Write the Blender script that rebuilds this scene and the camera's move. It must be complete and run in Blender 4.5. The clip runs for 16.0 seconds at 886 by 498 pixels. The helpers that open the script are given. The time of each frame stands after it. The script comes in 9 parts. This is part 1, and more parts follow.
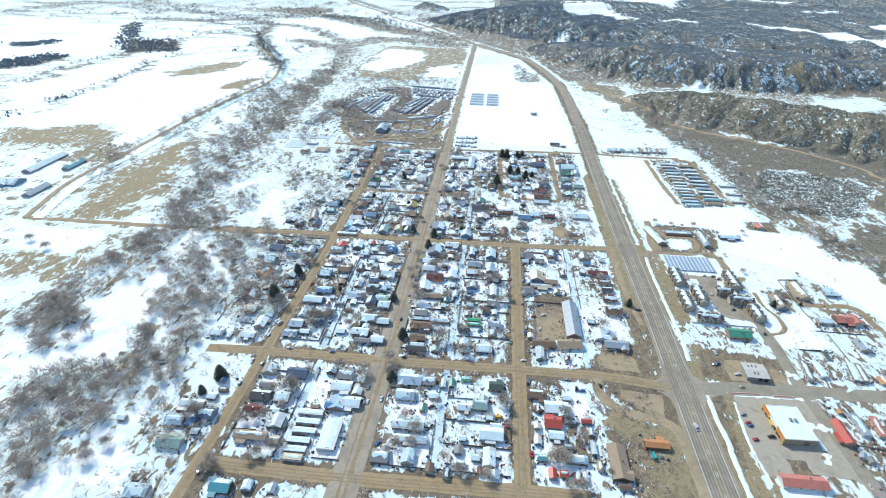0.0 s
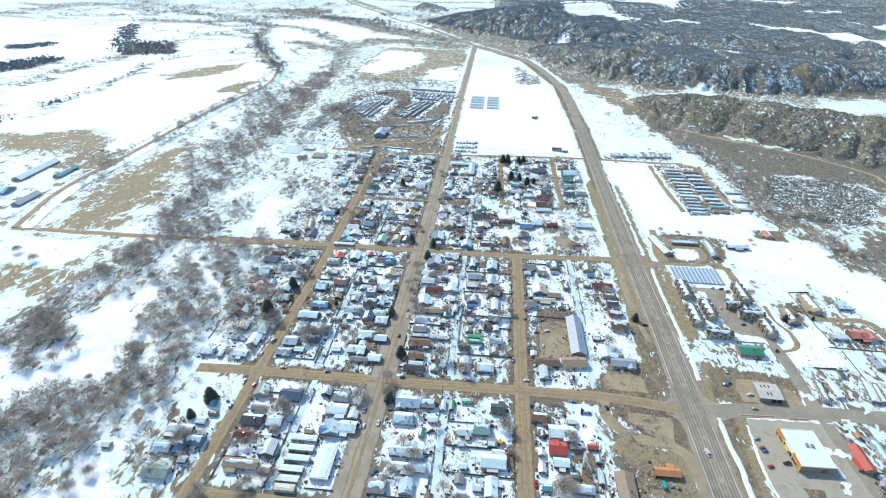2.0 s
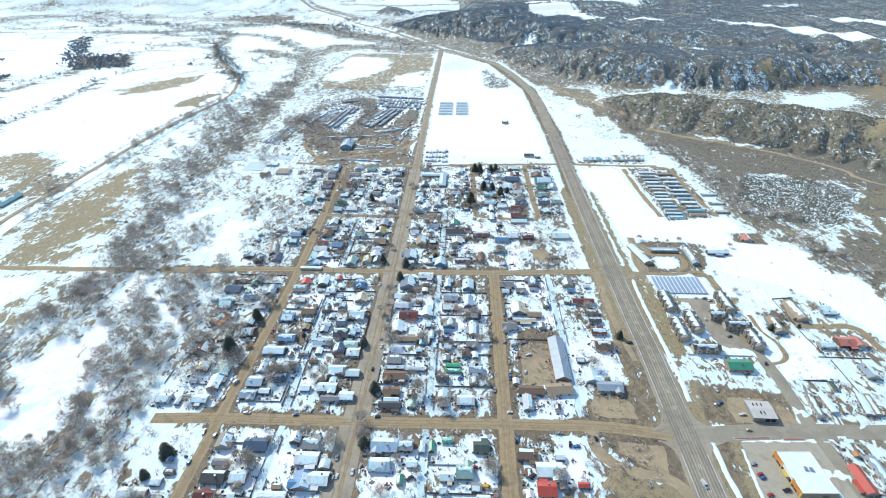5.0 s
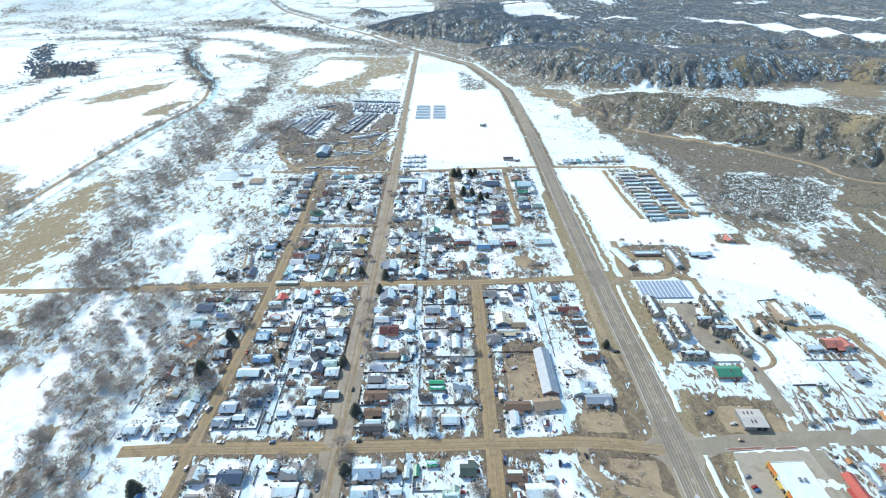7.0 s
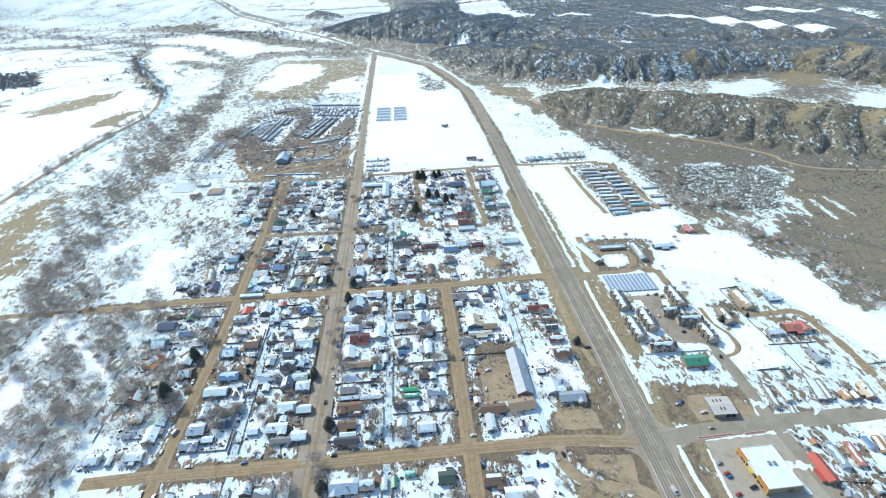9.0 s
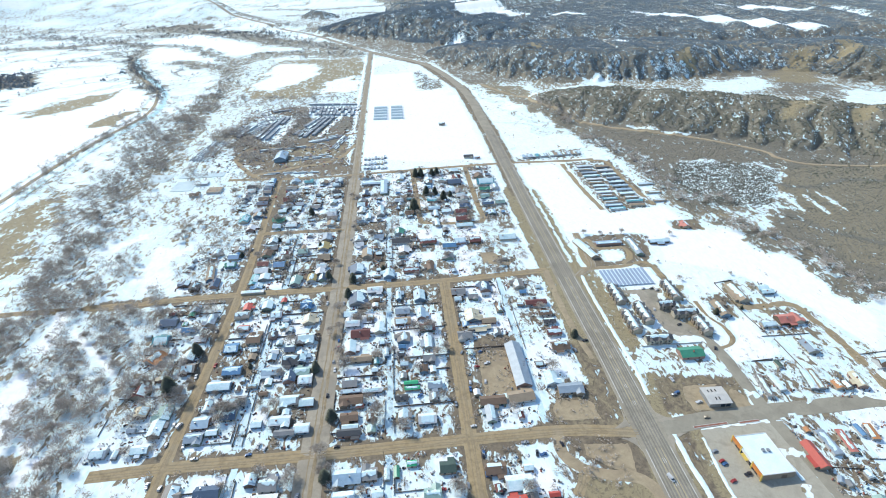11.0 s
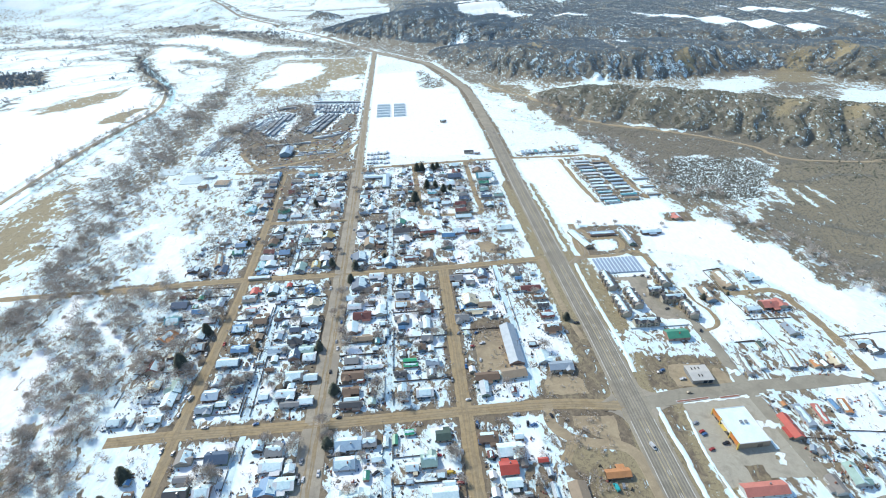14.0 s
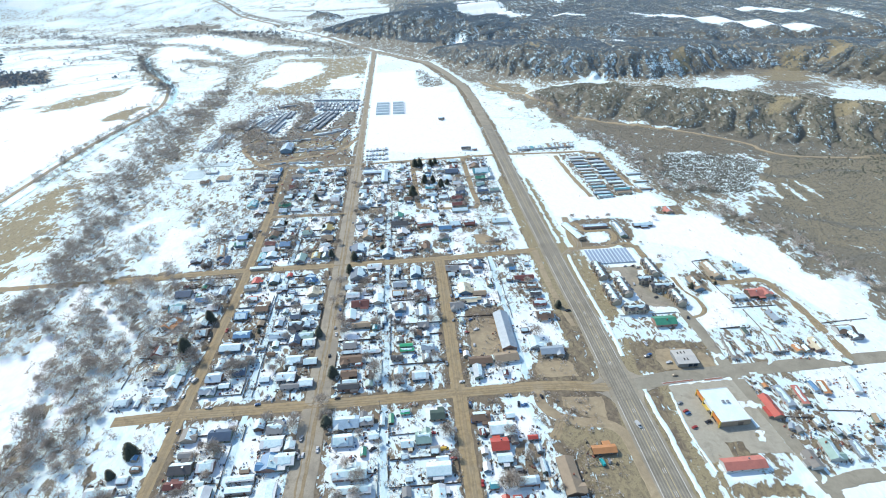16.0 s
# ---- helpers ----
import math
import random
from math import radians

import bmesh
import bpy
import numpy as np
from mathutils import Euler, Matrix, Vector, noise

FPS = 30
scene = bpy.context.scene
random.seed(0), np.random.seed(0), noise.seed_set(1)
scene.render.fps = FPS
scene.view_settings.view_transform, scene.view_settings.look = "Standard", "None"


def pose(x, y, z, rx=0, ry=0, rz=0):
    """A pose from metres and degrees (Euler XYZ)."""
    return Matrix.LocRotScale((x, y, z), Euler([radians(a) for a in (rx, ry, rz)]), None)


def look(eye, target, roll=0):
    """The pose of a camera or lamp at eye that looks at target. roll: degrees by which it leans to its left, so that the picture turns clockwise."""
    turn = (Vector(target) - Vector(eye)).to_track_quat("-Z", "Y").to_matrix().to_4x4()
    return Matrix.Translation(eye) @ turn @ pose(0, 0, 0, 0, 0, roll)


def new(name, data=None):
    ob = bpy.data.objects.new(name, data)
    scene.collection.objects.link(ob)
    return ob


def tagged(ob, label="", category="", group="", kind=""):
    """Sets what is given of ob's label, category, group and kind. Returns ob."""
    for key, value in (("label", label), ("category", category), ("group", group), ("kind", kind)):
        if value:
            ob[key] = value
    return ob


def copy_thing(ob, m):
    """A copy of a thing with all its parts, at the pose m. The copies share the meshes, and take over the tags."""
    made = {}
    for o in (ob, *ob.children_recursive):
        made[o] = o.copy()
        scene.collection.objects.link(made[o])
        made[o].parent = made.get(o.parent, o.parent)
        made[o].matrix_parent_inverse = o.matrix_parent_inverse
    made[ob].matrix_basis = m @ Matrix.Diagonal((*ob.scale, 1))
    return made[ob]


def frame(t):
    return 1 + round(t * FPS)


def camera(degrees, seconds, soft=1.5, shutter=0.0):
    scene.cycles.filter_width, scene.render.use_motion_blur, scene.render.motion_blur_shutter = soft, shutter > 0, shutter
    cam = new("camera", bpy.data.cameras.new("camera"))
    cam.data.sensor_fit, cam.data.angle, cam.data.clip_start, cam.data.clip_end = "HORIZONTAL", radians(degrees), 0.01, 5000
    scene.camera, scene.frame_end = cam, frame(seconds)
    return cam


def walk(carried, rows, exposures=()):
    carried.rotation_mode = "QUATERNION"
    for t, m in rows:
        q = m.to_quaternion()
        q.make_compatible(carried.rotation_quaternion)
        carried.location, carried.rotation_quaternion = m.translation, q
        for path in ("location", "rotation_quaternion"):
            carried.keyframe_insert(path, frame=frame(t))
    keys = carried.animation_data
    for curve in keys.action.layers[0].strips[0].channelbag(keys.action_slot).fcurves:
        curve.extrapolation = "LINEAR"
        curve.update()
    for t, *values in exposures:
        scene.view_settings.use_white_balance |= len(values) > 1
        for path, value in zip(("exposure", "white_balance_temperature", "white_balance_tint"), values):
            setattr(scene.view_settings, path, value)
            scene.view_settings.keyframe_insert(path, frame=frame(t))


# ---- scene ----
cam = camera(78.98, 16.0, 1.0)
# seconds, eye (x, y, z), pitch, roll, yaw
ROWS = [
    (0.0, 0.00, 0.00, 300.00, -29.74, -0.82, 5.78),
    (0.5, -0.85, 5.41, 300.24, -29.76, -0.85, 5.88),
    (1.0, -1.16, 10.60, 300.71, -29.74, -0.83, 5.96),
    (1.5, -1.17, 15.89, 301.41, -29.77, -0.80, 6.08),
    (2.0, -1.49, 21.41, 302.21, -29.77, -0.69, 5.74),
    (2.5, -1.82, 26.97, 302.88, -29.76, -0.63, 5.77),
    (3.0, -1.31, 32.24, 303.94, -29.78, -0.57, 5.96),
    (3.5, -0.81, 38.40, 304.50, -29.79, -0.36, 5.27),
    (6.0, -0.46, 65.65, 304.95, -29.55, 0.67, 0.29),
    (6.5, 0.24, 70.45, 305.05, -29.57, 0.79, -0.37),
    (7.0, 0.53, 74.08, 305.56, -29.59, 0.77, -0.22),
    (7.5, 1.79, 76.34, 306.11, -29.56, 0.84, -0.10),
    (8.0, 2.74, 78.25, 306.51, -29.58, 1.13, -1.75),
    (8.5, 1.57, 79.52, 306.88, -29.68, 1.45, -4.16),
    (9.0, 0.78, 79.79, 307.05, -29.73, 1.47, -4.60),
    (11.5, -2.51, 68.31, 307.09, -29.77, 1.58, -5.15),
    (12.0, -2.25, 63.76, 306.75, -29.72, 1.53, -4.86),
    (12.5, -1.86, 59.38, 306.35, -29.67, 1.52, -4.76),
    (13.0, -1.07, 54.45, 306.09, -29.63, 1.53, -4.72),
    (13.5, -0.66, 49.71, 305.96, -29.59, 1.53, -4.70),
    (14.0, 0.05, 44.96, 305.89, -29.59, 1.52, -4.67),
    (14.5, 0.69, 40.19, 305.56, -29.56, 1.51, -4.64),
    (15.0, 1.15, 35.25, 305.45, -29.54, 1.47, -4.63),
    (15.5, 1.69, 30.41, 305.24, -29.53, 1.46, -4.62),
    (16.0, 2.90, 25.39, 304.84, -29.51, 1.50, -4.62),
]
walk(cam, [(t, pose(x, y, z, 90 + pitch, roll, yaw)) for t, x, y, z, pitch, roll, yaw in ROWS], [(0.0, 0.95, 6650, 3), (16.0, 0.935, 6650, 3)])

# ---------------------------------------------------------------- light
SUN_AZ, SUN_EL = 132.0, 38.0   # degrees from +x towards +y, and above the horizon
world = bpy.data.worlds.new("sky")
scene.world = world
world.use_nodes = True
wn = world.node_tree.nodes
sky = wn.new("ShaderNodeTexSky")
sky.sky_type, sky.sun_disc = "NISHITA", False
sky.sun_elevation, sky.sun_rotation = radians(SUN_EL), radians(90.0 - SUN_AZ)
sky.altitude, sky.air_density, sky.dust_density = 2100, 1.0, 1.3
wn["Background"].inputs["Strength"].default_value = 0.15
world.node_tree.links.new(sky.outputs[0], wn["Background"].inputs["Color"])
sun_data = bpy.data.lights.new("sun", "SUN")
sun_data.energy, sun_data.angle, sun_data.color = 2.2, radians(0.55), (1.0, 0.95, 0.87)
sun = new("sun", sun_data)
a, e = radians(SUN_AZ), radians(SUN_EL)
sun.matrix_world = look((0, 0, 600), (-math.cos(a) * math.cos(e), -math.sin(a) * math.cos(e), 600 - math.sin(e)))


# ---------------------------------------------------------------- materials
def mat(name, rough=0.8, metal=0.0):
    m = bpy.data.materials.new(name)
    m.use_nodes = True
    b = m.node_tree.nodes["Principled BSDF"]
    b.inputs["Roughness"].default_value, b.inputs["Metallic"].default_value = rough, metal
    return m, m.node_tree.nodes, m.node_tree.links, b


def place_node(n, l, space="Position"):
    if space == "Position":
        return n.new("ShaderNodeNewGeometry").outputs["Position"]
    return n.new("ShaderNodeTexCoord").outputs["Object"]


def noise_node(n, l, co, scale, detail=4.0, rough=0.6, distortion=0.0):
    t = n.new("ShaderNodeTexNoise")
    t.inputs["Scale"].default_value, t.inputs["Detail"].default_value = scale, detail
    t.inputs["Roughness"].default_value, t.inputs["Distortion"].default_value = rough, distortion
    l.new(co, t.inputs["Vector"])
    return t.outputs["Fac"]


def maths(n, l, op, a, b=None, clamp=False):
    m = n.new("ShaderNodeMath")
    m.operation, m.use_clamp = op, clamp
    for i, v in enumerate((a, b)):
        if v is None:
            continue
        if isinstance(v, (int, float)):
            m.inputs[i].default_value = v
        else:
            l.new(v, m.inputs[i])
    return m.outputs[0]


def remap(n, l, v, lo, hi, a=0.0, b=1.0):
    m = n.new("ShaderNodeMapRange")
    l.new(v, m.inputs["Value"])
    for k, x in zip(("From Min", "From Max", "To Min", "To Max"), (lo, hi, a, b)):
        m.inputs[k].default_value = x
    return m.outputs["Result"]


def mix(n, l, f, c1, c2):
    m = n.new("ShaderNodeMix")
    m.data_type = "RGBA"
    for key, v in ((0, f), (6, c1), (7, c2)):
        if isinstance(v, (int, float)):
            m.inputs[key].default_value = v
        elif isinstance(v, tuple):
            m.inputs[key].default_value = (*v, 1) if len(v) == 3 else v
        else:
            l.new(v, m.inputs[key])
    return m.outputs[2]


def bump(n, l, b, height, strength=0.5, distance=0.1):
    u = n.new("ShaderNodeBump")
    u.inputs["Strength"].default_value, u.inputs["Distance"].default_value = strength, distance
    l.new(height, u.inputs["Height"])
    l.new(u.outputs[0], b.inputs["Normal"])


def two_scale(name, c1, c2, fine=3.0, coarse=0.3, rough=0.85, metal=0.0, space="Position", relief=0.3, vary=0.0, dirt=None):
    """A surface between two colours, mottled at two scales; vary: shift of tone from thing to thing."""
    m, n, l, b = mat(name, rough, metal)
    co = place_node(n, l, space)
    f = noise_node(n, l, co, fine, 5)
    c = noise_node(n, l, co, coarse, 3)
    t = remap(n, l, maths(n, l, "ADD", maths(n, l, "MULTIPLY", f, 0.5), maths(n, l, "MULTIPLY", c, 0.5)), 0.33, 0.67)
    col = mix(n, l, t, c1, c2)
    if dirt:
        col = mix(n, l, remap(n, l, noise_node(n, l, co, coarse * 2.3, 6, 0.7), 0.55, 0.72), col, dirt)
    if vary:
        rnd = n.new("ShaderNodeObjectInfo").outputs["Random"]
        h = n.new("ShaderNodeHueSaturation")
        l.new(remap(n, l, rnd, 0, 1, 1 - vary, 1 + vary), h.inputs["Value"])
        l.new(col, h.inputs["Color"])
        col = h.outputs[0]
    l.new(col, b.inputs["Base Color"])
    bump(n, l, b, f, relief, 0.05)
    return m


def ground_material():
    """Soil, dry grass and brush under a broken cover of old snow, spread by the sheet's own cover map."""
    m, n, l, b = mat("snowy_ground", 0.9)
    co = place_node(n, l)
    at = n.new("ShaderNodeAttribute")
    at.attribute_name = "cover"
    sep = n.new("ShaderNodeSeparateColor")
    l.new(at.outputs["Color"], sep.inputs[0])
    snow, brush, dry = sep.outputs[0], sep.outputs[1], sep.outputs[2]
    lie = n.new("ShaderNodeMapping")
    lie.inputs["Scale"].default_value = (1.15, 0.6, 1.0)
    lie.inputs["Rotation"].default_value = (0, 0, 0.12)
    l.new(co, lie.inputs["Vector"])
    big = noise_node(n, l, lie.outputs[0], 0.05, 5, 0.6, 1.2)
    mid = noise_node(n, l, lie.outputs[0], 0.17, 4, 0.55, 1.0)
    fine = noise_node(n, l, co, 1.6, 4, 0.7)
    tiny = noise_node(n, l, co, 7.0, 2, 0.6)
    soil = mix(n, l, remap(n, l, mid, 0.35, 0.65), (0.125, 0.095, 0.065), (0.225, 0.178, 0.12))
    grass = mix(n, l, remap(n, l, fine, 0.3, 0.7), (0.24, 0.19, 0.105), (0.36, 0.30, 0.18))
    dark = mix(n, l, remap(n, l, fine, 0.3, 0.7), (0.115, 0.108, 0.085), (0.25, 0.23, 0.185))
    bare = mix(n, l, remap(n, l, maths(n, l, "ADD", dry, maths(n, l, "SUBTRACT", mid, 0.5)), 0.35, 0.65), soil, grass)
    bare = mix(n, l, remap(n, l, noise_node(n, l, co, 0.55, 5, 0.7, 1.0), 0.55, 0.7, 0.0, 0.4), bare, (0.32, 0.255, 0.17))
    bare = mix(n, l, remap(n, l, maths(n, l, "ADD", brush, maths(n, l, "MULTIPLY", maths(n, l, "SUBTRACT", fine, 0.5), 1.6)), 0.3, 0.7), bare, dark)
    bare = mix(n, l, remap(n, l, maths(n, l, "ADD", tiny, fine), 1.02, 1.25, 0.0, 0.6), bare, (0.08, 0.065, 0.05))
    bare = mix(n, l, remap(n, l, noise_node(n, l, co, 0.3, 4, 0.6, 1.5), 0.53, 0.63, 0.0, 0.6), bare, (0.10, 0.08, 0.06))
    mess = maths(n, l, "ADD", maths(n, l, "MULTIPLY", big, 0.30), maths(n, l, "ADD", maths(n, l, "MULTIPLY", mid, 0.56), maths(n, l, "MULTIPLY", fine, 0.14)))
    # noise of this mix lies about 0.5 +- 0.09: spread it so that the cover value is the share of snow
    share = remap(n, l, mess, 0.365, 0.635)
    f = remap(n, l, maths(n, l, "SUBTRACT", snow, share), -0.055, 0.085)
    white = mix(n, l, remap(n, l, mid, 0.3, 0.7), (0.59, 0.76, 0.78), (0.82, 0.875, 0.88))
    white = mix(n, l, remap(n, l, snow, 0.82, 0.97), white, mix(n, l, remap(n, l, mid, 0.3, 0.7), (0.80, 0.83, 0.845), (0.89, 0.89, 0.895)))
    thin = mix(n, l, remap(n, l, maths(n, l, "ADD", tiny, fine), 0.95, 1.35), white, (0.55, 0.53, 0.50))
    white = mix(n, l, snow, thin, white)
    l.new(mix(n, l, f, bare, white), b.inputs["Base Color"])
    hgt = maths(n, l, "ADD", maths(n, l, "MULTIPLY", f, 0.6), maths(n, l, "MULTIPLY", fine, 0.6))
    bump(n, l, b, hgt, 0.5, 0.35)
    return m


def road_material(name, c1, c2, grey, tracks=0.0):
    """Packed dirt or old asphalt: mottled, with patches of the other tone and fine grit."""
    m, n, l, b = mat(name, 0.92)
    co = place_node(n, l)
    big, mid, fine = noise_node(n, l, co, 0.05, 4, 0.6, 0.5), noise_node(n, l, co, 0.35, 5, 0.65), noise_node(n, l, co, 3.0, 3)
    c = mix(n, l, remap(n, l, mid, 0.3, 0.7), c1, c2)
    c = mix(n, l, remap(n, l, big, 0.45, 0.65), c, grey)
    c = mix(n, l, remap(n, l, noise_node(n, l, co, 0.11, 6, 0.72, 0.8), 0.50, 0.68, 0.0, 0.55), c, tuple(0.62 * v for v in c1))
    c = mix(n, l, remap(n, l, fine, 0.35, 0.75, 0.0, 0.35), c, tuple(0.55 * v for v in c1))
    l.new(c, b.inputs["Base Color"])
    bump(n, l, b, maths(n, l, "ADD", mid, fine), 0.4, 0.08)
    return m


GROUND = ground_material()
DIRT_ROAD = road_material("packed_dirt", (0.30, 0.22, 0.12), (0.415, 0.315, 0.18), (0.355, 0.28, 0.175))
GREY_ROAD = road_material("gritted_asphalt", (0.325, 0.28, 0.215), (0.415, 0.365, 0.285), (0.285, 0.25, 0.20))
HIGHWAY = road_material("highway_asphalt", (0.305, 0.265, 0.20), (0.375, 0.33, 0.255), (0.265, 0.23, 0.175))
HIGHWAY_DARK = road_material("highway_wheel_path", (0.215, 0.195, 0.16), (0.275, 0.25, 0.205), (0.195, 0.175, 0.14))
SIDE_ROAD = road_material("side_street_asphalt", (0.30, 0.268, 0.205), (0.35, 0.315, 0.245), (0.275, 0.245, 0.19))
LOT_ROAD = road_material("parking_asphalt", (0.365, 0.332, 0.26), (0.445, 0.405, 0.325), (0.405, 0.365, 0.29))
GRAVEL = road_material("gravel_yard", (0.34, 0.265, 0.165), (0.44, 0.35, 0.23), (0.30, 0.235, 0.155))
SNOW = two_scale("old_snow", (0.62, 0.77, 0.79), (0.80, 0.865, 0.87), 1.5, 0.15, 0.7, relief=0.4)
TRACK = road_material("wheel_packed_dirt", (0.26, 0.195, 0.115), (0.35, 0.27, 0.165), (0.30, 0.24, 0.155))
PAINT_WHITE = two_scale("road_paint_white", (0.60, 0.59, 0.55), (0.40, 0.38, 0.35), 2.0, 0.4, 0.8)
PAINT_YELLOW = two_scale("road_paint_yellow", (0.46, 0.38, 0.20), (0.36, 0.30, 0.18), 2.0, 0.4, 0.8)


import functools


# ---------------------------------------------------------------- building helpers
def mesh_object(name, verts, faces, material, parent=None, label="", mats=None):
    me = bpy.data.meshes.new(name)
    me.from_pydata(verts, [], faces)
    for m_ in (mats or [material]):
        me.materials.append(m_)
    ob = new(name, me)
    if parent:
        ob.parent = parent
    if label:
        tagged(ob, label)
    return ob


def smooth_line(pts, step=6.0):
    """Catmull-Rom through the points, cut into even steps."""
    p = [Vector(q) for q in pts]
    p = [p[0] * 2 - p[1]] + p + [p[-1] * 2 - p[-2]]
    out = []
    for i in range(1, len(p) - 2):
        a, b, c, d = p[i - 1:i + 3]
        k = max(1, int((c - b).length / step))
        for j in range(k):
            t = j / k
            out.append(0.5 * ((2 * b) + (c - a) * t + (2 * a - 5 * b + 4 * c - d) * t * t + (3 * b - a - 3 * c + d) * t ** 3))
    out.append(p[-2])
    return out


# ---------------------------------------------------------------- the land
@functools.lru_cache(maxsize=None)
def waves(seed):
    r = np.random.RandomState(seed)
    return [(r.uniform(0, math.pi * 2), r.uniform(0, math.pi * 2), r.uniform(0.6, 1.8)) for _ in range(7)]


def bumpy(x, y, scale, seed):
    """Smooth wavy relief of about -1 to 1 from a few crossed waves."""
    z = 0
    for th, ph, f in waves(seed):
        z = z + np.sin((x * math.cos(th) + y * math.sin(th)) * f / scale * 2 * math.pi + ph)
    return z / 3.2


def seg_distance(x, y, pts):
    """Distance to a line of (x, y, height) points, and the height of the nearest place on it."""
    best = np.full(np.shape(x), 1e9)
    h = np.zeros(np.shape(x))
    for (ax, ay, ah), (bx, by, bh) in zip(pts, pts[1:]):
        dx, dy = bx - ax, by - ay
        t = np.clip(((x - ax) * dx + (y - ay) * dy) / (dx * dx + dy * dy), 0, 1)
        d = np.hypot(x - ax - t * dx, y - ay - t * dy)
        near = d < best
        best = np.where(near, d, best)
        h = np.where(near, ah + t * (bh - ah), h)
    return best, h


def ease(v):
    v = np.clip(v, 0, 1)
    return v * v * (3 - 2 * v)


# crests of the hills east of the valley, listed from west to east: x, y, height
NEAR_RIDGE = [(200, 1000, 0), (225, 985, 5), (270, 973, 16), (321, 946, 26), (361, 897, 32), (413, 850, 34), (481, 811, 37), (535, 759, 40), (597, 714, 40), (640, 672, 38), (760, 590, 45), (1000, 480, 50)]
FAR_RIDGE = [(95, 1510, 2), (119, 1461, 20), (180, 1370, 34), (244, 1287, 44), (343, 1187, 47), (452, 1156, 46), (520, 1149, 45), (629, 1179, 51), (717, 1197, 36), (776, 1189, 35), (823, 1170, 42), (882, 1118, 48), (913, 1030, 50), (1100, 950, 55), (1600, 850, 62), (2600, 700, 70)]
HIGH_RIDGE = [(-240, 2010, 8), (-154, 1959, 32), (-77, 1909, 44), (64, 1795, 68), (126, 1727, 58), (210, 1650, 56), (296, 1590, 51), (441, 1531, 47), (565, 1465, 48), (678, 1393, 47), (900, 1330, 52), (1500, 1150, 62), (2600, 950, 74)]
KNOLL = [(-300, 2310, 30), (-255, 2280, 30)]


def ridge(x, y, pts, front, back, shelf, seed, cut=0.3, wave=34.0):
    """A long hill along a crest: front, back: how far its two sides reach; shelf: the share of its height kept behind; cut by gullies down its sides."""
    best = np.full(np.shape(x), 1e9)
    h, along, side = np.zeros(np.shape(x)), np.zeros(np.shape(x)), np.zeros(np.shape(x))
    run = 0.0
    for (ax, ay, ah), (bx, by, bh) in zip(pts, pts[1:]):
        dx, dy = bx - ax, by - ay
        n = math.hypot(dx, dy)
        t = np.clip(((x - ax) * dx + (y - ay) * dy) / (n * n), 0, 1)
        d = np.hypot(x - ax - t * dx, y - ay - t * dy)
        near = d < best
        best = np.where(near, d, best)
        h = np.where(near, ah + t * (bh - ah), h)
        along = np.where(near, run + t * n, along)
        side = np.where(near, (x - ax) * dy - (y - ay) * dx, side)
        run += n
    w = along + 0.22 * best * bumpy(x, y, 160, seed) + 9 * bumpy(x, y, 48, seed + 1)
    spur = np.abs(np.sin(w / wave * math.pi)) * 0.65 + np.abs(np.sin(w / wave * math.pi * 2.37 + 1.0)) * 0.35
    h = h * (1 + 0.10 * bumpy(along, along * 0.3, 90, seed + 2))
    reach = np.where(side > 0, front * (0.84 + 0.24 * spur), back)
    u = np.clip(best / reach, 0, 1)
    keep = np.where(side > 0, 0.0, shelf)
    z = h * (keep + (1 - keep) * ease(1 - u) ** 0.85)
    return z - h * cut * (1 - spur) * np.where(side > 0, 2.6, 1.2 * (1 - shelf)) * u * (1 - u)


def road_x(y):
    """Where the far highway runs, which parts the valley from the hills."""
    return np.interp(y, (830, 1095, 1351, 1532, 1893, 2090, 2490, 3071, 3800), (129, 121, 64, -58, -252, -400, -675, -1072, -1600))


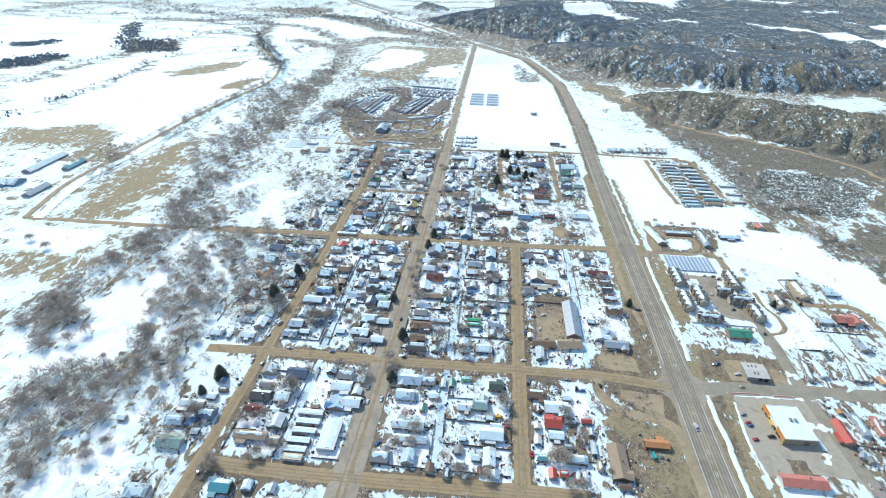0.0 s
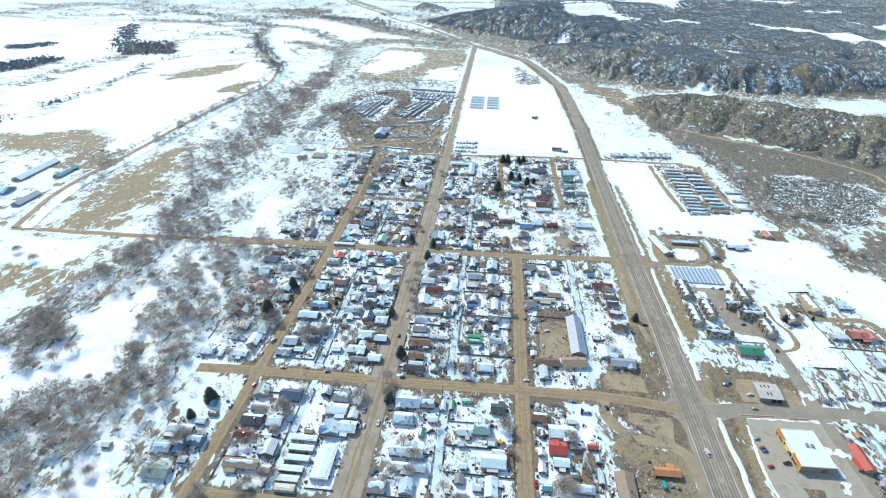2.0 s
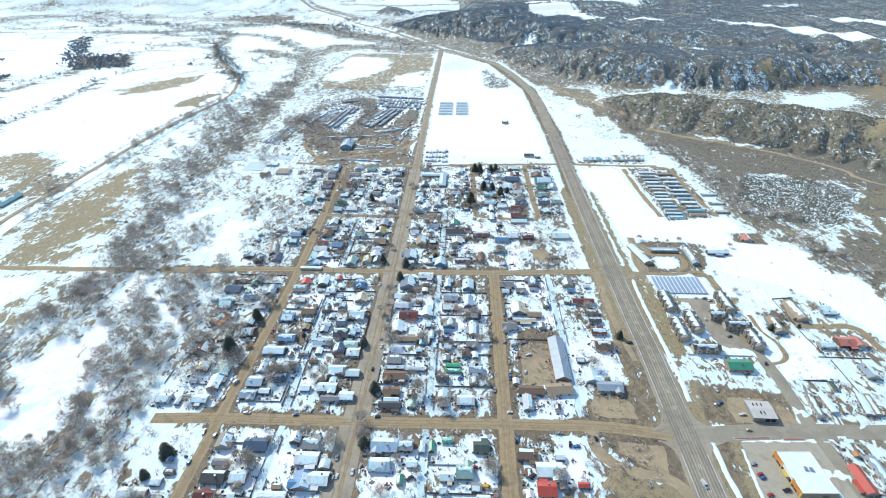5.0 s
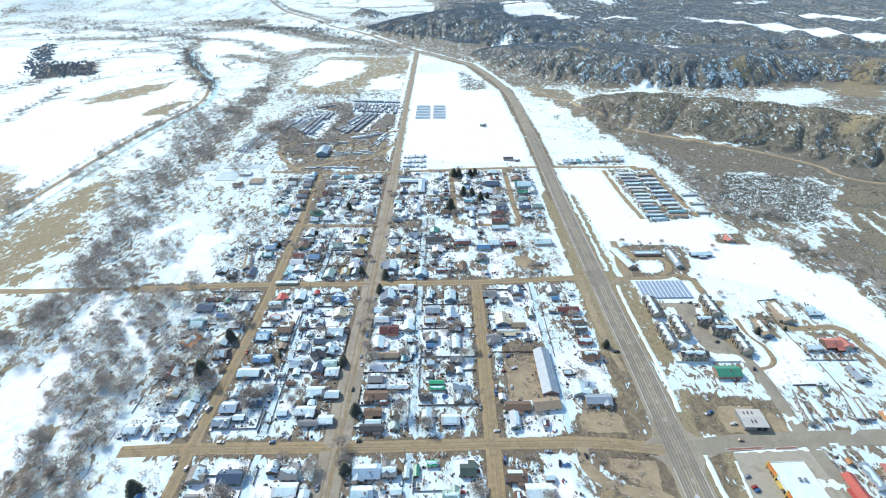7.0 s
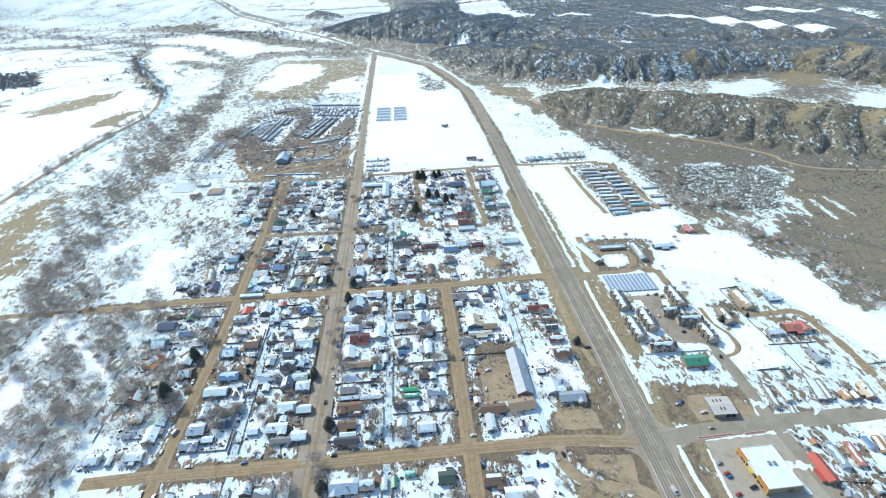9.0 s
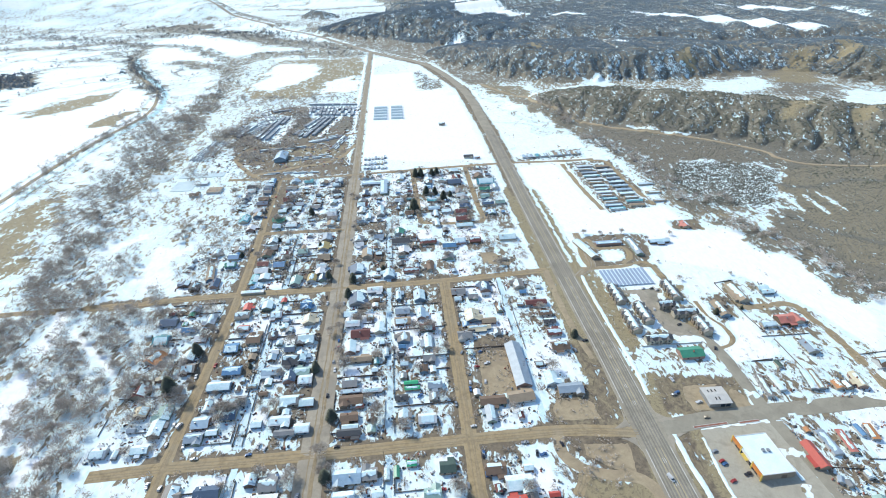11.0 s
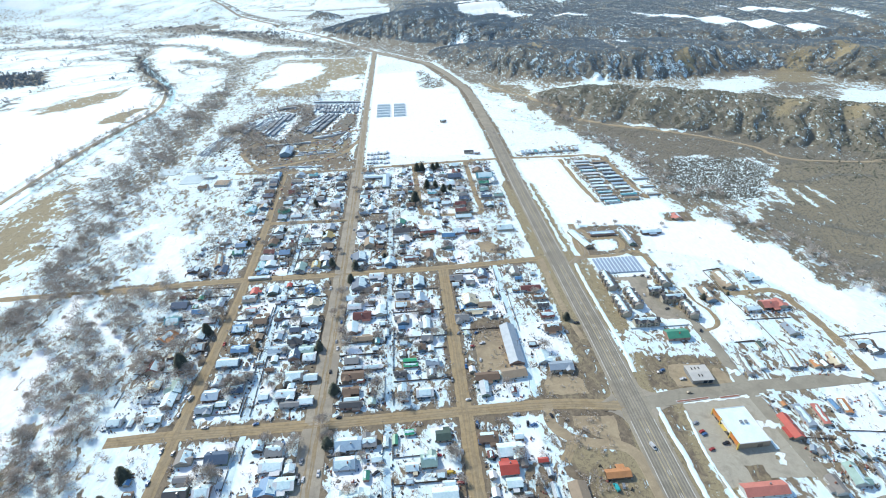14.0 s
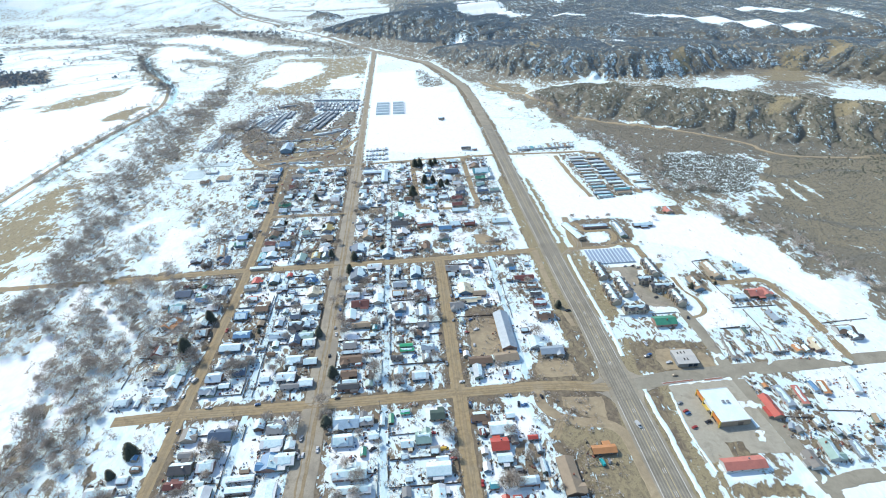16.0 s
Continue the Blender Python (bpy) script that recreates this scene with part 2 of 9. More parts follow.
def height(x, y):
    if np.ndim(x) == 0 and x < 200 and y < 700:
        return 0.0      # the town lies flat
    x, y = np.asarray(x, float), np.asarray(y, float)
    z1 = ridge(x, y, NEAR_RIDGE, 112, 75, 0.0, 3, 0.10, 46)
    z2 = ridge(x, y, FAR_RIDGE, 104, 260, 0.62, 23, 0.17, 40)
    z3 = ridge(x, y, HIGH_RIDGE, 150, 900, 0.70, 43, 0.17, 58)
    z4 = ridge(x, y, KNOLL, 85, 85, 0.0, 83, 0.2, 60)
    east = ease((x - road_x(y) - 40) / 70)
    # the tableland behind, and the rising flat at the feet of the hills
    table = ease((x - np.maximum(road_x(y) + 40, -60)) / 90) * ease((y - 1560 + 0.42 * np.clip(x, 0, 2600)) / 260) * (38 + 9 * bumpy(x, y, 420, 5) + 4 * bumpy(x, y, 130, 8)) * ease((4300 - y) / 900)
    flat = ease((x - 250) / 160) * ease((1180 - y) / 120) * 6 * ease((y - 380) / 200)
    z = np.maximum(np.maximum(np.maximum(z1, z2), np.maximum(z3, z4)), table) + flat
    rough = ease((z - 4) / 12) * (0.9 * bumpy(x, y, 34, 9) + 0.35 * bumpy(x, y, 15, 10))
    road_d, _ = seg_distance(x, y, [(129, 830, 0), (121, 1095, 0), (64, 1351, 0), (-58, 1532, 0), (-252, 1893, 0), (-400, 2090, 0)])
    z = (z + rough) * ease((road_d - 11) / 26)
    # low swells in the far valley
    west = 1 - east
    far = ease((y - 1700) / 900) * west * ease((-x - 250) / 400)
    rise = ease((np.hypot(x, y) - 2350) / 900) * ease((-x - 200) / 600) * west * (115 + 25 * bumpy(x, y, 900, 14))
    return z + far * (6 + 6 * bumpy(x, y, 420, 6)) + rise


def axis(lo, a, b, hi, step, grow):
    core = list(np.arange(a, b + 0.1, step))
    s, v = step, b
    while v < hi:
        s *= grow
        v += s
        core.append(min(v, hi))
    s, v = step, a
    left = []
    while v > lo:
        s *= grow
        v -= s
        left.append(max(v, lo))
    return np.array(left[::-1] + core)


def inside_distance(x, y, poly):
    """Signed distance to a closed outline, positive inside."""
    d = np.full(x.shape, 1e9)
    inn = np.zeros(x.shape, bool)
    for (ax, ay), (bx, by) in zip(poly, poly[1:] + poly[:1]):
        dx, dy = bx - ax, by - ay
        t = np.clip(((x - ax) * dx + (y - ay) * dy) / (dx * dx + dy * dy + 1e-9), 0, 1)
        d = np.minimum(d, np.hypot(x - ax - t * dx, y - ay - t * dy))
        inn ^= ((ay > y) != (by > y)) & (x < ax + (y - ay) / (by - ay + 1e-12) * dx)
    return np.where(inn, d, -d)


GX = axis(-4600, -520, 700, 4600, 3.2, 1.045)
GY = axis(-500, 120, 1120, 4900, 3.2, 1.035)
LX, LY = np.meshgrid(GX, GY)
# outlines of the open country wander; the town and its fields keep straight ones
WX = LX + 11 * bumpy(LX, LY, 75, 61) + 6 * bumpy(LX, LY, 27, 62) + 3 * bumpy(LX, LY, 12, 63)
WY = LY + 11 * bumpy(LX, LY, 75, 64) + 6 * bumpy(LX, LY, 27, 65) + 3 * bumpy(LX, LY, 12, 66)
COVER = np.zeros((*LX.shape, 3))   # share of snow, of dark brush, of dry grass


def blot(f, snow=None, brush=None, dry=None):
    for i, v in enumerate((snow, brush, dry)):
        if v is not None:
            COVER[..., i] += (v - COVER[..., i]) * f


def field(poly, snow=None, brush=None, dry=None, soft=6.0):
    gx, gy = (WX, WY) if soft >= 8 else (LX, LY)
    blot(ease(inside_distance(gx, gy, poly) / soft + 0.5), snow, brush, dry)


def band(pts, width, snow=None, brush=None, dry=None, soft=6.0):
    gx, gy = (WX, WY) if soft >= 8 else (LX, LY)
    d, _ = seg_distance(gx, gy, [(x, y, 0) for x, y in pts])
    blot(ease((width / 2 - d) / soft + 0.5), snow, brush, dry)


def box(x0, x1, y0, y1, snow=None, brush=None, dry=None, soft=3.0):
    field([(x0, y0), (x1, y0), (x1, y1), (x0, y1)], snow, brush, dry, soft)

# the valley under broken snow, its fields, hedgerows and tracks
blot(1.0, 0.90, 0.0, 0.5)
blot(ease((LY - 1300) / 600), 0.93, 0.05, 0.5)

# thickets and thawed ground over the meadows by the river
meadow = ease((-LX - 175) / 40) * ease((1250 - LY) / 200)
blot(meadow * ease(bumpy(LX, LY, 95, 71) * 1.2 - 0.1) * 0.75, 0.55, 0.12, 0.9)
blot(meadow * ease(1.5 - np.abs(bumpy(LX, LY * 0.8, 120, 72)) / 0.10) * ease(bumpy(LX, LY, 160, 73) + 0.6), 0.5, 0.4, 0.7)
blot(meadow * ease((bumpy(LX, LY, 34, 74) - 0.62) / 0.2), 0.45, 0.45, 0.5)
east_flat = ease((LX - 141) / 12) * ease((LY - 690) / 20) * ease((1200 - LY) / 100)
blot(east_flat, 0.88, 0.03, 0.8)
blot(east_flat * ease(1.5 - np.abs(bumpy(LX, LY, 90, 75)) / 0.12), 0.35, 0.25, 0.8)
# winding hedges, ditches and thawed strips of the far farmland
farmland = ease((LY - 1150) / 250) * ease((60 - LX) / 200)
for scale, seed, width, snow, brush, dry in ((420, 51, 0.06, 0.3, 0.8, 0.4), (260, 52, 0.05, 0.4, 0.65, 0.6), (340, 53, 0.09, 0.5, 0.4, 0.9), (190, 54, 0.05, 0.5, 0.5, 0.6)):
    lines = np.abs(bumpy(LX, LY * 1.6, scale, seed))
    blot(farmland * ease(1.6 - lines / width) * ease(bumpy(LX, LY, 330, seed + 7) * 1.5 + 0.55), snow, brush, dry)
blot(farmland * ease((bumpy(LX, LY * 1.5, 300, 57) - 0.35) / 0.25) * 0.8, 0.62, 0.1, 1.0)
field([(-911, 923), (-859, 1119), (-805, 1265), (-631, 1378), (-478, 1186), (-437, 1002), (-464, 872), (-466, 718), (-478, 641), (-550, 713), (-696, 678)], snow=1.0, soft=12, brush=0)
field([(-1686, 1812), (-1151, 1697), (-933, 1320), (-1006, 1191), (-947, 965)], snow=1.0, soft=14, brush=0)
field([(-1140, 1740), (-672, 1592), (-631, 1378), (-820, 1342)], snow=0.93, soft=14, brush=0)
field([(-755, 1850), (-658, 2031), (-418, 1788), (-371, 1654), (-454, 1474), (-629, 1568)], snow=1.0, soft=14, brush=0)
band([(-904, 916), (-869, 968), (-888, 1071), (-868, 1189), (-860, 1309)], 14, snow=0.2, brush=0.9, soft=8)
band([(-710, 770), (-730, 860), (-728, 963), (-745, 1120), (-761, 1236)], 12, snow=0.35, brush=0.9, soft=10)
field([(-674, 1063), (-627, 1160), (-557, 1238), (-556, 1172), (-586, 1079), (-647, 1036)], snow=0.25, dry=1, soft=8)
field([(-515, 980), (-498, 1041), (-454, 1074), (-468, 997), (-464, 939)], snow=0.15, dry=0.8, brush=0.3, soft=8)
field([(-692, 673), (-642, 697), (-555, 727), (-533, 676), (-537, 623), (-635, 609)], snow=0.45, dry=1, soft=40)
field([(-541, 688), (-481, 640), (-464, 585), (-505, 570), (-539, 605)], snow=0.3, dry=0.6, brush=0.4, soft=8)
field([(-444, 588), (-426, 705), (-392, 585), (-401, 530), (-367, 453), (-390, 431), (-419, 430)], snow=0.55, dry=0.9, soft=30)
field([(-437, 509), (-434, 561), (-391, 548), (-376, 517), (-362, 474), (-378, 439), (-394, 436)], snow=0.4, dry=0.85, soft=30)
field([(-437, 624), (-412, 694), (-371, 588), (-388, 567)], snow=0.4, dry=0.9, soft=25)
field([(-411, 353), (-386, 361), (-378, 376), (-346, 380), (-346, 407), (-333, 392), (-328, 358), (-339, 326), (-375, 335), (-383, 321)], snow=0.38, dry=0.7, brush=0.2, soft=25)
field([(-425, 408), (-363, 416), (-347, 401), (-363, 364), (-397, 374)], snow=0.95, soft=6, brush=0)
field([(-312, 322), (-301, 348), (-309, 375), (-293, 358), (-290, 324), (-307, 285), (-326, 276)], snow=0.4, dry=0.6, brush=0.3, soft=6)
field([(-314, 271), (-294, 316), (-255, 337), (-251, 292), (-220, 276), (-237, 245), (-259, 232), (-262, 216), (-278, 201), (-318, 246)], snow=0.97, soft=8, brush=0)
field([(-211, 195), (-190, 250), (-172, 252), (-164, 228), (-178, 208), (-178, 180), (-178, 152), (-213, 148), (-217, 172)], snow=0.95, soft=8, brush=0)
field([(-359, 742), (-225, 748), (-205, 675), (-236, 588), (-226, 521), (-245, 476), (-258, 442), (-305, 527), (-311, 597)], snow=0.78, brush=0.15, soft=10)
field([(-313, 546), (-263, 551), (-267, 509), (-262, 444), (-289, 441), (-295, 499)], snow=1.0, soft=8, brush=0)
field([(-250, 520), (-211, 519), (-198, 496), (-216, 448), (-238, 467)], snow=0.95, soft=8, brush=0)

band([(-235, 152), (-237, 177), (-229, 202), (-223, 236), (-213, 271), (-214, 311), (-251, 363), (-266, 423)], 60, snow=0.66, brush=0.55, dry=0.4, soft=30)
band([(-266, 423), (-319, 509), (-342, 633), (-345, 773), (-369, 968)], 70, snow=0.62, brush=0.55, dry=0.4, soft=30)
band([(-339, 281), (-319, 313), (-311, 356)], 30, snow=0.62, brush=0.55, dry=0.4, soft=30)
field([(-328, 415), (-274, 428), (-231, 406), (-199, 327), (-215, 296), (-251, 337), (-319, 384)], snow=0.58, brush=0.6, soft=14)
band([(-273, 385), (-266, 406)], 18, snow=1, soft=6)
band([(-243, 383), (-210, 351)], 10, snow=0.9, soft=5)
field([(-1075, 1111), (-1054, 1183), (-990, 1216), (-969, 1144), (-994, 1077), (-1007, 1034)], snow=0.15, brush=1, soft=10)
field([(-1211, 1292), (-1202, 1364), (-1166, 1409), (-1137, 1341), (-1172, 1291)], snow=0.4, brush=1, soft=10)
field([(-925, 1297), (-1159, 1695), (-1155, 1764), (-983, 1446), (-890, 1371), (-863, 1450), (-784, 1308), (-856, 1279)], snow=0.1, brush=1, soft=10)
band([(-1703, 1833), (-1659, 1934), (-1558, 2064), (-1424, 2170)], 60, snow=0.4, brush=0.75, soft=40)
band([(-1411, 2111), (-1156, 2052), (-901, 2009), (-730, 1998)], 70, snow=0.5, brush=0.7, soft=50)
band([(-1053, 1859), (-834, 1765), (-704, 1608)], 22, snow=0.3, brush=0.85, soft=14)
field([(-864, 2160), (-744, 2307), (-627, 2220), (-716, 2081)], snow=0.1, brush=1, soft=14)
band([(-925, 1620), (-703, 1586)], 16, snow=0.5, dry=1, brush=0.3, soft=16)
band([(-1004, 1492), (-723, 1518)], 16, snow=0.5, dry=1, brush=0.3, soft=16)
band([(-726, 1360), (-606, 1426)], 16, snow=0.5, dry=1, brush=0.3, soft=16)
band([(-761, 1236), (-741, 1277), (-574, 1347)], 16, snow=0.5, dry=1, brush=0.3, soft=16)
band([(-1004, 1546), (-1003, 1664)], 16, snow=0.5, dry=1, brush=0.3, soft=16)
band([(-1338, 1696), (-1306, 1731)], 16, snow=0.5, dry=1, brush=0.3, soft=16)
band([(-1517, 1855), (-1343, 1966)], 16, snow=0.5, dry=1, brush=0.3, soft=16)
band([(-1300, 1485), (-1226, 1522)], 16, snow=0.5, dry=1, brush=0.3, soft=16)
band([(-483, 1198), (-564, 1322), (-663, 1544), (-743, 1832), (-901, 1927)], 40, snow=0.3, brush=0.7, soft=24)
band([(-540, 1516), (-416, 1416), (-349, 1550), (-249, 1568), (-98, 1531)], 60, snow=0.35, brush=0.5, soft=40)
band([(-859, 2143), (-585, 2061), (-346, 1785), (-134, 1629)], 110, snow=0.3, brush=0.6, soft=50)
band([(-1192, 1843), (-997, 1845), (-806, 1954)], 60, snow=0.35, brush=0.6, soft=50)
band([(-1411, 2220), (-1093, 2194), (-868, 2223)], 50, snow=0.55, dry=1, soft=40)
field([(-346, 2345), (-333, 2615), (-234, 2443), (-233, 2190)], snow=0.1, brush=1, soft=20)
field([(-306, 727), (-333, 874), (-332, 1058), (-391, 1482), (-96, 1490), (-74, 1030), (-251, 969), (-224, 714)], snow=0.66, brush=0.14, dry=0.6, soft=40)
band([(-320, 665), (-324, 761), (-342, 923), (-350, 1157), (-391, 1470), (-576, 1738), (-691, 1817)], 42, snow=0.35, brush=0.62, soft=26)
band([(-281, 1203), (-206, 1092), (-118, 1067)], 20, snow=0.4, brush=0.6, soft=16)
band([(-253, 930), (-263, 829), (-261, 713)], 18, snow=0.5, brush=0.5, soft=16)
band([(-360, 1592), (-251, 1566), (-112, 1507)], 60, snow=0.35, brush=0.55, dry=0.8, soft=30)
band([(-872, 1588), (-764, 1603), (-649, 1499)], 14, snow=0.4, brush=0.6, soft=10)
band([(-579, 1291), (-643, 1200), (-661, 1054)], 10, snow=0.6, dry=1, soft=10)
band([(-1185, 2137), (-1033, 2224), (-764, 2027)], 40, snow=0.5, dry=1, brush=0.3, soft=30)
band([(-1370, 2133), (-1194, 2155)], 40, snow=0.5, dry=0.8, brush=0.4, soft=30)
band([(-1448, 2323), (-1193, 2375), (-944, 2311), (-651, 2302)], 70, snow=0.6, dry=1, brush=0.2, soft=60)
band([(-618, 2543), (-416, 2431), (-304, 2247)], 60, snow=0.3, brush=0.7, soft=50)
field([(-305, 1267), (-238, 1484), (-79, 1410), (-80, 1167), (-121, 1103), (-245, 1083)], snow=0.45, dry=1, soft=20)
field([(-230, 1430), (-78, 1395), (-99, 1294), (-168, 1239)], snow=0.95, soft=14, brush=0)
field([(-944, 1432), (-847, 1444), (-781, 1321), (-853, 1282)], snow=0.05, brush=0.9, soft=8)
field([(-251, 962), (-181, 1032), (-81, 988), (-66, 903), (-64, 756), (-68, 709), (-188, 698), (-213, 740), (-255, 839)], snow=0.27, dry=0.1, brush=0.3, soft=20)
field([(-214, 879), (-177, 975), (-81, 988), (-77, 935), (-135, 820)], snow=0.35, brush=0.5, soft=6)
field([(-51, 1255), (31, 1267), (33, 1120), (106, 1084), (107, 720), (29, 715), (-51, 741), (-56, 859)], snow=1.0, soft=5, brush=0)
field([(138, 673), (186, 682), (191, 547), (264, 545), (290, 504), (323, 457), (332, 418), (332, 342), (302, 305), (289, 334), (294, 370), (264, 417), (222, 440), (225, 470), (166, 499), (152, 506)], snow=1.0, soft=5, brush=0)
field([(169, 819), (231, 838), (263, 754), (238, 722), (164, 714), (146, 715)], snow=0.84, dry=0.6, soft=14)
field([(163, 348), (216, 313), (215, 362), (268, 408), (295, 359), (305, 309), (285, 286), (205, 289)], snow=0.7, soft=6)
field([(209, 264), (248, 265), (208, 195), (197, 194)], snow=0.68, soft=5)
field([(139, 266), (144, 263), (132, 186), (143, 187), (158, 260)], snow=0.2, dry=0.3, soft=4)
field([(202, 683), (262, 685), (260, 548), (205, 537)], snow=0.42, dry=0.2, brush=0.1, soft=5)
field([(151, 743), (242, 748), (229, 698), (142, 697)], snow=0.5, dry=0.3, soft=5)
band([(-460, 744), (-453, 864), (-434, 1009)], 7, snow=0.35, brush=0.75, soft=6)
band([(-452, 743), (-445, 862), (-423, 1007)], 9, snow=1, brush=0, soft=5)
field([(157, 495), (222, 489), (210, 451), (156, 449)], snow=0.5, dry=0.3, soft=5)
field([(89, 1133), (159, 1071), (188, 995), (214, 850), (233, 793), (261, 749), (195, 713), (144, 721), (138, 823), (122, 953)], snow=0.90, dry=0.5, soft=8)

# the town: yards of broken snow, lot by lot
box(-165, 106, 100, 690, 0.62, 0.1, 0.1, 8)
lots = random.Random(5)
for x0, x1, y0, y1 in ((-102, -70, 105, 170), (-136, -106, 105, 170), (-55, -23, 183, 262), (-18, 20, 183, 262), (-102, -70, 183, 262), (-136, -106, 183, 262),
                       (-182, -149, 180, 262), (-200, -149, 275, 428), (-136, -109, 275, 428), (-104, -70, 275, 428), (-55, -24, 275, 428), (-18, 20, 275, 428), (32, 68, 183, 262),
                       (32, 72, 275, 428), (-136, -108, 438, 535), (-104, -70, 438, 535), (-136, -108, 545, 676), (-104, -70, 545, 676), (-55, -22, 438, 690), (-18, 22, 438, 690),
                       (24, 70, 438, 690), (78, 104, 520, 690)):
    y = y0
    while y < y1 - 6:
        d = lots.uniform(12, 20)
        w = x0 + (x1 - x0) * lots.uniform(0.35, 0.65)
        for a, b in ((x0, w), (w, x1)):
            box(a, b, y, min(y + d, y1), lots.choice((0.36, 0.56, 0.72, 0.85, 0.94, 0.97)), lots.choice((0.0, 0.15, 0.3, 0.45)), lots.uniform(0.0, 0.35), 3.5)
        y += d

band([(26, 150), (26, 436)], 15, 0.12, 0.05, 0.2, 4)
band([(-142, 120), (-144, 690)], 13, 0.2, 0.05, 0.2, 4)
band([(-62, 100), (-62, 690)], 18, 0.12, 0.05, 0.2, 4)
band([(-62, 690), (-65, 1500)], 13, 0.3, 0.1, 0.3, 4)
band([(-180, 266), (110, 267)], 13, 0.12, 0.05, 0.2, 4)
band([(-250, 431), (110, 436)], 12, 0.15, 0.05, 0.2, 4)
band([(-140, 176), (30, 178)], 14, 0.1, 0.05, 0.2, 4)
band([(126, 60), (126, 600)], 38, 0.1, 0.04, 0.85, 6)
band([(127, 600), (129, 830), (121, 1095), (64, 1351), (-58, 1532)], 25, 0.15, 0.1, 0.35, 5)
band([(106, 440), (107, 690)], 5, 0.9, 0, 0, 3)
band([(139, 450), (138, 690)], 4, 0.85, 0, 0, 2)
band([(148, 100), (149, 256)], 17, 0.14, 0.06, 0.85, 4)
band([(148, 285), (148, 430)], 13, 0.16, 0.06, 0.8, 4)
field([(80, 256), (87, 264), (117, 260), (119, 237), (112, 228), (93, 241)], snow=0.03, dry=0.2, soft=3)
field([(79, 229), (96, 228), (110, 214), (114, 184), (86, 181), (81, 198), (73, 220)], snow=0.12, dry=0.2, brush=0.1, soft=4)
field([(40, 356), (66, 356), (61, 310), (56, 305), (37, 307)], snow=0.03, dry=0.25, soft=3)
field([(77, 287), (91, 306), (117, 299), (120, 278), (114, 268), (77, 268)], snow=0.08, dry=0.4, soft=3)
field([(105, 343), (124, 340), (124, 271), (108, 273), (108, 304)], snow=0.18, dry=0.4, brush=0.15, soft=4)
field([(72, 346), (104, 355), (105, 305), (88, 312), (73, 308), (76, 285), (67, 283)], snow=0.92, soft=4, brush=0)
field([(148, 305), (203, 304), (195, 272), (163, 269), (144, 275)], snow=0.06, dry=0.42, soft=4)
field([(153, 326), (173, 326), (190, 314), (150, 300)], snow=0.55, soft=4)
field([(58, 470), (72, 484), (87, 477), (96, 438), (50, 434), (49, 462)], snow=0.5, dry=0.1, soft=4)
field([(41, 482), (54, 481), (51, 439), (39, 436)], snow=1, soft=3, brush=0)
field([(104, 474), (89, 476), (100, 433)], snow=0.9, soft=3, brush=0)
field([(42, 427), (70, 425), (69, 396), (41, 400)], snow=0.95, soft=3, brush=0)
field([(-44, 409), (-96, 423), (-102, 405), (-102, 405)], snow=0.5, soft=3)
field([(-52, 233), (-26, 239), (-25, 223), (-46, 218)], snow=1, soft=2, brush=0)
field([(-52, 199), (-26, 202), (-24, 186), (-50, 182)], snow=1, soft=2, brush=0)
field([(13, 207), (20, 208), (21, 179), (7, 178), (2, 191)], snow=0.95, soft=2, brush=0)
field([(35, 288), (66, 295), (65, 272), (37, 271)], snow=0.9, soft=2, brush=0)
field([(-98, 394), (-83, 396), (-80, 376), (-92, 370), (-89, 347)], snow=0.97, soft=2, brush=0)
ditch = [(-451, 429), (-470, 520), (-465, 640), (-463, 751), (-457, 873), (-438, 1021), (-464, 1148), (-498, 1226), (-617, 1426), (-688, 1590)]
band([(x + 17, y) for x, y in ditch], 5, 0.45, 0.5, 0.5, 5)
band([(x - 13, y) for x, y in ditch], 3, 0.4, 0.35, 0.8, 4)
field([(-269, 647), (-179, 661), (-167, 518), (-170, 456), (-186, 447), (-210, 486), (-208, 543), (-253, 570)], snow=0.66, brush=0.24, dry=0.4, soft=14)
field([(-235, 700), (-164, 717), (-159, 643), (-180, 611), (-217, 628)], snow=0.7, brush=0.22, soft=14)
field([(-188, 438), (-162, 446), (-164, 421), (-182, 421)], snow=0.25, brush=0.2, dry=0.4, soft=8)
field([(-294, 424), (-210, 422), (-171, 391), (-164, 340), (-188, 309), (-195, 281), (-212, 266), (-242, 282), (-234, 341), (-238, 378)], snow=0.66, brush=0.45, dry=0.3, soft=16)
band([(-271, 415), (-268, 393), (-269, 376)], 9, snow=1, brush=0, soft=5)
band([(-256, 395), (-238, 378), (-205, 348)], 5, snow=1, brush=0, soft=4)
band([(-268, 356), (-261, 328), (-261, 314)], 10, snow=1, brush=0, soft=5)
field([(-269, 860), (-245, 906), (-209, 899), (-203, 828), (-222, 801), (-251, 823)], snow=0.08, brush=0.6, soft=10)
field([(-170, 878), (-137, 887), (-86, 909), (-65, 860), (-95, 810), (-143, 806)], snow=0.08, brush=0.3, soft=8)
field([(-222, 771), (-145, 819), (-62, 792), (-57, 688), (-190, 693)], snow=0.2, dry=0.3, brush=0.1, soft=8)
field([(-188, 259), (-155, 260), (-146, 226), (-159, 212), (-175, 223)], snow=0.85, brush=0.05, soft=5)
field([(-205, 211), (-172, 223), (-153, 173), (-184, 170)], snow=0.78, brush=0.05, soft=6)
field([(157, 489), (175, 493), (212, 491), (212, 451), (201, 437), (151, 435), (148, 450)], snow=0.3, dry=0.2, brush=0.1, soft=4)
field([(171, 464), (184, 465), (190, 454), (181, 444), (167, 445)], snow=0.95, soft=3, brush=0)
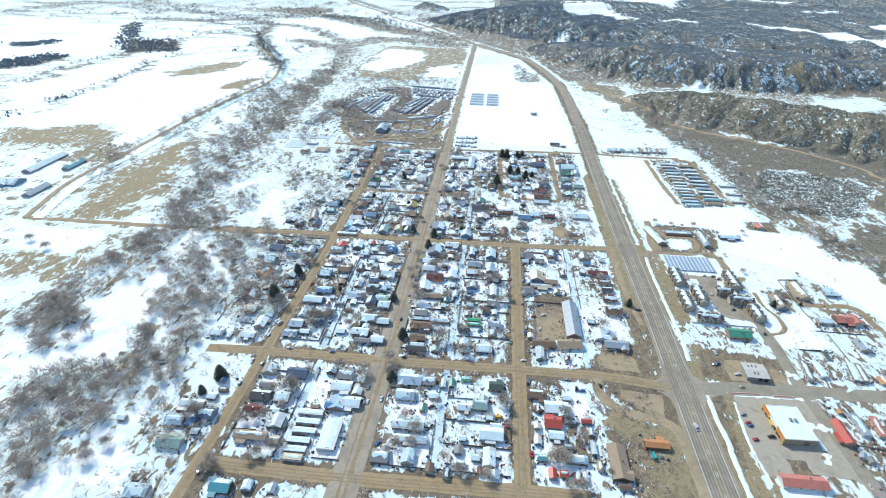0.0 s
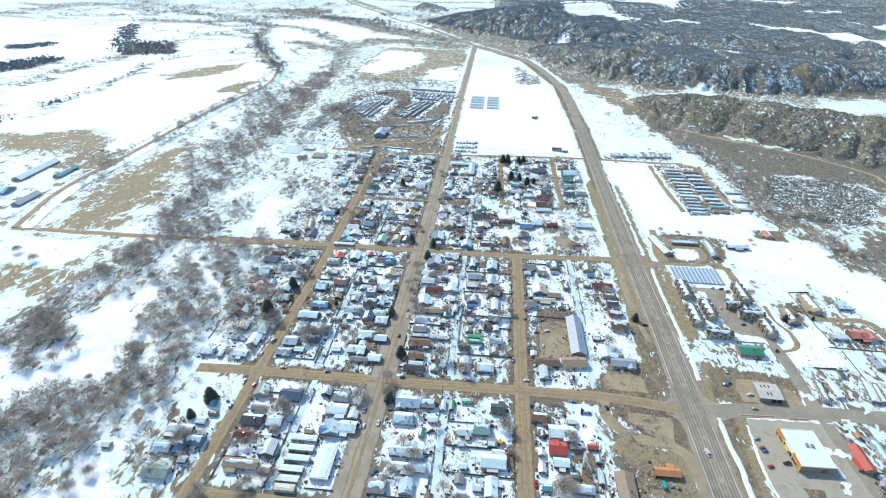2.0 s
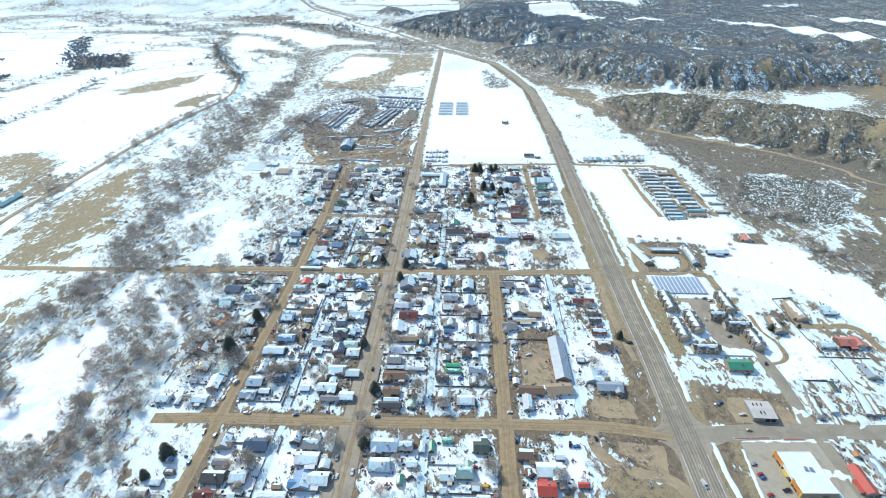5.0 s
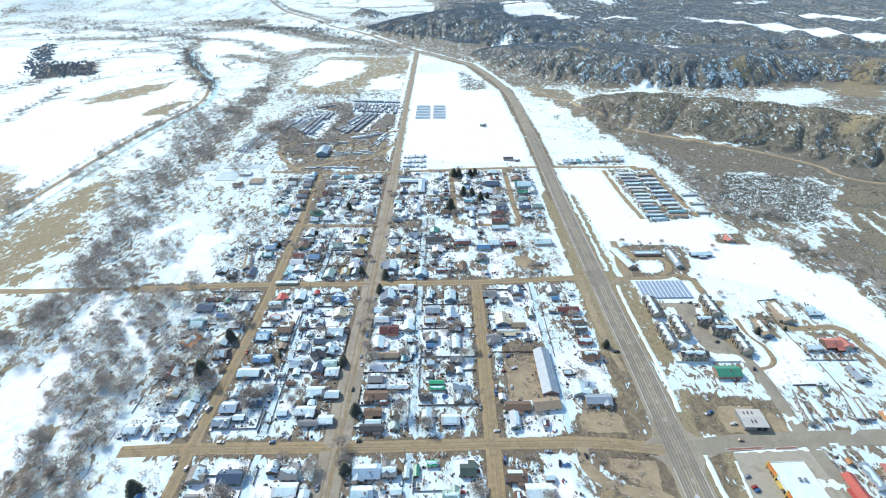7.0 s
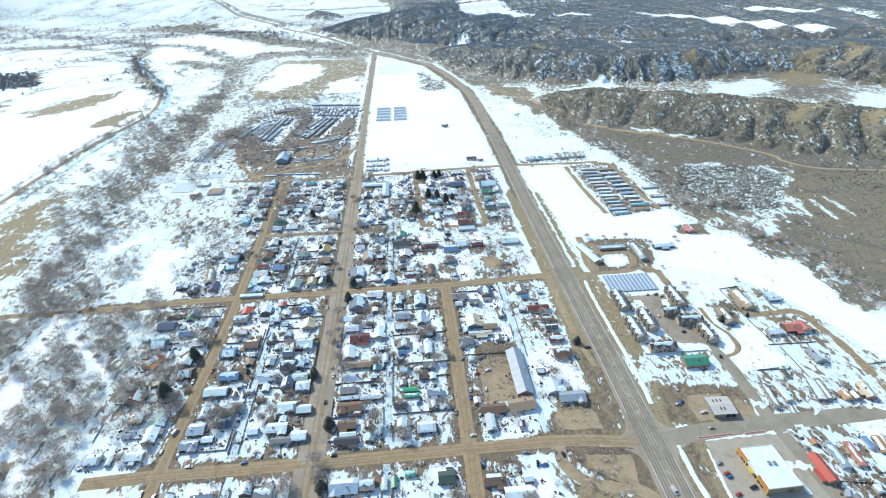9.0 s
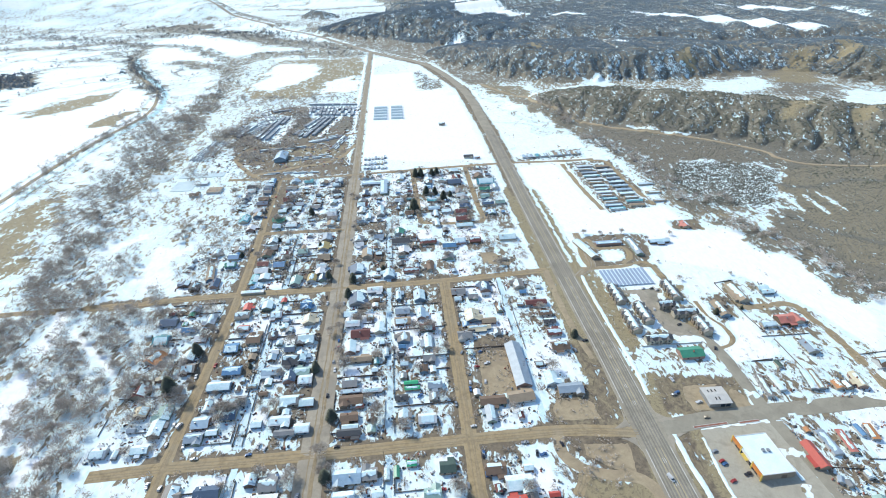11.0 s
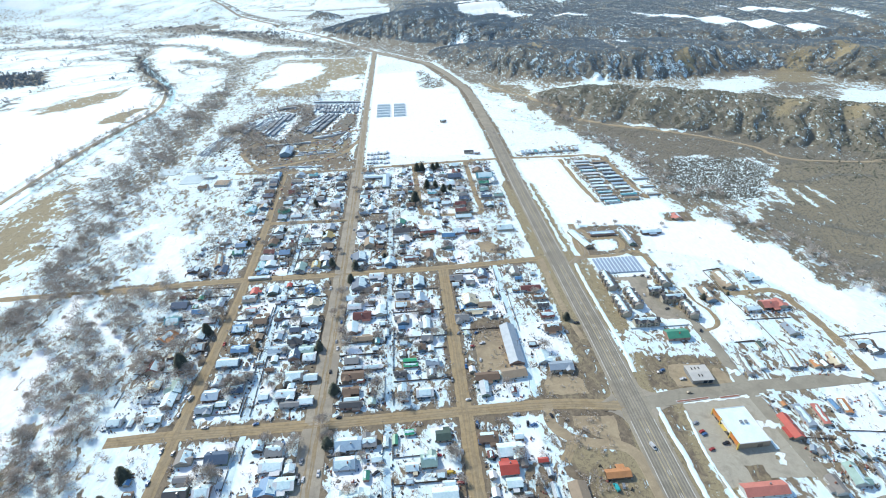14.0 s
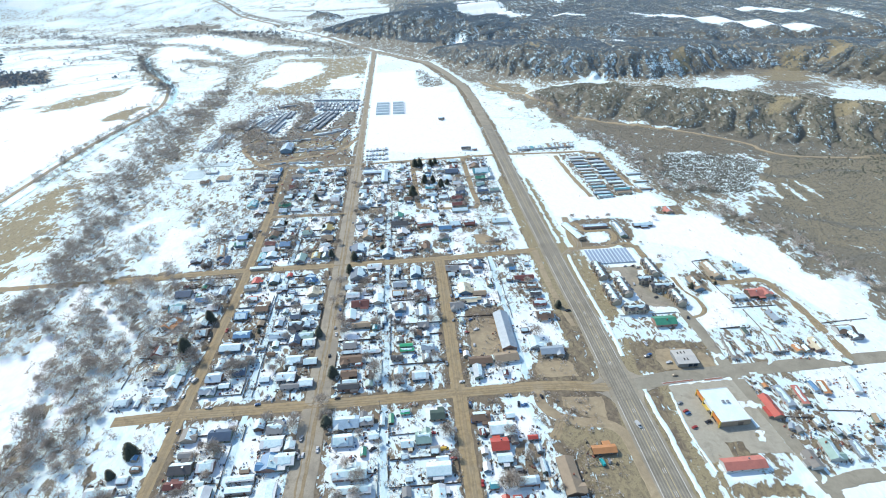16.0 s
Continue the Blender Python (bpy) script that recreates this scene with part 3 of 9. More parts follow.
band([(195, 436), (206, 433), (205, 412)], 6, snow=0.1, dry=0.4, soft=3)
field([(198, 404), (216, 402), (212, 356), (212, 334), (202, 337), (183, 352), (193, 378)], snow=0.35, dry=0.7, soft=4)
field([(159, 409), (170, 408), (169, 348), (182, 346), (177, 336), (158, 336)], snow=0.5, dry=0.4, soft=4)
field([(217, 383), (240, 388), (236, 346), (226, 344), (214, 359)], snow=0.4, dry=0.3, brush=0.25, soft=4)
field([(246, 399), (262, 409), (259, 374), (273, 362), (247, 365), (241, 376)], snow=0.4, dry=0.4, brush=0.15, soft=4)
field([(265, 363), (295, 359), (289, 334), (277, 328), (253, 335)], snow=0.45, dry=0.2, brush=0.1, soft=4)
field([(254, 511), (283, 512), (280, 490), (254, 493)], snow=0.2, dry=0.3, soft=4)
field([(133, 334), (175, 328), (219, 301), (270, 301), (258, 285), (138, 308)], snow=0.66, dry=0.3, brush=0.0, soft=5)
field([(219, 339), (301, 304), (281, 281), (205, 294)], snow=0.66, dry=0.2, brush=0.0, soft=5)
field([(210, 302), (250, 310), (268, 296), (267, 280), (253, 271), (217, 271), (203, 277)], snow=0.58, dry=0.25, brush=0.05, soft=5)
field([(207, 265), (242, 266), (239, 226), (233, 209), (225, 200), (201, 202), (203, 230)], snow=0.5, dry=0.25, brush=0.05, soft=5)
band([(146, 256), (143, 225), (143, 208)], 9, snow=0.12, dry=0.4, brush=0.1, soft=3)
field([(163, 214), (180, 215), (179, 204), (163, 206)], snow=0.1, dry=0.5, soft=3)
field([(156, 188), (188, 187), (196, 177), (152, 181)], snow=0.1, dry=0.5, soft=4)
field([(164, 217), (189, 217), (181, 202), (158, 203)], snow=0.12, dry=0.4, soft=2)
field([(185, 208), (199, 208), (193, 187), (181, 185), (175, 189)], snow=0.5, dry=0.3, soft=3)
band([(154, 217), (152, 198), (152, 181)], 5, snow=0.75, soft=2)
field([(208, 219), (223, 214), (219, 191), (206, 186), (206, 204)], snow=0.5, dry=0.3, brush=0.08, soft=4)
field([(235, 216), (268, 221), (241, 189), (222, 191)], snow=0.55, dry=0.2, brush=0.05, soft=4)

# thawed tracks and tussocks winding over the flat east of the highway
for lane in ([(141, 1097), (155, 1010), (167, 955), (186, 909), (219, 829), (257, 797)], [(144, 881), (178, 864), (213, 800), (262, 806)], [(167, 1009), (194, 1042), (222, 963), (227, 892)]):
    band(lane, 5, snow=0.48, brush=0.5, dry=0.5, soft=9)
field([(186, 1041), (234, 991), (255, 900), (241, 860), (215, 905)], snow=0.35, brush=0.45, dry=0.5, soft=14)
# clean snow between the townhouses and the eastern lots
field([(207, 321), (222, 334), (225, 352), (243, 358), (241, 331), (244, 316), (232, 311), (208, 311)], snow=1.0, brush=0.0, soft=4)
field([(212, 398), (222, 381), (223, 376), (219, 350), (219, 336), (210, 328), (208, 334), (211, 365)], snow=0.9, brush=0.0, soft=3)
field([(160, 385), (168, 352), (163, 345), (152, 345), (162, 362), (163, 385)], snow=0.8, brush=0.0, soft=3)
field([(155, 331), (200, 331), (195, 312), (157, 306)], snow=0.62, brush=0.1, dry=0.2, soft=4)
# verges inside the slip road
field([(80, 240), (96, 234), (112, 226), (117, 200), (117, 150), (86, 150), (84, 215), (76, 228)], snow=0.10, brush=0.08, dry=0.6, soft=5)
# the dry rise beside the river woods, and the willows by the near bend
field([(-400, 447), (-417, 500), (-428, 546), (-414, 588), (-421, 648), (-397, 676), (-382, 622), (-380, 593), (-360, 508), (-362, 439)], snow=0.20, brush=0.05, dry=0.9, soft=20)
field([(-703, 687), (-563, 714), (-531, 693), (-540, 640), (-585, 622), (-654, 640)], snow=0.25, brush=0.05, dry=1.0, soft=20)
field([(-267, 188), (-270, 209), (-253, 229), (-237, 266), (-205, 288), (-191, 267), (-198, 235), (-198, 205), (-194, 177), (-205, 170), (-230, 173), (-218, 120), (-262, 120)], snow=0.62, brush=0.72, dry=0.5, soft=12)

# the belt of willows winding past the wooded edge of town, with clean snow to both sides and frozen channels through it
field([(-284, 339), (-263, 342), (-249, 321), (-231, 310), (-222, 285), (-215, 265), (-245, 246), (-268, 214), (-300, 216), (-316, 245), (-290, 290)], snow=0.97, brush=0.0, dry=0.2, soft=10)
field([(-199, 302), (-154, 298), (-150, 236), (-170, 223), (-196, 237)], snow=0.86, brush=0.05, dry=0.3, soft=8)
field([(-209, 197), (-186, 197), (-172, 178), (-176, 140), (-208, 140), (-219, 168), (-198, 174)], snow=0.97, brush=0.0, dry=0.2, soft=8)
field([(-263, 423), (-234, 389), (-206, 352), (-203, 312), (-201, 289), (-200, 265), (-199, 235), (-200, 209), (-212, 199), (-196, 174), (-222, 176), (-217, 140), (-240, 140), (-258, 176), (-264, 212), (-246, 244), (-216, 262), (-226, 300), (-258, 335), (-268, 379)], snow=0.64, brush=0.54, dry=0.35, soft=8)
blot(ease((bumpy(LX, LY, 13, 77) - 0.25) / 0.2) * ease((-LX - 200) / 8) * ease((LX + 275) / 8) * ease((LY - 270) / 10) * ease((420 - LY) / 10) * 0.8, 0.9, 0.15, 0.3)
field([(-340, 300), (-330, 319), (-305, 306), (-278, 275), (-276, 255), (-297, 271), (-323, 277), (-334, 262)], snow=0.5, brush=0.72, dry=0.5, soft=8)
field([(-176, 215), (-150, 218), (-150, 110), (-178, 110)], snow=0.58, brush=0.2, dry=0.3, soft=8)
blot(ease((bumpy(LX, LY, 17, 78) - 0.45) / 0.2) * ease((-LX - 170) / 10) * ease((LX + 330) / 20) * ease((300 - LY) / 20) * 0.7, 0.62, 0.2, 0.4)
field([(-238, 270), (-241, 284), (-231, 285), (-224, 272)], snow=0.4, brush=0.75, dry=0.5, soft=4)
band([(-276, 424), (-271, 402), (-267, 380)], 12, snow=0.95, brush=0.0, soft=2.5)
band([(-256, 400), (-235, 378), (-219, 364), (-206, 349)], 7, snow=0.95, brush=0.0, soft=2)
band([(-278, 405), (-280, 370), (-282, 349), (-280, 333)], 5, snow=0.8, brush=0.0, soft=3)

# the mill's timber yard, and the thawing field beyond it
field([(-254, 861), (-220, 909), (-198, 831), (-173, 810), (-145, 852), (-79, 930), (-70, 760), (-120, 735), (-224, 770)], snow=0.22, brush=0.45, dry=0.0, soft=14)
field([(-240, 985), (-190, 985), (-200, 915), (-246, 900)], snow=0.5, brush=0.4, dry=0.0, soft=10)
field([(-150, 800), (-75, 800), (-75, 745), (-150, 740)], snow=0.25, brush=0.0, dry=0.6, soft=20)
field([(-165, 1036), (-72, 1016), (-72, 946), (-148, 950)], snow=0.8, brush=0.0, soft=4)
field([(-207, 828), (-178, 820), (-174, 965), (-192, 974)], snow=0.75, brush=0.0, soft=4)
field([(-250, 919), (-222, 977), (-189, 960), (-217, 866)], snow=0.72, brush=0.1, soft=6)
field([(-268, 865), (-239, 868), (-228, 905), (-240, 915), (-262, 895)], snow=0.12, brush=0.75, dry=0.0, soft=5)
field([(-165, 930), (-140, 935), (-158, 850), (-182, 840)], snow=0.15, brush=0.7, dry=0.0, soft=6)
field([(-100, 930), (-74, 934), (-74, 870), (-112, 868)], snow=0.12, brush=0.7, dry=0.0, soft=6)
band([(-184, 836), (-166, 944)], 7, snow=1.0, brush=0.0, soft=2)
band([(-122, 848), (-99, 944)], 6, snow=1.0, brush=0.0, soft=2)
field([(-88, 860), (-72, 860), (-72, 790), (-92, 800)], snow=0.62, brush=0.1, soft=10)
field([(-310, 1040), (-170, 1040), (-75, 1045), (-75, 1120), (-290, 1140)], snow=0.62, brush=0.32, dry=0.4, soft=14)
field([(-300, 650), (-205, 650), (-190, 570), (-300, 545)], snow=0.62, brush=0.2, dry=0.4, soft=14)
field([(-306, 1199), (-293, 1465), (-83, 1472), (-75, 1127), (-157, 1092), (-276, 1092)], snow=0.30, brush=0.05, dry=1.0, soft=14)
field([(-296, 1215), (-280, 1440), (-190, 1410), (-173, 1300), (-201, 1200), (-262, 1150)], snow=0.95, brush=0.0, soft=20)
field([(-154, 1103), (-140, 1225), (-85, 1262), (-80, 1130)], snow=0.95, brush=0.0, soft=12)
field([(38, 1262), (86, 1176), (108, 1108), (38, 1108)], snow=0.45, brush=0.55, dry=0.4, soft=10)
for u in (-10.5, 9.5):
    band([(-62 + u, 720), (-63 + u, 1000), (-65 + u, 1500)], 4, snow=1.0, brush=0.0, soft=3)

# the hills: brown brushy ground, with snow kept on the slopes turned from the sun and in the gullies
LZ = height(LX, LY)
GRAD_Y, GRAD_X = np.gradient(LZ, GY, GX)
TURNED = GRAD_X * math.cos(radians(SUN_AZ)) + GRAD_Y * math.sin(radians(SUN_AZ))      # slope rising towards the sun
EAST = ease((LX - road_x(LY) - 14) / 16)
foot = EAST * ease((LX - 262) / 30) * ease((LY - 470) / 80)
blot(foot * (LY < 1300), 0.17, 0.62, 0.45)
blot(EAST * ease((LY - 1090) / 60) * np.maximum(ease((LX + 120) / 60), ease((2050 - LY) / 60)), 0.30, 0.55, 0.4)
field([(-640, 2560), (-420, 2230), (-200, 2080), (-60, 2200), (100, 2600), (-200, 3000)], snow=0.93, brush=0.05, soft=30)
band([(-420, 2420), (-250, 2360), (-80, 2420)], 50, snow=0.4, brush=0.7, soft=30)
band([(-560, 2700), (-300, 2600), (0, 2720)], 70, snow=0.4, brush=0.7, soft=40)
far_hill = ease((LZ - 5) / 8) * EAST
blot(far_hill * ease((LY - 985) / 60), 0.24, 0.72, 0.3)
streaks = ease((bumpy(LX, LY, 120, 81) + 0.5) / 0.6)
blot(far_hill * ease((LY - 985) / 60) * ease((TURNED - 0.15) / 0.2) * streaks * ease((bumpy(LX, LY, 21, 82) + 0.75) / 0.7), 0.58, 0.72, 0.2)
blot(far_hill * ease((LY - 1230) / 250), 0.30, 0.82, 0.3)
blot(far_hill * ease((LY - 1230) / 250) * ease((TURNED - 0.08) / 0.15) * streaks * ease((bumpy(LX, LY, 24, 83) + 0.75) / 0.7), 0.55, 0.75, 0.2)
near_hill = ease((ridge(LX, LY, NEAR_RIDGE, 112, 75, 0.0, 3, 0.10, 46) - 4) / 5)
blot(near_hill, 0.24, 0.62, 0.55)
blot(near_hill * ease((TURNED - 0.30) / 0.30), 0.36, 0.6, 0.3)
# the snowy flat between the two lines of hills
field([(255, 1030), (300, 1010), (420, 930), (520, 885), (600, 830), (700, 740), (900, 640), (980, 700), (860, 940), (770, 1050), (640, 1060), (540, 1060), (430, 1068), (320, 1080), (262, 1130)], snow=0.45, brush=0.35, dry=0.5, soft=26)
field([(270, 1040), (320, 1078), (390, 1092), (392, 1045), (330, 1010)], snow=0.82, brush=0.1, soft=18)
field([(533, 954), (548, 1004), (600, 1040), (684, 1049), (654, 982), (573, 925)], snow=0.85, brush=0.1, soft=18)
field([(690, 850), (730, 890), (780, 937), (830, 900), (800, 830), (740, 800)], snow=0.85, brush=0.1, soft=18)
field([(690, 1000), (720, 1062), (809, 1150), (850, 1130), (790, 1040), (740, 980)], snow=0.08, brush=0.3, dry=0.7, soft=20)
field([(640, 930), (690, 1000), (740, 980), (760, 940), (690, 890)], snow=0.25, brush=0.6, dry=0.4, soft=20)
# bald clay faces
for face in ([(500, 738), (525, 756), (552, 742), (548, 722), (530, 728), (515, 708)], [(580, 690), (597, 710), (628, 692), (622, 672), (606, 684), (590, 668)], [(833, 1061), (880, 1120), (930, 1140), (890, 1060)], [(548, 1100), (570, 1150), (600, 1160), (575, 1095)], [(281, 1225), (284, 1262), (300, 1255), (294, 1218)]):
    field(face, snow=0.06, brush=0.05, dry=0.9, soft=11)
# the open tops, dry and brown, and the snowfields of the tableland
field([(686, 1190), (720, 1240), (800, 1230), (760, 1190)], snow=0.05, brush=0.2, dry=0.9, soft=16)
for patch in ([(713, 1806), (759, 1628), (862, 1400), (965, 1275), (1000, 1300), (926, 1500), (824, 1697)], [(1040, 1910), (1074, 1740), (1134, 1590), (1191, 1640), (1144, 1826)], [(1269, 1664), (1157, 1375), (1175, 1385), (1296, 1654)], [(210, 2081), (362, 2178), (369, 1850), (420, 1800), (382, 1745), (258, 1825), (185, 1810)], [(245, 2464), (727, 2484), (622, 2224), (380, 2300), (227, 2274)], [(492, 1830), (582, 1799), (568, 1760), (472, 1760)], [(1084, 2262), (1238, 2294), (1183, 2214), (1065, 2163)], [(430, 2900), (900, 2700), (1300, 2560), (1280, 2660), (620, 3000)], [(505, 1390), (540, 1345), (524, 1308), (490, 1325)], [(112, 1557), (190, 1600), (190, 1530), (125, 1500)]):
    field(patch, snow=1.0, brush=0.0, soft=14)
# the brushy flat below the track
field([(262, 760), (300, 690), (327, 656), (404, 640), (440, 680), (404, 715), (338, 770), (270, 830)], snow=0.14, brush=0.55, dry=0.4, soft=14)
field([(300, 600), (330, 656), (396, 638), (430, 605), (395, 560), (364, 520), (307, 536)], snow=0.72, brush=0.5, dry=0.3, soft=20)
field([(406, 590), (460, 611), (600, 590), (640, 420), (420, 390), (377, 405), (371, 462), (380, 510)], snow=0.07, brush=0.5, dry=0.7, soft=14)
field([(346, 300), (360, 410), (340, 480), (356, 512), (378, 510), (377, 405), (420, 390), (640, 420), (640, 220), (380, 220)], snow=0.16, brush=0.6, dry=0.5, soft=14)
band([(453, 640), (430, 600), (402, 575), (388, 530), (372, 505)], 10, snow=0.62, brush=0.3, soft=10)
for a, b in (((393, 540), (392, 508)), ((413, 540), (412, 498)), ((431, 543), (433, 506))):
    band([a, b], 4, snow=0.95, brush=0.0, soft=4)
for line in ([(372, 505), (385, 470), (420, 440), (470, 425), (540, 420)], [(400, 585), (412, 560), (440, 555), (480, 570), (520, 560)], [(352, 380), (400, 395), (450, 392), (520, 370)]):
    band(line, 4, snow=0.25, brush=0.95, dry=0.1, soft=5)
band([(330, 800), (362, 764), (390, 745)], 7, snow=0.75, brush=0.1, soft=6)
band([(262, 760), (288, 700), (290, 620), (293, 556), (330, 545)], 26, snow=0.42, brush=0.62, dry=0.4, soft=16)
band([(312, 492), (330, 462), (350, 410), (353, 378), (360, 350), (362, 320)], 22, snow=0.30, brush=0.62, dry=0.5, soft=12)
band([(205, 1010), (235, 930), (262, 850), (262, 790)], 34, snow=0.22, brush=0.55, dry=0.5, soft=20)
field([(140, 1105), (165, 1150), (228, 1100), (240, 1020), (205, 1010)], snow=0.22, brush=0.4, dry=0.6, soft=18)


def ground_sheet():
    z = height(LX, LY)
    ny, nx = LX.shape
    # little unevenness of open land; the town lies flat
    z = z + (bumpy(LX, LY, 26, 11) * 0.12 + bumpy(LX, LY, 9, 12) * 0.05) * ease((np.abs(LX + 20) - 170) / 60)
    me = bpy.data.meshes.new("ground")
    k = np.arange(nx * ny).reshape(ny, nx)
    quads = np.stack([k[:-1, :-1], k[:-1, 1:], k[1:, 1:], k[1:, :-1]], -1).reshape(-1, 4)
    me.vertices.add(nx * ny)
    me.vertices.foreach_set("co", np.stack([LX, LY, z], -1).ravel())
    me.loops.add(quads.size)
    me.loops.foreach_set("vertex_index", quads.ravel())
    me.polygons.add(len(quads))
    me.polygons.foreach_set("loop_start", np.arange(0, quads.size, 4))
    me.polygons.foreach_set("loop_total", np.full(len(quads), 4))
    me.update(calc_edges=True)
    me.polygons.foreach_set("use_smooth", np.ones(len(quads), bool))
    col = me.attributes.new("cover", "FLOAT_COLOR", "POINT")
    col.data.foreach_set("color", np.concatenate([np.clip(COVER, 0, 1), np.ones((*LX.shape, 1))], -1).ravel())
    me.materials.append(GROUND)
    return tagged(new("ground", me), "valley floor and brown hills under patchy melting snow", "ground", kind="structure")


ground_sheet()


def strip(name, pts, width, material, lift=0.06, rag=0.0, step=6.0, parent=None, seed=1):
    """A road laid along a line; rag: how far its edges wander."""
    line = smooth_line(pts, step)
    r = random.Random(seed)
    w = width if isinstance(width, (list, tuple)) else (width, width)
    verts, faces = [], []
    for i, p in enumerate(line):
        a, b = line[max(i - 1, 0)], line[min(i + 1, len(line) - 1)]
        d = (b - a).normalized()
        s = Vector((-d.y, d.x))
        half = (w[0] + (w[1] - w[0]) * i / max(len(line) - 1, 1)) / 2
        cross = [-half - 0.5 - r.uniform(0, rag), -half + r.uniform(-rag, rag) * 0.5, 0.0, half + r.uniform(-rag, rag) * 0.5, half + 0.5 + r.uniform(0, rag)]
        for j, u in enumerate(cross):
            q = p + s * u
            z = float(height(q.x, q.y)) + (lift if j in (1, 3) else lift + 0.04 if j == 2 else -0.1)
            verts.append((q.x, q.y, z))
    for i in range(len(line) - 1):
        for j in range(4):
            k = i * 5 + j
            faces.append((k, k + 1, k + 6, k + 5)[::-1])
    return mesh_object(name, verts, faces, material, parent)


def road(name, label, pts, width, material, rag=0.6, lift=0.06, seed=1, step=6.0):
    ob = tagged(strip(name, pts, width, material, lift, rag, step, seed=seed), label, "road", kind="structure")
    if material in (DIRT_ROAD, GREY_ROAD):
        w = min(width) if isinstance(width, tuple) else width
        for k, u in enumerate((-0.27 + 0.05 * (seed % 3), -0.08 + 0.04 * (seed % 2), 0.22 - 0.04 * (seed % 3)) if w > 5 else (-0.16, 0.16)):
            line = [Vector(p) for p in pts]
            off = []
            for i, p in enumerate(line):
                d = (line[min(i + 1, len(line) - 1)] - line[max(i - 1, 0)]).normalized()
                off.append(p + Vector((-d.y, d.x)) * u * w)
            strip("wheel_track", off, 0.9 if w > 5 else 0.5, TRACK, lift + 0.05, 0.9 if w > 5 else 0.4, step, parent=ob, seed=seed * 7 + k)
    return ob


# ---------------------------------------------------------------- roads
# packed snow of the alleys, with the blue of shade put into its colour
SHADED_ALLEY_SNOW = two_scale("packed_shaded_alley_snow", (0.44, 0.62, 0.69), (0.64, 0.77, 0.81), 0.8, 0.1, 0.7)
# snow on the frozen ditch, painted in the cyan that shadow gives it
DITCH_SHADED_SNOW = two_scale("ditch_shaded_snow", (0.30, 0.58, 0.66), (0.52, 0.74, 0.79), 0.4, 0.05, 0.5)
HILL_TRACK = [(620, 588), (567, 596), (480, 615), (453, 643), (450, 667), (404, 721), (338, 777), (272, 844), (252, 900), (226, 960), (222, 1000), (190, 1060), (160, 1130)]
TOP_TRACK = [(226, 985), (246, 1000), (272, 985), (296, 975), (318, 985), (345, 970)]
MAIN, EAST, WEST = -62.0, 26.0, -142.5
HWY = [(127, 20), (127.2, 190), (127.8, 265), (128.4, 340), (127.5, 383), (127, 569), (129, 830), (121, 1095), (64, 1351), (-58, 1532), (-252, 1893), (-400, 2090), (-675, 2490), (-1072, 3071), (-1600, 3800)]
road("highway", "wide grey asphalt highway with turning lanes, dry", HWY[:7], (18.5, 14.5), HIGHWAY, 0.3, 0.14)
road("highway", "far stretch of grey asphalt highway bending through the valley", HWY[6:], (14.5, 12), HIGHWAY, 0.3, 0.3, step=20)
road("road", "broad main street of gritted grey-brown asphalt", [(-65.5, 100), (-64.5, 175), (-62.5, 265), (-60.5, 417), (-60.5, 673)], (15.5, 12.5), GREY_ROAD, 0.8, 0.10, 2)
road("road", "straight country road of brown grit running out of town", [(-60.5, 673), (-62, 900), (-64, 1200), (-66, 1530)], (8.5, 7), GREY_ROAD, 0.8, 0.10, 3, 12)
road("road", "packed tan dirt street", [(26, 100), (25.8, 178), (25.7, 270), (26, 433)], 8.0, DIRT_ROAD, 0.7, 0.07, 4)
road("road", "packed tan dirt street along the wooded edge of town", [(-146, 100), (-145, 155), (-143.5, 267), (-141.5, 406), (-145, 520), (-149, 600), (-152, 690)], 6.0, DIRT_ROAD, 0.7, 0.07, 5)
road("road", "tan dirt cross street with wheel tracks", [(-183, 265), (-139, 266.5), (-55, 266.5), (26, 267.5), (73, 267.7), (97, 266), (118, 262.5), (123, 262)], 7.5, DIRT_ROAD, 0.7, 0.08, 6)
road("road", "grey side road leading off the highway", [(136, 263), (160, 266), (194, 268), (250, 269), (420, 272)], (11, 9), SIDE_ROAD, 0.4, 0.09, 7)
road("road", "tan dirt cross street running out to the farms", [(-451, 429), (-360, 428.6), (-248, 430), (-155, 434), (-58, 433), (26, 433.5), (114, 438.5)], 6.5, DIRT_ROAD, 0.7, 0.08, 8)
road("road", "tan dirt cross street at the town's near edge", [(-137, 177), (-68, 176), (27, 178), (60, 178)], 8.0, DIRT_ROAD, 0.8, 0.07, 9)
road("road", "narrow dirt cross street between houses", [(-146, 541), (-64, 538)], 6, DIRT_ROAD, 0.7, 0.07, 10)
road("road", "dirt street along the far edge of town", [(-215, 690), (-129, 683), (-61, 684), (30, 690), (118, 694)], 6, DIRT_ROAD, 0.7, 0.07, 11)
road("road", "dirt lane beside the white field", [(137, 694), (196, 690), (240, 690)], 6, DIRT_ROAD, 0.7, 0.07, 12)
road("road", "curved dirt street round the far houses", [(75, 688), (75, 578), (76, 545), (66, 536), (20, 541), (12, 552), (11, 600), (9, 690)], 5, DIRT_ROAD, 0.6, 0.07, 13, 4)
road("road", "tan curving slip road joining the highway", [(76, 268), (75, 252), (84, 241), (97, 236), (109, 233), (115.5, 226), (117, 215), (117.5, 190), (118, 150)], (6, 6), GRAVEL, 0.6, 0.12, 14, 3)
road("road", "short dirt spur between the slip road and the houses", [(84, 241), (80, 233), (75, 226)], 5, DIRT_ROAD, 0.6, 0.05, 15, 3)
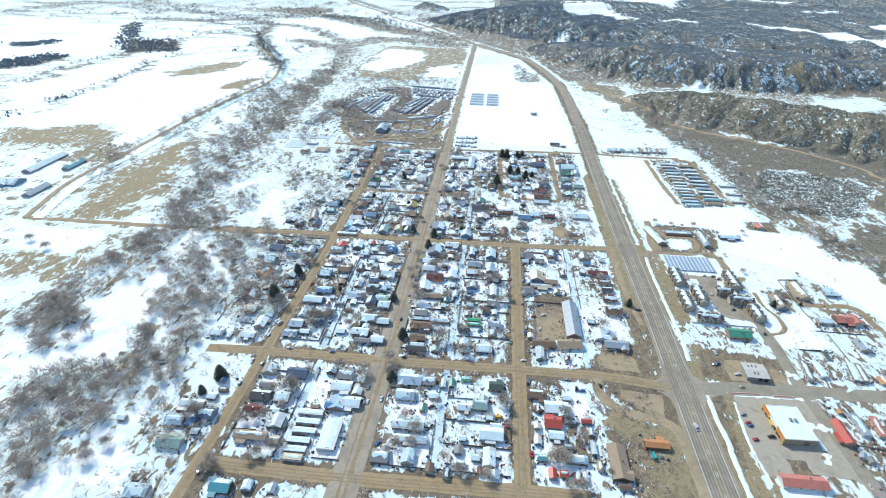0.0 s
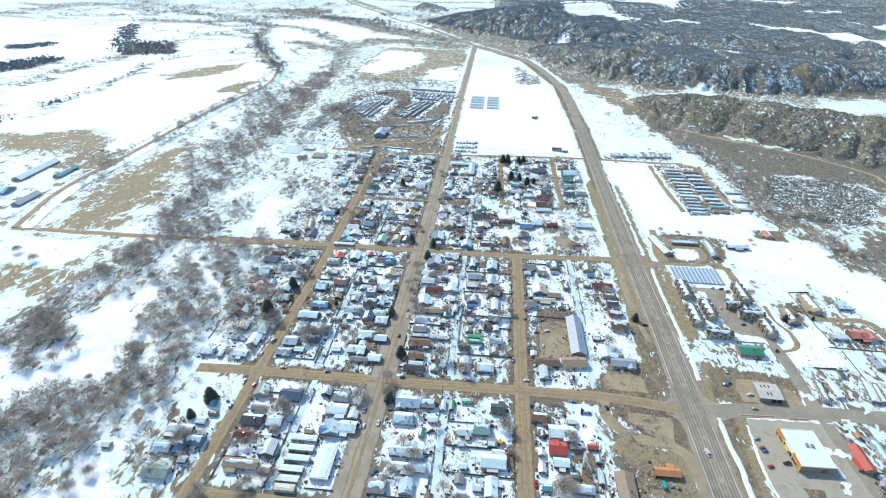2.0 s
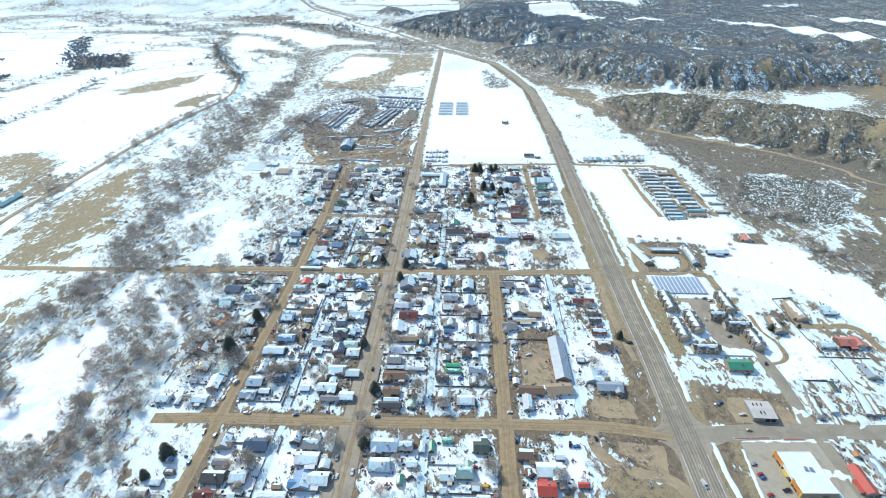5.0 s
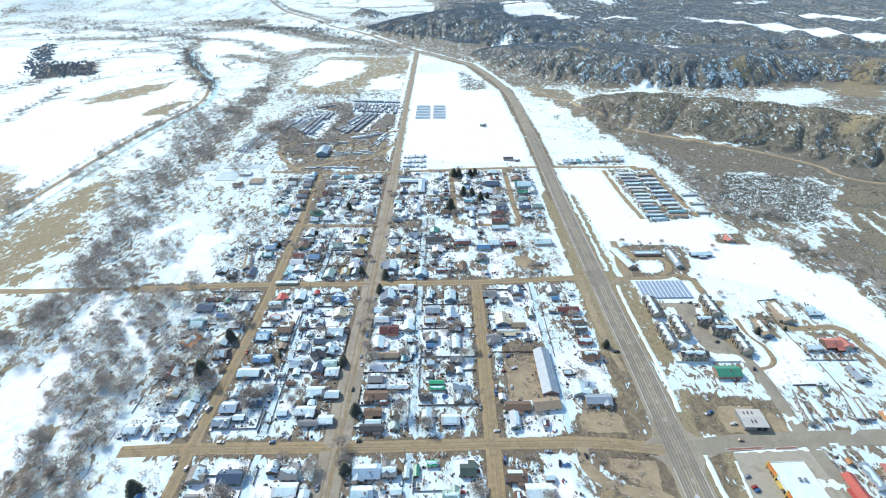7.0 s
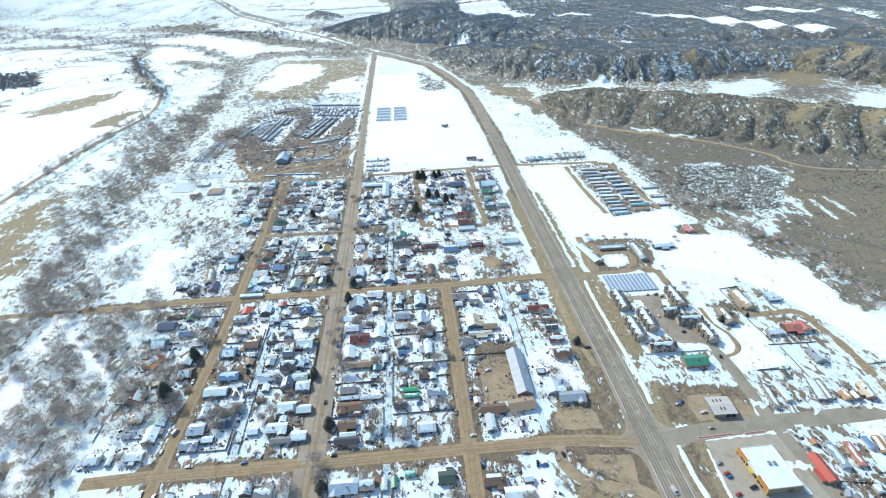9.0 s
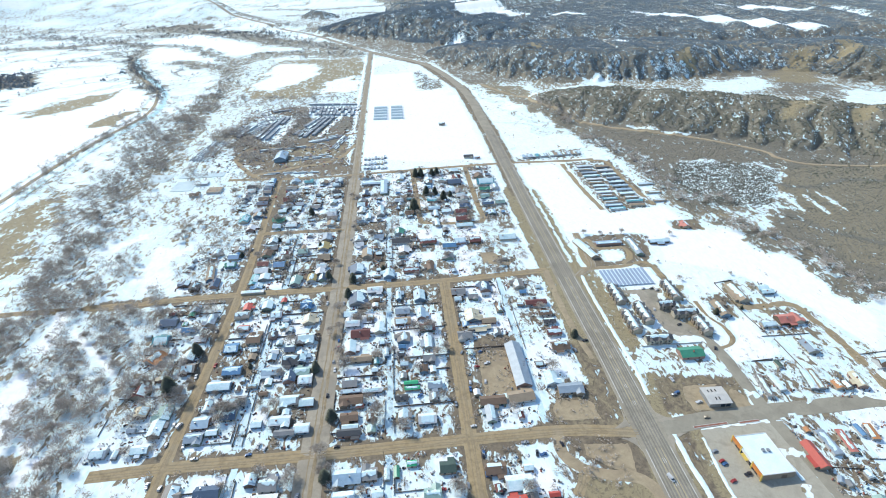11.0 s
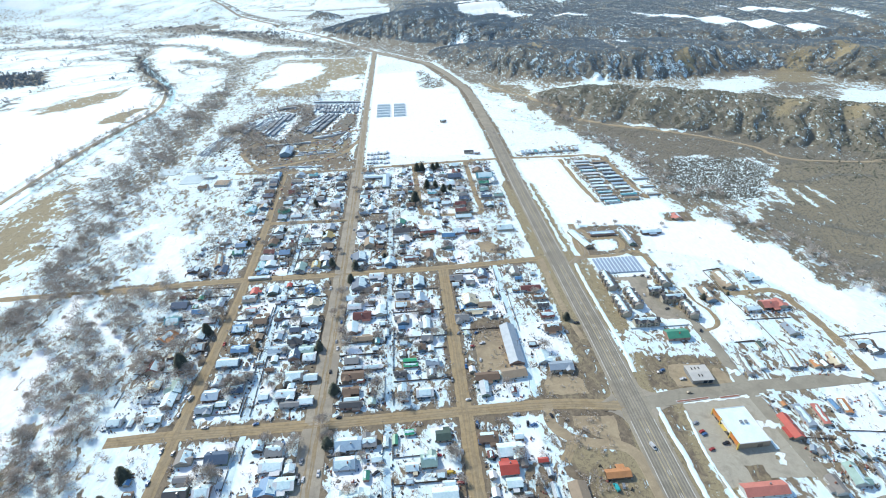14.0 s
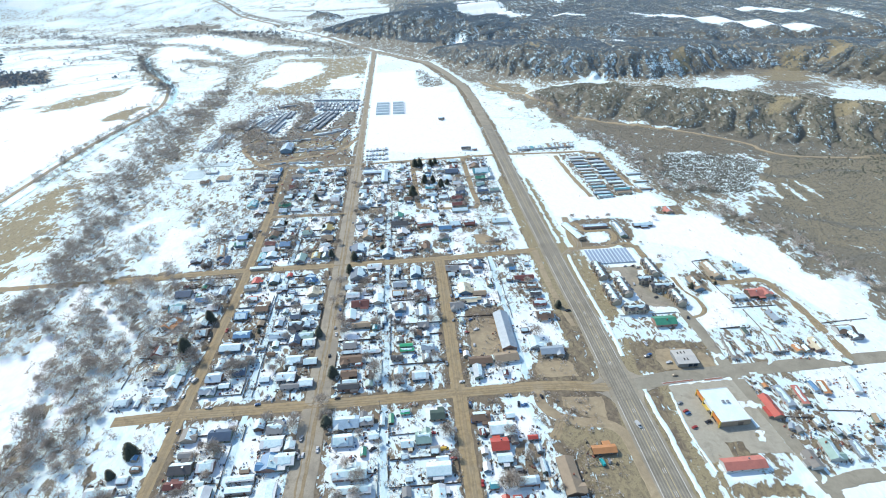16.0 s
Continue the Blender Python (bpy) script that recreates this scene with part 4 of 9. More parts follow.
road("road", "gravel frontage lane along the highway", [(113, 438), (112, 400), (113, 360), (116, 325)], (5, 3), GRAVEL, 0.6, 0.12, 16)
road("road", "grey frontage road past the shops", [(206, 110), (205.7, 195), (202, 270), (203, 314), (199, 340), (188, 360), (187, 400)], (7, 8), SIDE_ROAD, 0.4, 0.08, 17, 4)
road("road", "grey turning apron by the highway junction", [(137, 425), (146, 434), (155, 441), (158, 500)], 6, GREY_ROAD, 0.4, 0.08, 18, 4)
FARM_ROAD = [(-451, 429), (-470, 520), (-465, 640), (-463, 751), (-457, 873), (-438, 1021), (-464, 1148), (-498, 1226), (-617, 1426), (-688, 1590)]
road("road", "frozen irrigation ditch under snow painted the cyan of shade", [(x + 13, y) for x, y in FARM_ROAD], 9, DITCH_SHADED_SNOW, 1.2, 0.4, 19, 10)
road("road", "narrow brown farm road beside the frozen ditch", FARM_ROAD, 5, GRAVEL, 0.6, 0.55, 29, 10)
road("road", "muddy haul track curving through the timber yard", [(-67, 799), (-74, 776), (-84, 752), (-106, 730), (-137, 722), (-158, 712), (-186, 702)], 5, DIRT_ROAD, 0.9, 0.08, 51, 5)
road("road", "muddy haul track round the timber stacks", [(-67, 852), (-110, 830), (-138, 806), (-173, 802), (-206, 813), (-221, 790), (-222, 760), (-196, 712), (-178, 690)], 5, DIRT_ROAD, 1.2, 0.08, 52, 5)
road("road", "pale dirt track along the foot of the brushy hill", HILL_TRACK, 4.5, GRAVEL, 0.8, 0.6, 20, 6)
road("road", "narrow dirt track climbing over the end of the hill", TOP_TRACK, 3.5, GRAVEL, 0.6, 0.7, 28, 5)
road("road", "tan dirt lane behind the trailer homes", [(243.7, 368.1), (261.1, 366.4), (277, 368), (285.5, 364), (286.5, 348.4), (288.8, 335.5), (288.5, 306.0), (286.3, 277.5), (285.5, 268.2)], 5.5, DIRT_ROAD, 0.6, 0.07, 21, 4)
road("road", "dirt lane along the trailer park", [(196.4, 679.5), (197.1, 606.0), (201.0, 545.5)], 4.5, DIRT_ROAD, 0.6, 0.07, 22, 5)
road("road", "dirt lane beside the trailer homes under the hill", [(230.8, 685.8), (252.4, 677.3), (252.6, 604.1), (258.2, 550.2)], 4.5, DIRT_ROAD, 0.6, 0.07, 23, 5)
road("road", "grey asphalt side street between the eastern lots", [(200.4, 181.8), (216.8, 184.5), (239.3, 186.6), (399.3, 190.6)], 7, SIDE_ROAD, 0.5, 0.09, 27, 4)
road("road", "narrow dirt path curling round the townhouses", [(214.8, 379.4), (215.0, 359.8), (219.7, 346.9), (219.2, 334.6), (214.3, 328.1), (204.5, 324.6)], 2.2, DIRT_ROAD, 0.5, 0.07, 24, 3)
road("road", "dirt drive into the motel yard", [(144.8, 437.0), (156.1, 435.7), (180.6, 436.3), (201.5, 439.2), (205.9, 414.1)], 4.0, DIRT_ROAD, 0.7, 0.07, 25, 4)
road("road", "muddy drive looping through the motel yard", [(152.0, 438.0), (151.1, 456.7), (155.8, 478.3), (165.0, 485.6), (167.5, 469.6), (179.6, 467.1), (192.3, 466.5), (192.6, 451.6), (182.0, 439.7)], 3.6, DIRT_ROAD, 0.8, 0.09, 26, 3)
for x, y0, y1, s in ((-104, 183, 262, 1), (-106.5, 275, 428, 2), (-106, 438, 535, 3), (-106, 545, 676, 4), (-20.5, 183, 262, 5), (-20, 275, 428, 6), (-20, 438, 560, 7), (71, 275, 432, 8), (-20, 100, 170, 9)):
    road("road", "narrow back alley under packed snow tinted with blue shade", [(x, y0), (x + 0.5, (2 * y0 + y1) / 3), (x - 0.4, (y0 + 2 * y1) / 3), (x, y1)], 3.2, SHADED_ALLEY_SNOW, 0.3, 0.06, 30 + s, 3.5)

# darker wheel paths and pale joints along the highway
for u, w_, m_ in ((-6.4, 0.8, HIGHWAY_DARK), (-4.7, 0.9, HIGHWAY_DARK), (-3.0, 0.8, HIGHWAY_DARK), (-0.9, 0.6, HIGHWAY_DARK), (0.9, 0.6, HIGHWAY_DARK), (3.0, 0.8, HIGHWAY_DARK), (4.7, 0.9, HIGHWAY_DARK), (6.4, 0.8, HIGHWAY_DARK)):
    tagged(strip("trim", [(x + u * (1 - 0.2 * min(y, 830) / 830), y) for x, y in HWY[:7]], w_, m_, 0.19, 0.2, 7, seed=int(70 + u * 3)), "darker wheel path worn into the highway", "road marking", kind="structure")


# ---------------------------------------------------------------- building kit
def box_data(x0, x1, y0, y1, z0, z1):
    v = [(x0, y0, z0), (x1, y0, z0), (x1, y1, z0), (x0, y1, z0), (x0, y0, z1), (x1, y0, z1), (x1, y1, z1), (x0, y1, z1)]
    f = [(0, 3, 2, 1), (4, 5, 6, 7), (0, 1, 5, 4), (1, 2, 6, 5), (2, 3, 7, 6), (3, 0, 4, 7)]
    return v, f


def joined(*data):
    verts, faces = [], []
    for v, f in data:
        k = len(verts)
        verts += v
        faces += [tuple(i + k for i in q) for q in f]
    return verts, faces


def piece(name, data, material, parent, label="", smooth=False):
    ob = mesh_object(name, data[0], data[1], material, parent, label)
    if smooth:
        ob.data.polygons.foreach_set("use_smooth", np.ones(len(ob.data.polygons), bool))
    return ob


def slab(quad, thick):
    """A plate with the given upper quad and thickness downwards along its normal."""
    q = [Vector(p) for p in quad]
    n = (q[1] - q[0]).cross(q[3] - q[0]).normalized() * thick
    v = [tuple(p) for p in q] + [tuple(p - n) for p in q]
    return v, [(0, 1, 2, 3), (7, 6, 5, 4), (0, 4, 5, 1), (1, 5, 6, 2), (2, 6, 7, 3), (3, 7, 4, 0)]


def snow_blanket(quad, rnd, cover, thick=0.16):
    """Snow on a roof slope given by eave start, eave end, ridge end, ridge start: a raised sheet with a ragged lower and side edge."""
    a, b, c, d = [Vector(p) for p in quad]
    n = (b - a).cross(d - a).normalized()
    if n.z < 0:
        n = -n
    k = 7
    low = [min(0.93, max(0.0, (1 - cover) + rnd.uniform(-0.2, 0.2) * (1.0 if cover < 0.97 else 0.1))) for _ in range(k)]
    s0, s1 = (0.02, 0.98) if cover > 0.97 else (rnd.uniform(0.01, 0.22), 1 - rnd.uniform(0.01, 0.22))
    verts, faces = [], []
    for i in range(k):
        u = s0 + (s1 - s0) * i / (k - 1)
        e0, e1 = a.lerp(b, u), d.lerp(c, u)
        for w, lift in ((low[i], 0.02), (min(low[i] + 0.05, 0.95), thick), (0.97, thick), (1.0, 0.02)):
            verts.append(tuple(e0.lerp(e1, w) + n * lift))
    for i in range(k - 1):
        for j in range(3):
            q = i * 4 + j
            faces.append((q, q + 4, q + 5, q + 1))
    for i in (0, k - 1):
        q = i * 4
        faces.append((q, q + 1, q + 2, q + 3) if i == 0 else (q + 3, q + 2, q + 1, q))
    return verts, faces


# thin roof snow; its cyan tone carries the weaker sunlight on the slopes
THIN_SHADE_SNOW = two_scale("thin_shade_tinted_snow", (0.47, 0.65, 0.67), (0.77, 0.865, 0.87), 0.7, 0.16, 0.7, relief=0.4, vary=0.08)


def paint(name, c, rough=0.75, metal=0.0, vary=0.06, coarse=0.25, fine=2.5, dark=0.72):
    return two_scale(name, tuple(v * dark for v in c), c, fine, coarse, rough, metal, vary=vary, relief=0.15)


ROOFS = {
    "white": paint("white_metal_roof", (0.72, 0.73, 0.73), 0.5), "grey": paint("grey_shingles", (0.26, 0.26, 0.26)),
    "charcoal": paint("charcoal_shingles", (0.085, 0.085, 0.09)), "brown": paint("brown_shingles", (0.19, 0.125, 0.085)),
    "tan": paint("tan_shingles", (0.34, 0.26, 0.18)), "maroon": paint("maroon_roof", (0.16, 0.055, 0.05)),
    "red": paint("red_metal_roof", (0.50, 0.085, 0.06), 0.5), "salmon": paint("faded_red_metal_roof", (0.56, 0.20, 0.15), 0.5),
    "orange": paint("rust_orange_roof", (0.55, 0.25, 0.10), 0.6), "blue": paint("blue_metal_roof", (0.10, 0.24, 0.42), 0.45),
    "navy": paint("navy_roof", (0.075, 0.12, 0.19), 0.6), "ltblue": paint("pale_blue_roof", (0.36, 0.48, 0.58), 0.5),
    "steel": paint("galvanised_roof", (0.31, 0.37, 0.43), 0.5), "teal": paint("teal_metal_roof", (0.09, 0.33, 0.38), 0.45),
    "green": paint("green_metal_roof", (0.07, 0.28, 0.18), 0.45), "bright": paint("bright_green_roof", (0.05, 0.42, 0.20), 0.5),
    "dkgreen": paint("dark_green_shingles", (0.06, 0.10, 0.085)), "cream": paint("cream_metal_roof", (0.62, 0.54, 0.38), 0.5),
    "sage": paint("pale_green_metal_roof", (0.30, 0.43, 0.38), 0.5), "umber": paint("grey_brown_shingles", (0.27, 0.245, 0.22)),
    "gold": paint("ochre_roof", (0.42, 0.32, 0.12), 0.6),
}
ROOF_WORDS = {"white": "white metal", "grey": "grey shingle", "charcoal": "charcoal shingle", "brown": "brown shingle", "tan": "tan shingle", "maroon": "maroon",
              "red": "red metal", "salmon": "faded red metal", "orange": "rust-orange", "blue": "blue metal", "navy": "navy", "ltblue": "pale blue metal",
              "steel": "galvanised metal", "teal": "teal metal", "green": "green metal", "bright": "bright green", "dkgreen": "dark green shingle",
              "cream": "cream metal", "gold": "ochre", "sage": "pale green metal", "umber": "grey-brown shingle"}
SIDINGS = {
    "white": paint("white_siding", (0.49, 0.48, 0.46), vary=0.1), "cream": paint("cream_siding", (0.43, 0.38, 0.30), vary=0.1),
    "tan": paint("tan_stucco", (0.33, 0.26, 0.19), vary=0.1), "brown": paint("brown_wood_siding", (0.14, 0.09, 0.06), vary=0.1),
    "grey": paint("grey_siding", (0.26, 0.26, 0.26), vary=0.1), "blue": paint("blue_siding", (0.17, 0.24, 0.30), vary=0.1),
    "green": paint("sage_siding", (0.20, 0.24, 0.19), vary=0.1), "pink": paint("salmon_stucco", (0.35, 0.22, 0.17), vary=0.1),
}
GLASS = mat("window_glass", 0.08)[0]
GLASS.node_tree.nodes["Principled BSDF"].inputs["Base Color"].default_value = (0.03, 0.04, 0.05, 1)
TRIM = paint("white_trim", (0.70, 0.70, 0.68))
WOOD_DARK = paint("weathered_boards", (0.16, 0.12, 0.09), 0.85, vary=0.2)
WOOD_GREY = paint("grey_boards", (0.26, 0.235, 0.21), 0.85, vary=0.2)
BRICK = paint("chimney_brick", (0.30, 0.13, 0.09), 0.9)
METAL = paint("galvanised_pipe", (0.45, 0.45, 0.45), 0.4, 0.6)
BLACK = paint("black_rubber", (0.03, 0.03, 0.03), 0.8)
PLACED = []          # (x, y, reach) of every thing set down, so that later ones keep clear
SITES = random.Random(11)


def house(x, y, w, d, roof="grey", snow="P", turn=0.0, kind="", tall=0.0, siding=""):
    """A dwelling or shed: w along its own x, d along its own y. snow: F full, P one slope, H patches, N none. kind: '' gable, 'flat', 'trailer'."""
    rnd = random.Random(round(x * 13 + y * 7 + w * 3))
    if snow == "F" and roof != "white" and random.Random(round(x * 5 + y * 3)).random() < 0.35:
        snow = "P"
    small = w * d < 34
    along_x = w >= d
    L, W = (w, d) if along_x else (d, w)
    rz = turn + (0 if along_x else 90)
    trailer = kind == "trailer"
    wall_h = tall or (1.6 if small else 1.85 if trailer else rnd.uniform(2.0, 2.25))
    pitch = 0.05 if kind == "flat" else 0.14 if trailer else rnd.uniform(0.36, 0.54)
    rise = W / 2 * pitch
    siding = siding or rnd.choice(("white", "white", "cream", "grey") if trailer else ("white", "white", "cream", "cream", "tan", "grey", "blue", "green", "pink", "brown"))
    name = "trailer_home" if trailer else "shed" if small else "building" if kind == "flat" or max(w, d) > 24 else "house"
    word = {"F": "under full snow", "P": "half snowy", "H": "snow-patched", "N": "bare"}[snow]
    what = {"trailer_home": "single-wide trailer home", "shed": "small shed", "building": "long low building", "house": "low house"}[name]
    root = tagged(new(name), "%s, %s walls, %s roof %s" % (what, siding, ROOF_WORDS[roof], word), name.replace("_", " "),
                  {"trailer_home": "trailer homes", "shed": "backyard sheds", "house": "houses of the town", "building": "larger buildings"}[name])
    root.matrix_world = pose(x, y, 0, 0, 0, rz)
    PLACED.append((x, y, max(w, d) * 0.55))
    l2, w2, z0 = L / 2, W / 2, -0.25
    wall = joined(([(-l2, -w2, z0), (l2, -w2, z0), (l2, w2, z0), (-l2, w2, z0), (-l2, -w2, wall_h), (l2, -w2, wall_h), (l2, w2, wall_h), (-l2, w2, wall_h),
                    (-l2, 0, wall_h + rise), (l2, 0, wall_h + rise)],
                   [(0, 1, 5, 4), (2, 3, 7, 6), (1, 2, 6, 9, 5), (3, 0, 4, 8, 7), (4, 5, 9, 8), (7, 8, 9, 6)]))
    body = piece("wall", wall, SIDINGS[siding], root)
    o = 0.12 if trailer or kind == "flat" else 0.2 if small else 0.4
    drop = o * pitch
    slopes = []
    for s in (-1, 1):
        q = [(-l2 - o, s * (w2 + o), wall_h - drop + 0.16), (l2 + o, s * (w2 + o), wall_h - drop + 0.16), (l2 + o, 0, wall_h + rise + 0.16), (-l2 - o, 0, wall_h + rise + 0.16)]
        slopes.append(q)
    plates = joined(slab(slopes[0], 0.14), slab(slopes[1][::-1], 0.14))
    top = piece("roof", plates, ROOFS[roof], root)
    if snow != "N":
        pick = (0, 1) if snow in "FH" else (rnd.choice((0, 1)),)
        for i in pick:
            c = 1.0 if snow == "F" and rnd.random() < 0.5 else rnd.uniform(0.78, 0.97) if snow in "FP" else rnd.uniform(0.25, 0.55)
            piece("roof_snow", snow_blanket(slopes[i], rnd, c), THIN_SHADE_SNOW, root, "white snow lying on the roof")
    if small:
        piece("door", box_data(-0.5, 0.5, -w2 - 0.04, -w2 + 0.02, 0, 1.5), WOOD_DARK, root)
        return root
    # doors and windows
    dx = rnd.uniform(-0.3, 0.3) * L
    side = rnd.choice((-1, 1))
    piece("door", box_data(dx - 0.48, dx + 0.48, side * w2 - 0.05, side * w2 + 0.05, 0, 1.65), rnd.choice((WOOD_DARK, TRIM, BRICK)), root)
    n = max(2, int(L / 4.6)) if y < 300 else 2 if y < 400 else 0
    for s in (-1, 1) if y < 320 else (-1,):
        for i in range(n):
            u = -l2 + L * (i + 0.5) / n
            if s == side and abs(u - dx) < 1.3:
                continue
            win = piece("window", box_data(u - 0.55, u + 0.55, s * w2 - 0.04, s * w2 + 0.04, 0.7, 1.6), TRIM if y <= 240 else GLASS, root)
            if y > 240:
                continue
            piece("pane", box_data(u - 0.46, u + 0.46, s * (w2 + 0.02) - 0.03, s * (w2 + 0.02) + 0.03, 0.78, 1.52), GLASS, win)
    if kind == "" and rnd.random() < 0.6:
        cx, cy = rnd.uniform(-0.3, 0.3) * L, rnd.choice((-1, 1)) * W * 0.18
        top_z = wall_h + rise + 0.6
        piece("chimney", box_data(cx - 0.35, cx + 0.35, cy - 0.35, cy + 0.35, wall_h, top_z), rnd.choice((BRICK, METAL)), root)
    crossing = random.Random(round(x * 3 + y * 9)).random()
    if kind == "" and L < 24 and W > 6 and not tall and crossing < 0.42:
        # a cross wing under its own gable
        s = -1 if crossing < 0.30 else 1
        g, out = min(W * 0.30, L * 0.24), W / 2 + 1.2 + 2.5 * crossing
        cx, top_h = (l2 - g - 0.3) * (1 if crossing * 100 % 2 < 1 else -1), wall_h + g * pitch
        e = s * out
        piece("wing", ([(cx - g, e, z0), (cx + g, e, z0), (cx + g, 0, z0), (cx - g, 0, z0), (cx - g, e, wall_h), (cx + g, e, wall_h), (cx + g, 0, wall_h), (cx - g, 0, wall_h), (cx, e, top_h), (cx, 0, top_h)],
                       [(0, 1, 5, 8, 4), (1, 2, 6, 5), (3, 0, 4, 7), (2, 3, 7, 9, 6)]), SIDINGS[siding], root)
        q1 = [(cx - g - 0.35, e + s * 0.35, wall_h - 0.02), (cx, e + s * 0.35, top_h + 0.16), (cx, 0, top_h + 0.16), (cx - g - 0.35, 0, wall_h - 0.02)]
        q2 = [(cx + g + 0.35, e + s * 0.35, wall_h - 0.02), (cx, e + s * 0.35, top_h + 0.16), (cx, 0, top_h + 0.16), (cx + g + 0.35, 0, wall_h - 0.02)]
        piece("wing_roof", joined(slab(q1 if s > 0 else q1[::-1], 0.14), slab(q2[::-1] if s > 0 else q2, 0.14)), THIN_SHADE_SNOW if snow == "F" else ROOFS[roof], root)
    elif kind == "" and L < 24 and rnd.random() < 0.75:
        # a lower wing with its own lean-to roof
        s, pl, pd = side, rnd.uniform(0.3, 0.5) * L, rnd.uniform(1.8, 2.8)
        px = min(max(dx, -l2 + pl / 2), l2 - pl / 2)
        y0, y1 = sorted((s * w2, s * (w2 + pd)))
        piece("porch", box_data(px - pl / 2, px + pl / 2, y0, y1, z0, 1.65), SIDINGS[siding], root)
        e = s * (w2 + pd + 0.3)
        q = [(px - pl / 2 - 0.2, e, 1.72), (px + pl / 2 + 0.2, e, 1.72), (px + pl / 2 + 0.2, s * w2, 2.1), (px - pl / 2 - 0.2, s * w2, 2.1)]
        piece("porch_roof", slab(q if s < 0 else q[::-1], 0.1), ROOFS[roof], root)
    return root


# ---------------------------------------------------------------- houses, sheds and trailers: x, y, size, roof, snow, turn, kind
house(-113.9, 246.5, 12.3, 8.5, "navy", "N")
house(-130.1, 234.6, 7.2, 4.1, "grey", "N")
house(-129.3, 225.5, 11.7, 7.7, "charcoal", "P")
house(-116.1, 225.7, 8.3, 7.5, "white", "F")
house(-129.3, 214.6, 9.4, 4.5, "maroon", "N")
house(-93.2, 252.1, 5.9, 6.4, "ltblue", "F")
house(-83.4, 248.6, 8.8, 8.3, "grey", "H")
house(-83.3, 238.5, 12.0, 7.9, "white", "F")
house(-72.9, 235.4, 5.6, 5.7, "white", "F")
house(-82.2, 224.5, 8.9, 10.0, "blue", "P")
house(-74.1, 225.9, 10.3, 8.1, "white", "F")
house(-94.5, 220.9, 4.8, 3.1, "tan", "F")
house(-95.6, 215.9, 14.5, 3.7, "white", "F", 0, "trailer")
house(-95.0, 209.1, 13.6, 3.7, "white", "F", 0, "trailer")
house(-95.2, 202.5, 13.3, 3.7, "white", "F", 0, "trailer")
house(-96.1, 195.6, 13.1, 3.7, "grey", "F", 0, "trailer")
house(-95.9, 189.6, 11.7, 3.7, "white", "F", 0, "trailer")
house(-95.6, 184.4, 10.2, 3.7, "cream", "H", 0, "trailer")
house(-123.3, 195.7, 18.1, 5.5, "tan", "H")
house(-109.2, 194.1, 5.0, 4.6, "cream", "H")
house(-125.1, 163.3, 9.7, 7.2, "teal", "P")
house(-112.2, 165.3, 5.1, 5.7, "ltblue", "F")
house(-99.3, 165.2, 3.7, 5.6, "steel", "F")
house(-170.2, 201.7, 9.7, 7.1, "ltblue", "H")
house(-161.4, 201.1, 5.1, 5.3, "blue", "N")
house(-164.8, 186.3, 12.9, 7.3, "sage", "N")
house(-166.7, 214.3, 14.0, 5.7, "white", "F")
house(-158.2, 221.7, 5.5, 4.9, "white", "F")
house(-164.9, 156.5, 10.6, 6.8, "ltblue", "F")
house(-201.2, 199.9, 4.5, 3.8, "cream", "F")
house(-42.4, 248.8, 14.3, 9.0, "ltblue", "P")
house(-21.4, 248.7, 2.8, 7.9, "steel", "F")
house(-43.5, 235.9, 11.2, 8.3, "ltblue", "F")
house(-26.1, 237.0, 5.6, 4.1, "white", "F")
house(-41.4, 213.1, 11.0, 6.5, "white", "F")
house(-33.0, 213.3, 7.7, 7.3, "white", "F")
house(-35.0, 203.0, 16.9, 4.5, "white", "F")
house(-34.7, 191.3, 6.7, 8.4, "ltblue", "F")
house(-16.2, 249.3, 2.8, 6.9, "green", "N")
house(-8.0, 253.8, 5.1, 3.6, "bright", "H")
house(11.2, 249.0, 8.0, 6.9, "dkgreen", "N")
house(2.1, 232.9, 8.3, 8.1, "sage", "H")
house(-7.1, 229.6, 6.7, 5.2, "cream", "F")
house(-8.5, 221.1, 4.1, 3.0, "steel", "F")
house(9.3, 211.2, 12.7, 8.5, "white", "F")
house(11.7, 217.5, 6.6, 3.9, "white", "F")
house(8.4, 195.5, 6.1, 11.3, "white", "F")
house(1.2, 195.0, 4.3, 4.1, "ltblue", "F")
house(3.9, 187.1, 2.8, 3.9, "maroon", "N")
house(11.6, 185.2, 4.7, 5.1, "ltblue", "F")
house(-13.4, 183.5, 3.5, 5.8, "charcoal", "H")
house(-22.5, 185.9, 4.1, 5.3, "brown", "N")
house(47.0, 235.4, 13.6, 8.9, "white", "F")
house(53.8, 244.4, 4.9, 3.8, "steel", "F")
house(44.1, 223.8, 9.3, 8.3, "red", "N")
house(63.4, 227.2, 5.4, 3.0, "red", "N")
house(45.3, 214.5, 7.8, 5.4, "white", "F")
house(64.9, 208.5, 2.8, 9.1, "steel", "F")
house(65.2, 219.6, 2.8, 4.9, "steel", "H")
house(51.2, 207.7, 3.8, 3.0, "grey", "H")
house(55.1, 199.6, 10.4, 4.9, "ltblue", "F")
house(41.5, 189.3, 3.9, 5.9, "red", "N")
house(47.4, 189.9, 4.2, 3.9, "red", "H")
house(54.4, 188.3, 4.7, 5.2, "maroon", "H")
house(58.2, 189.1, 2.8, 5.3, "white", "F")
house(66.8, 197.0, 2.8, 5.6, "tan", "H")
house(77.7, 185.3, 5.8, 3.1, "brown", "N")
house(100.0, 214.8, 12.7, 5.1, "orange", "N")
house(238.2, 212.7, 2.8, 3.8, "white", "F")
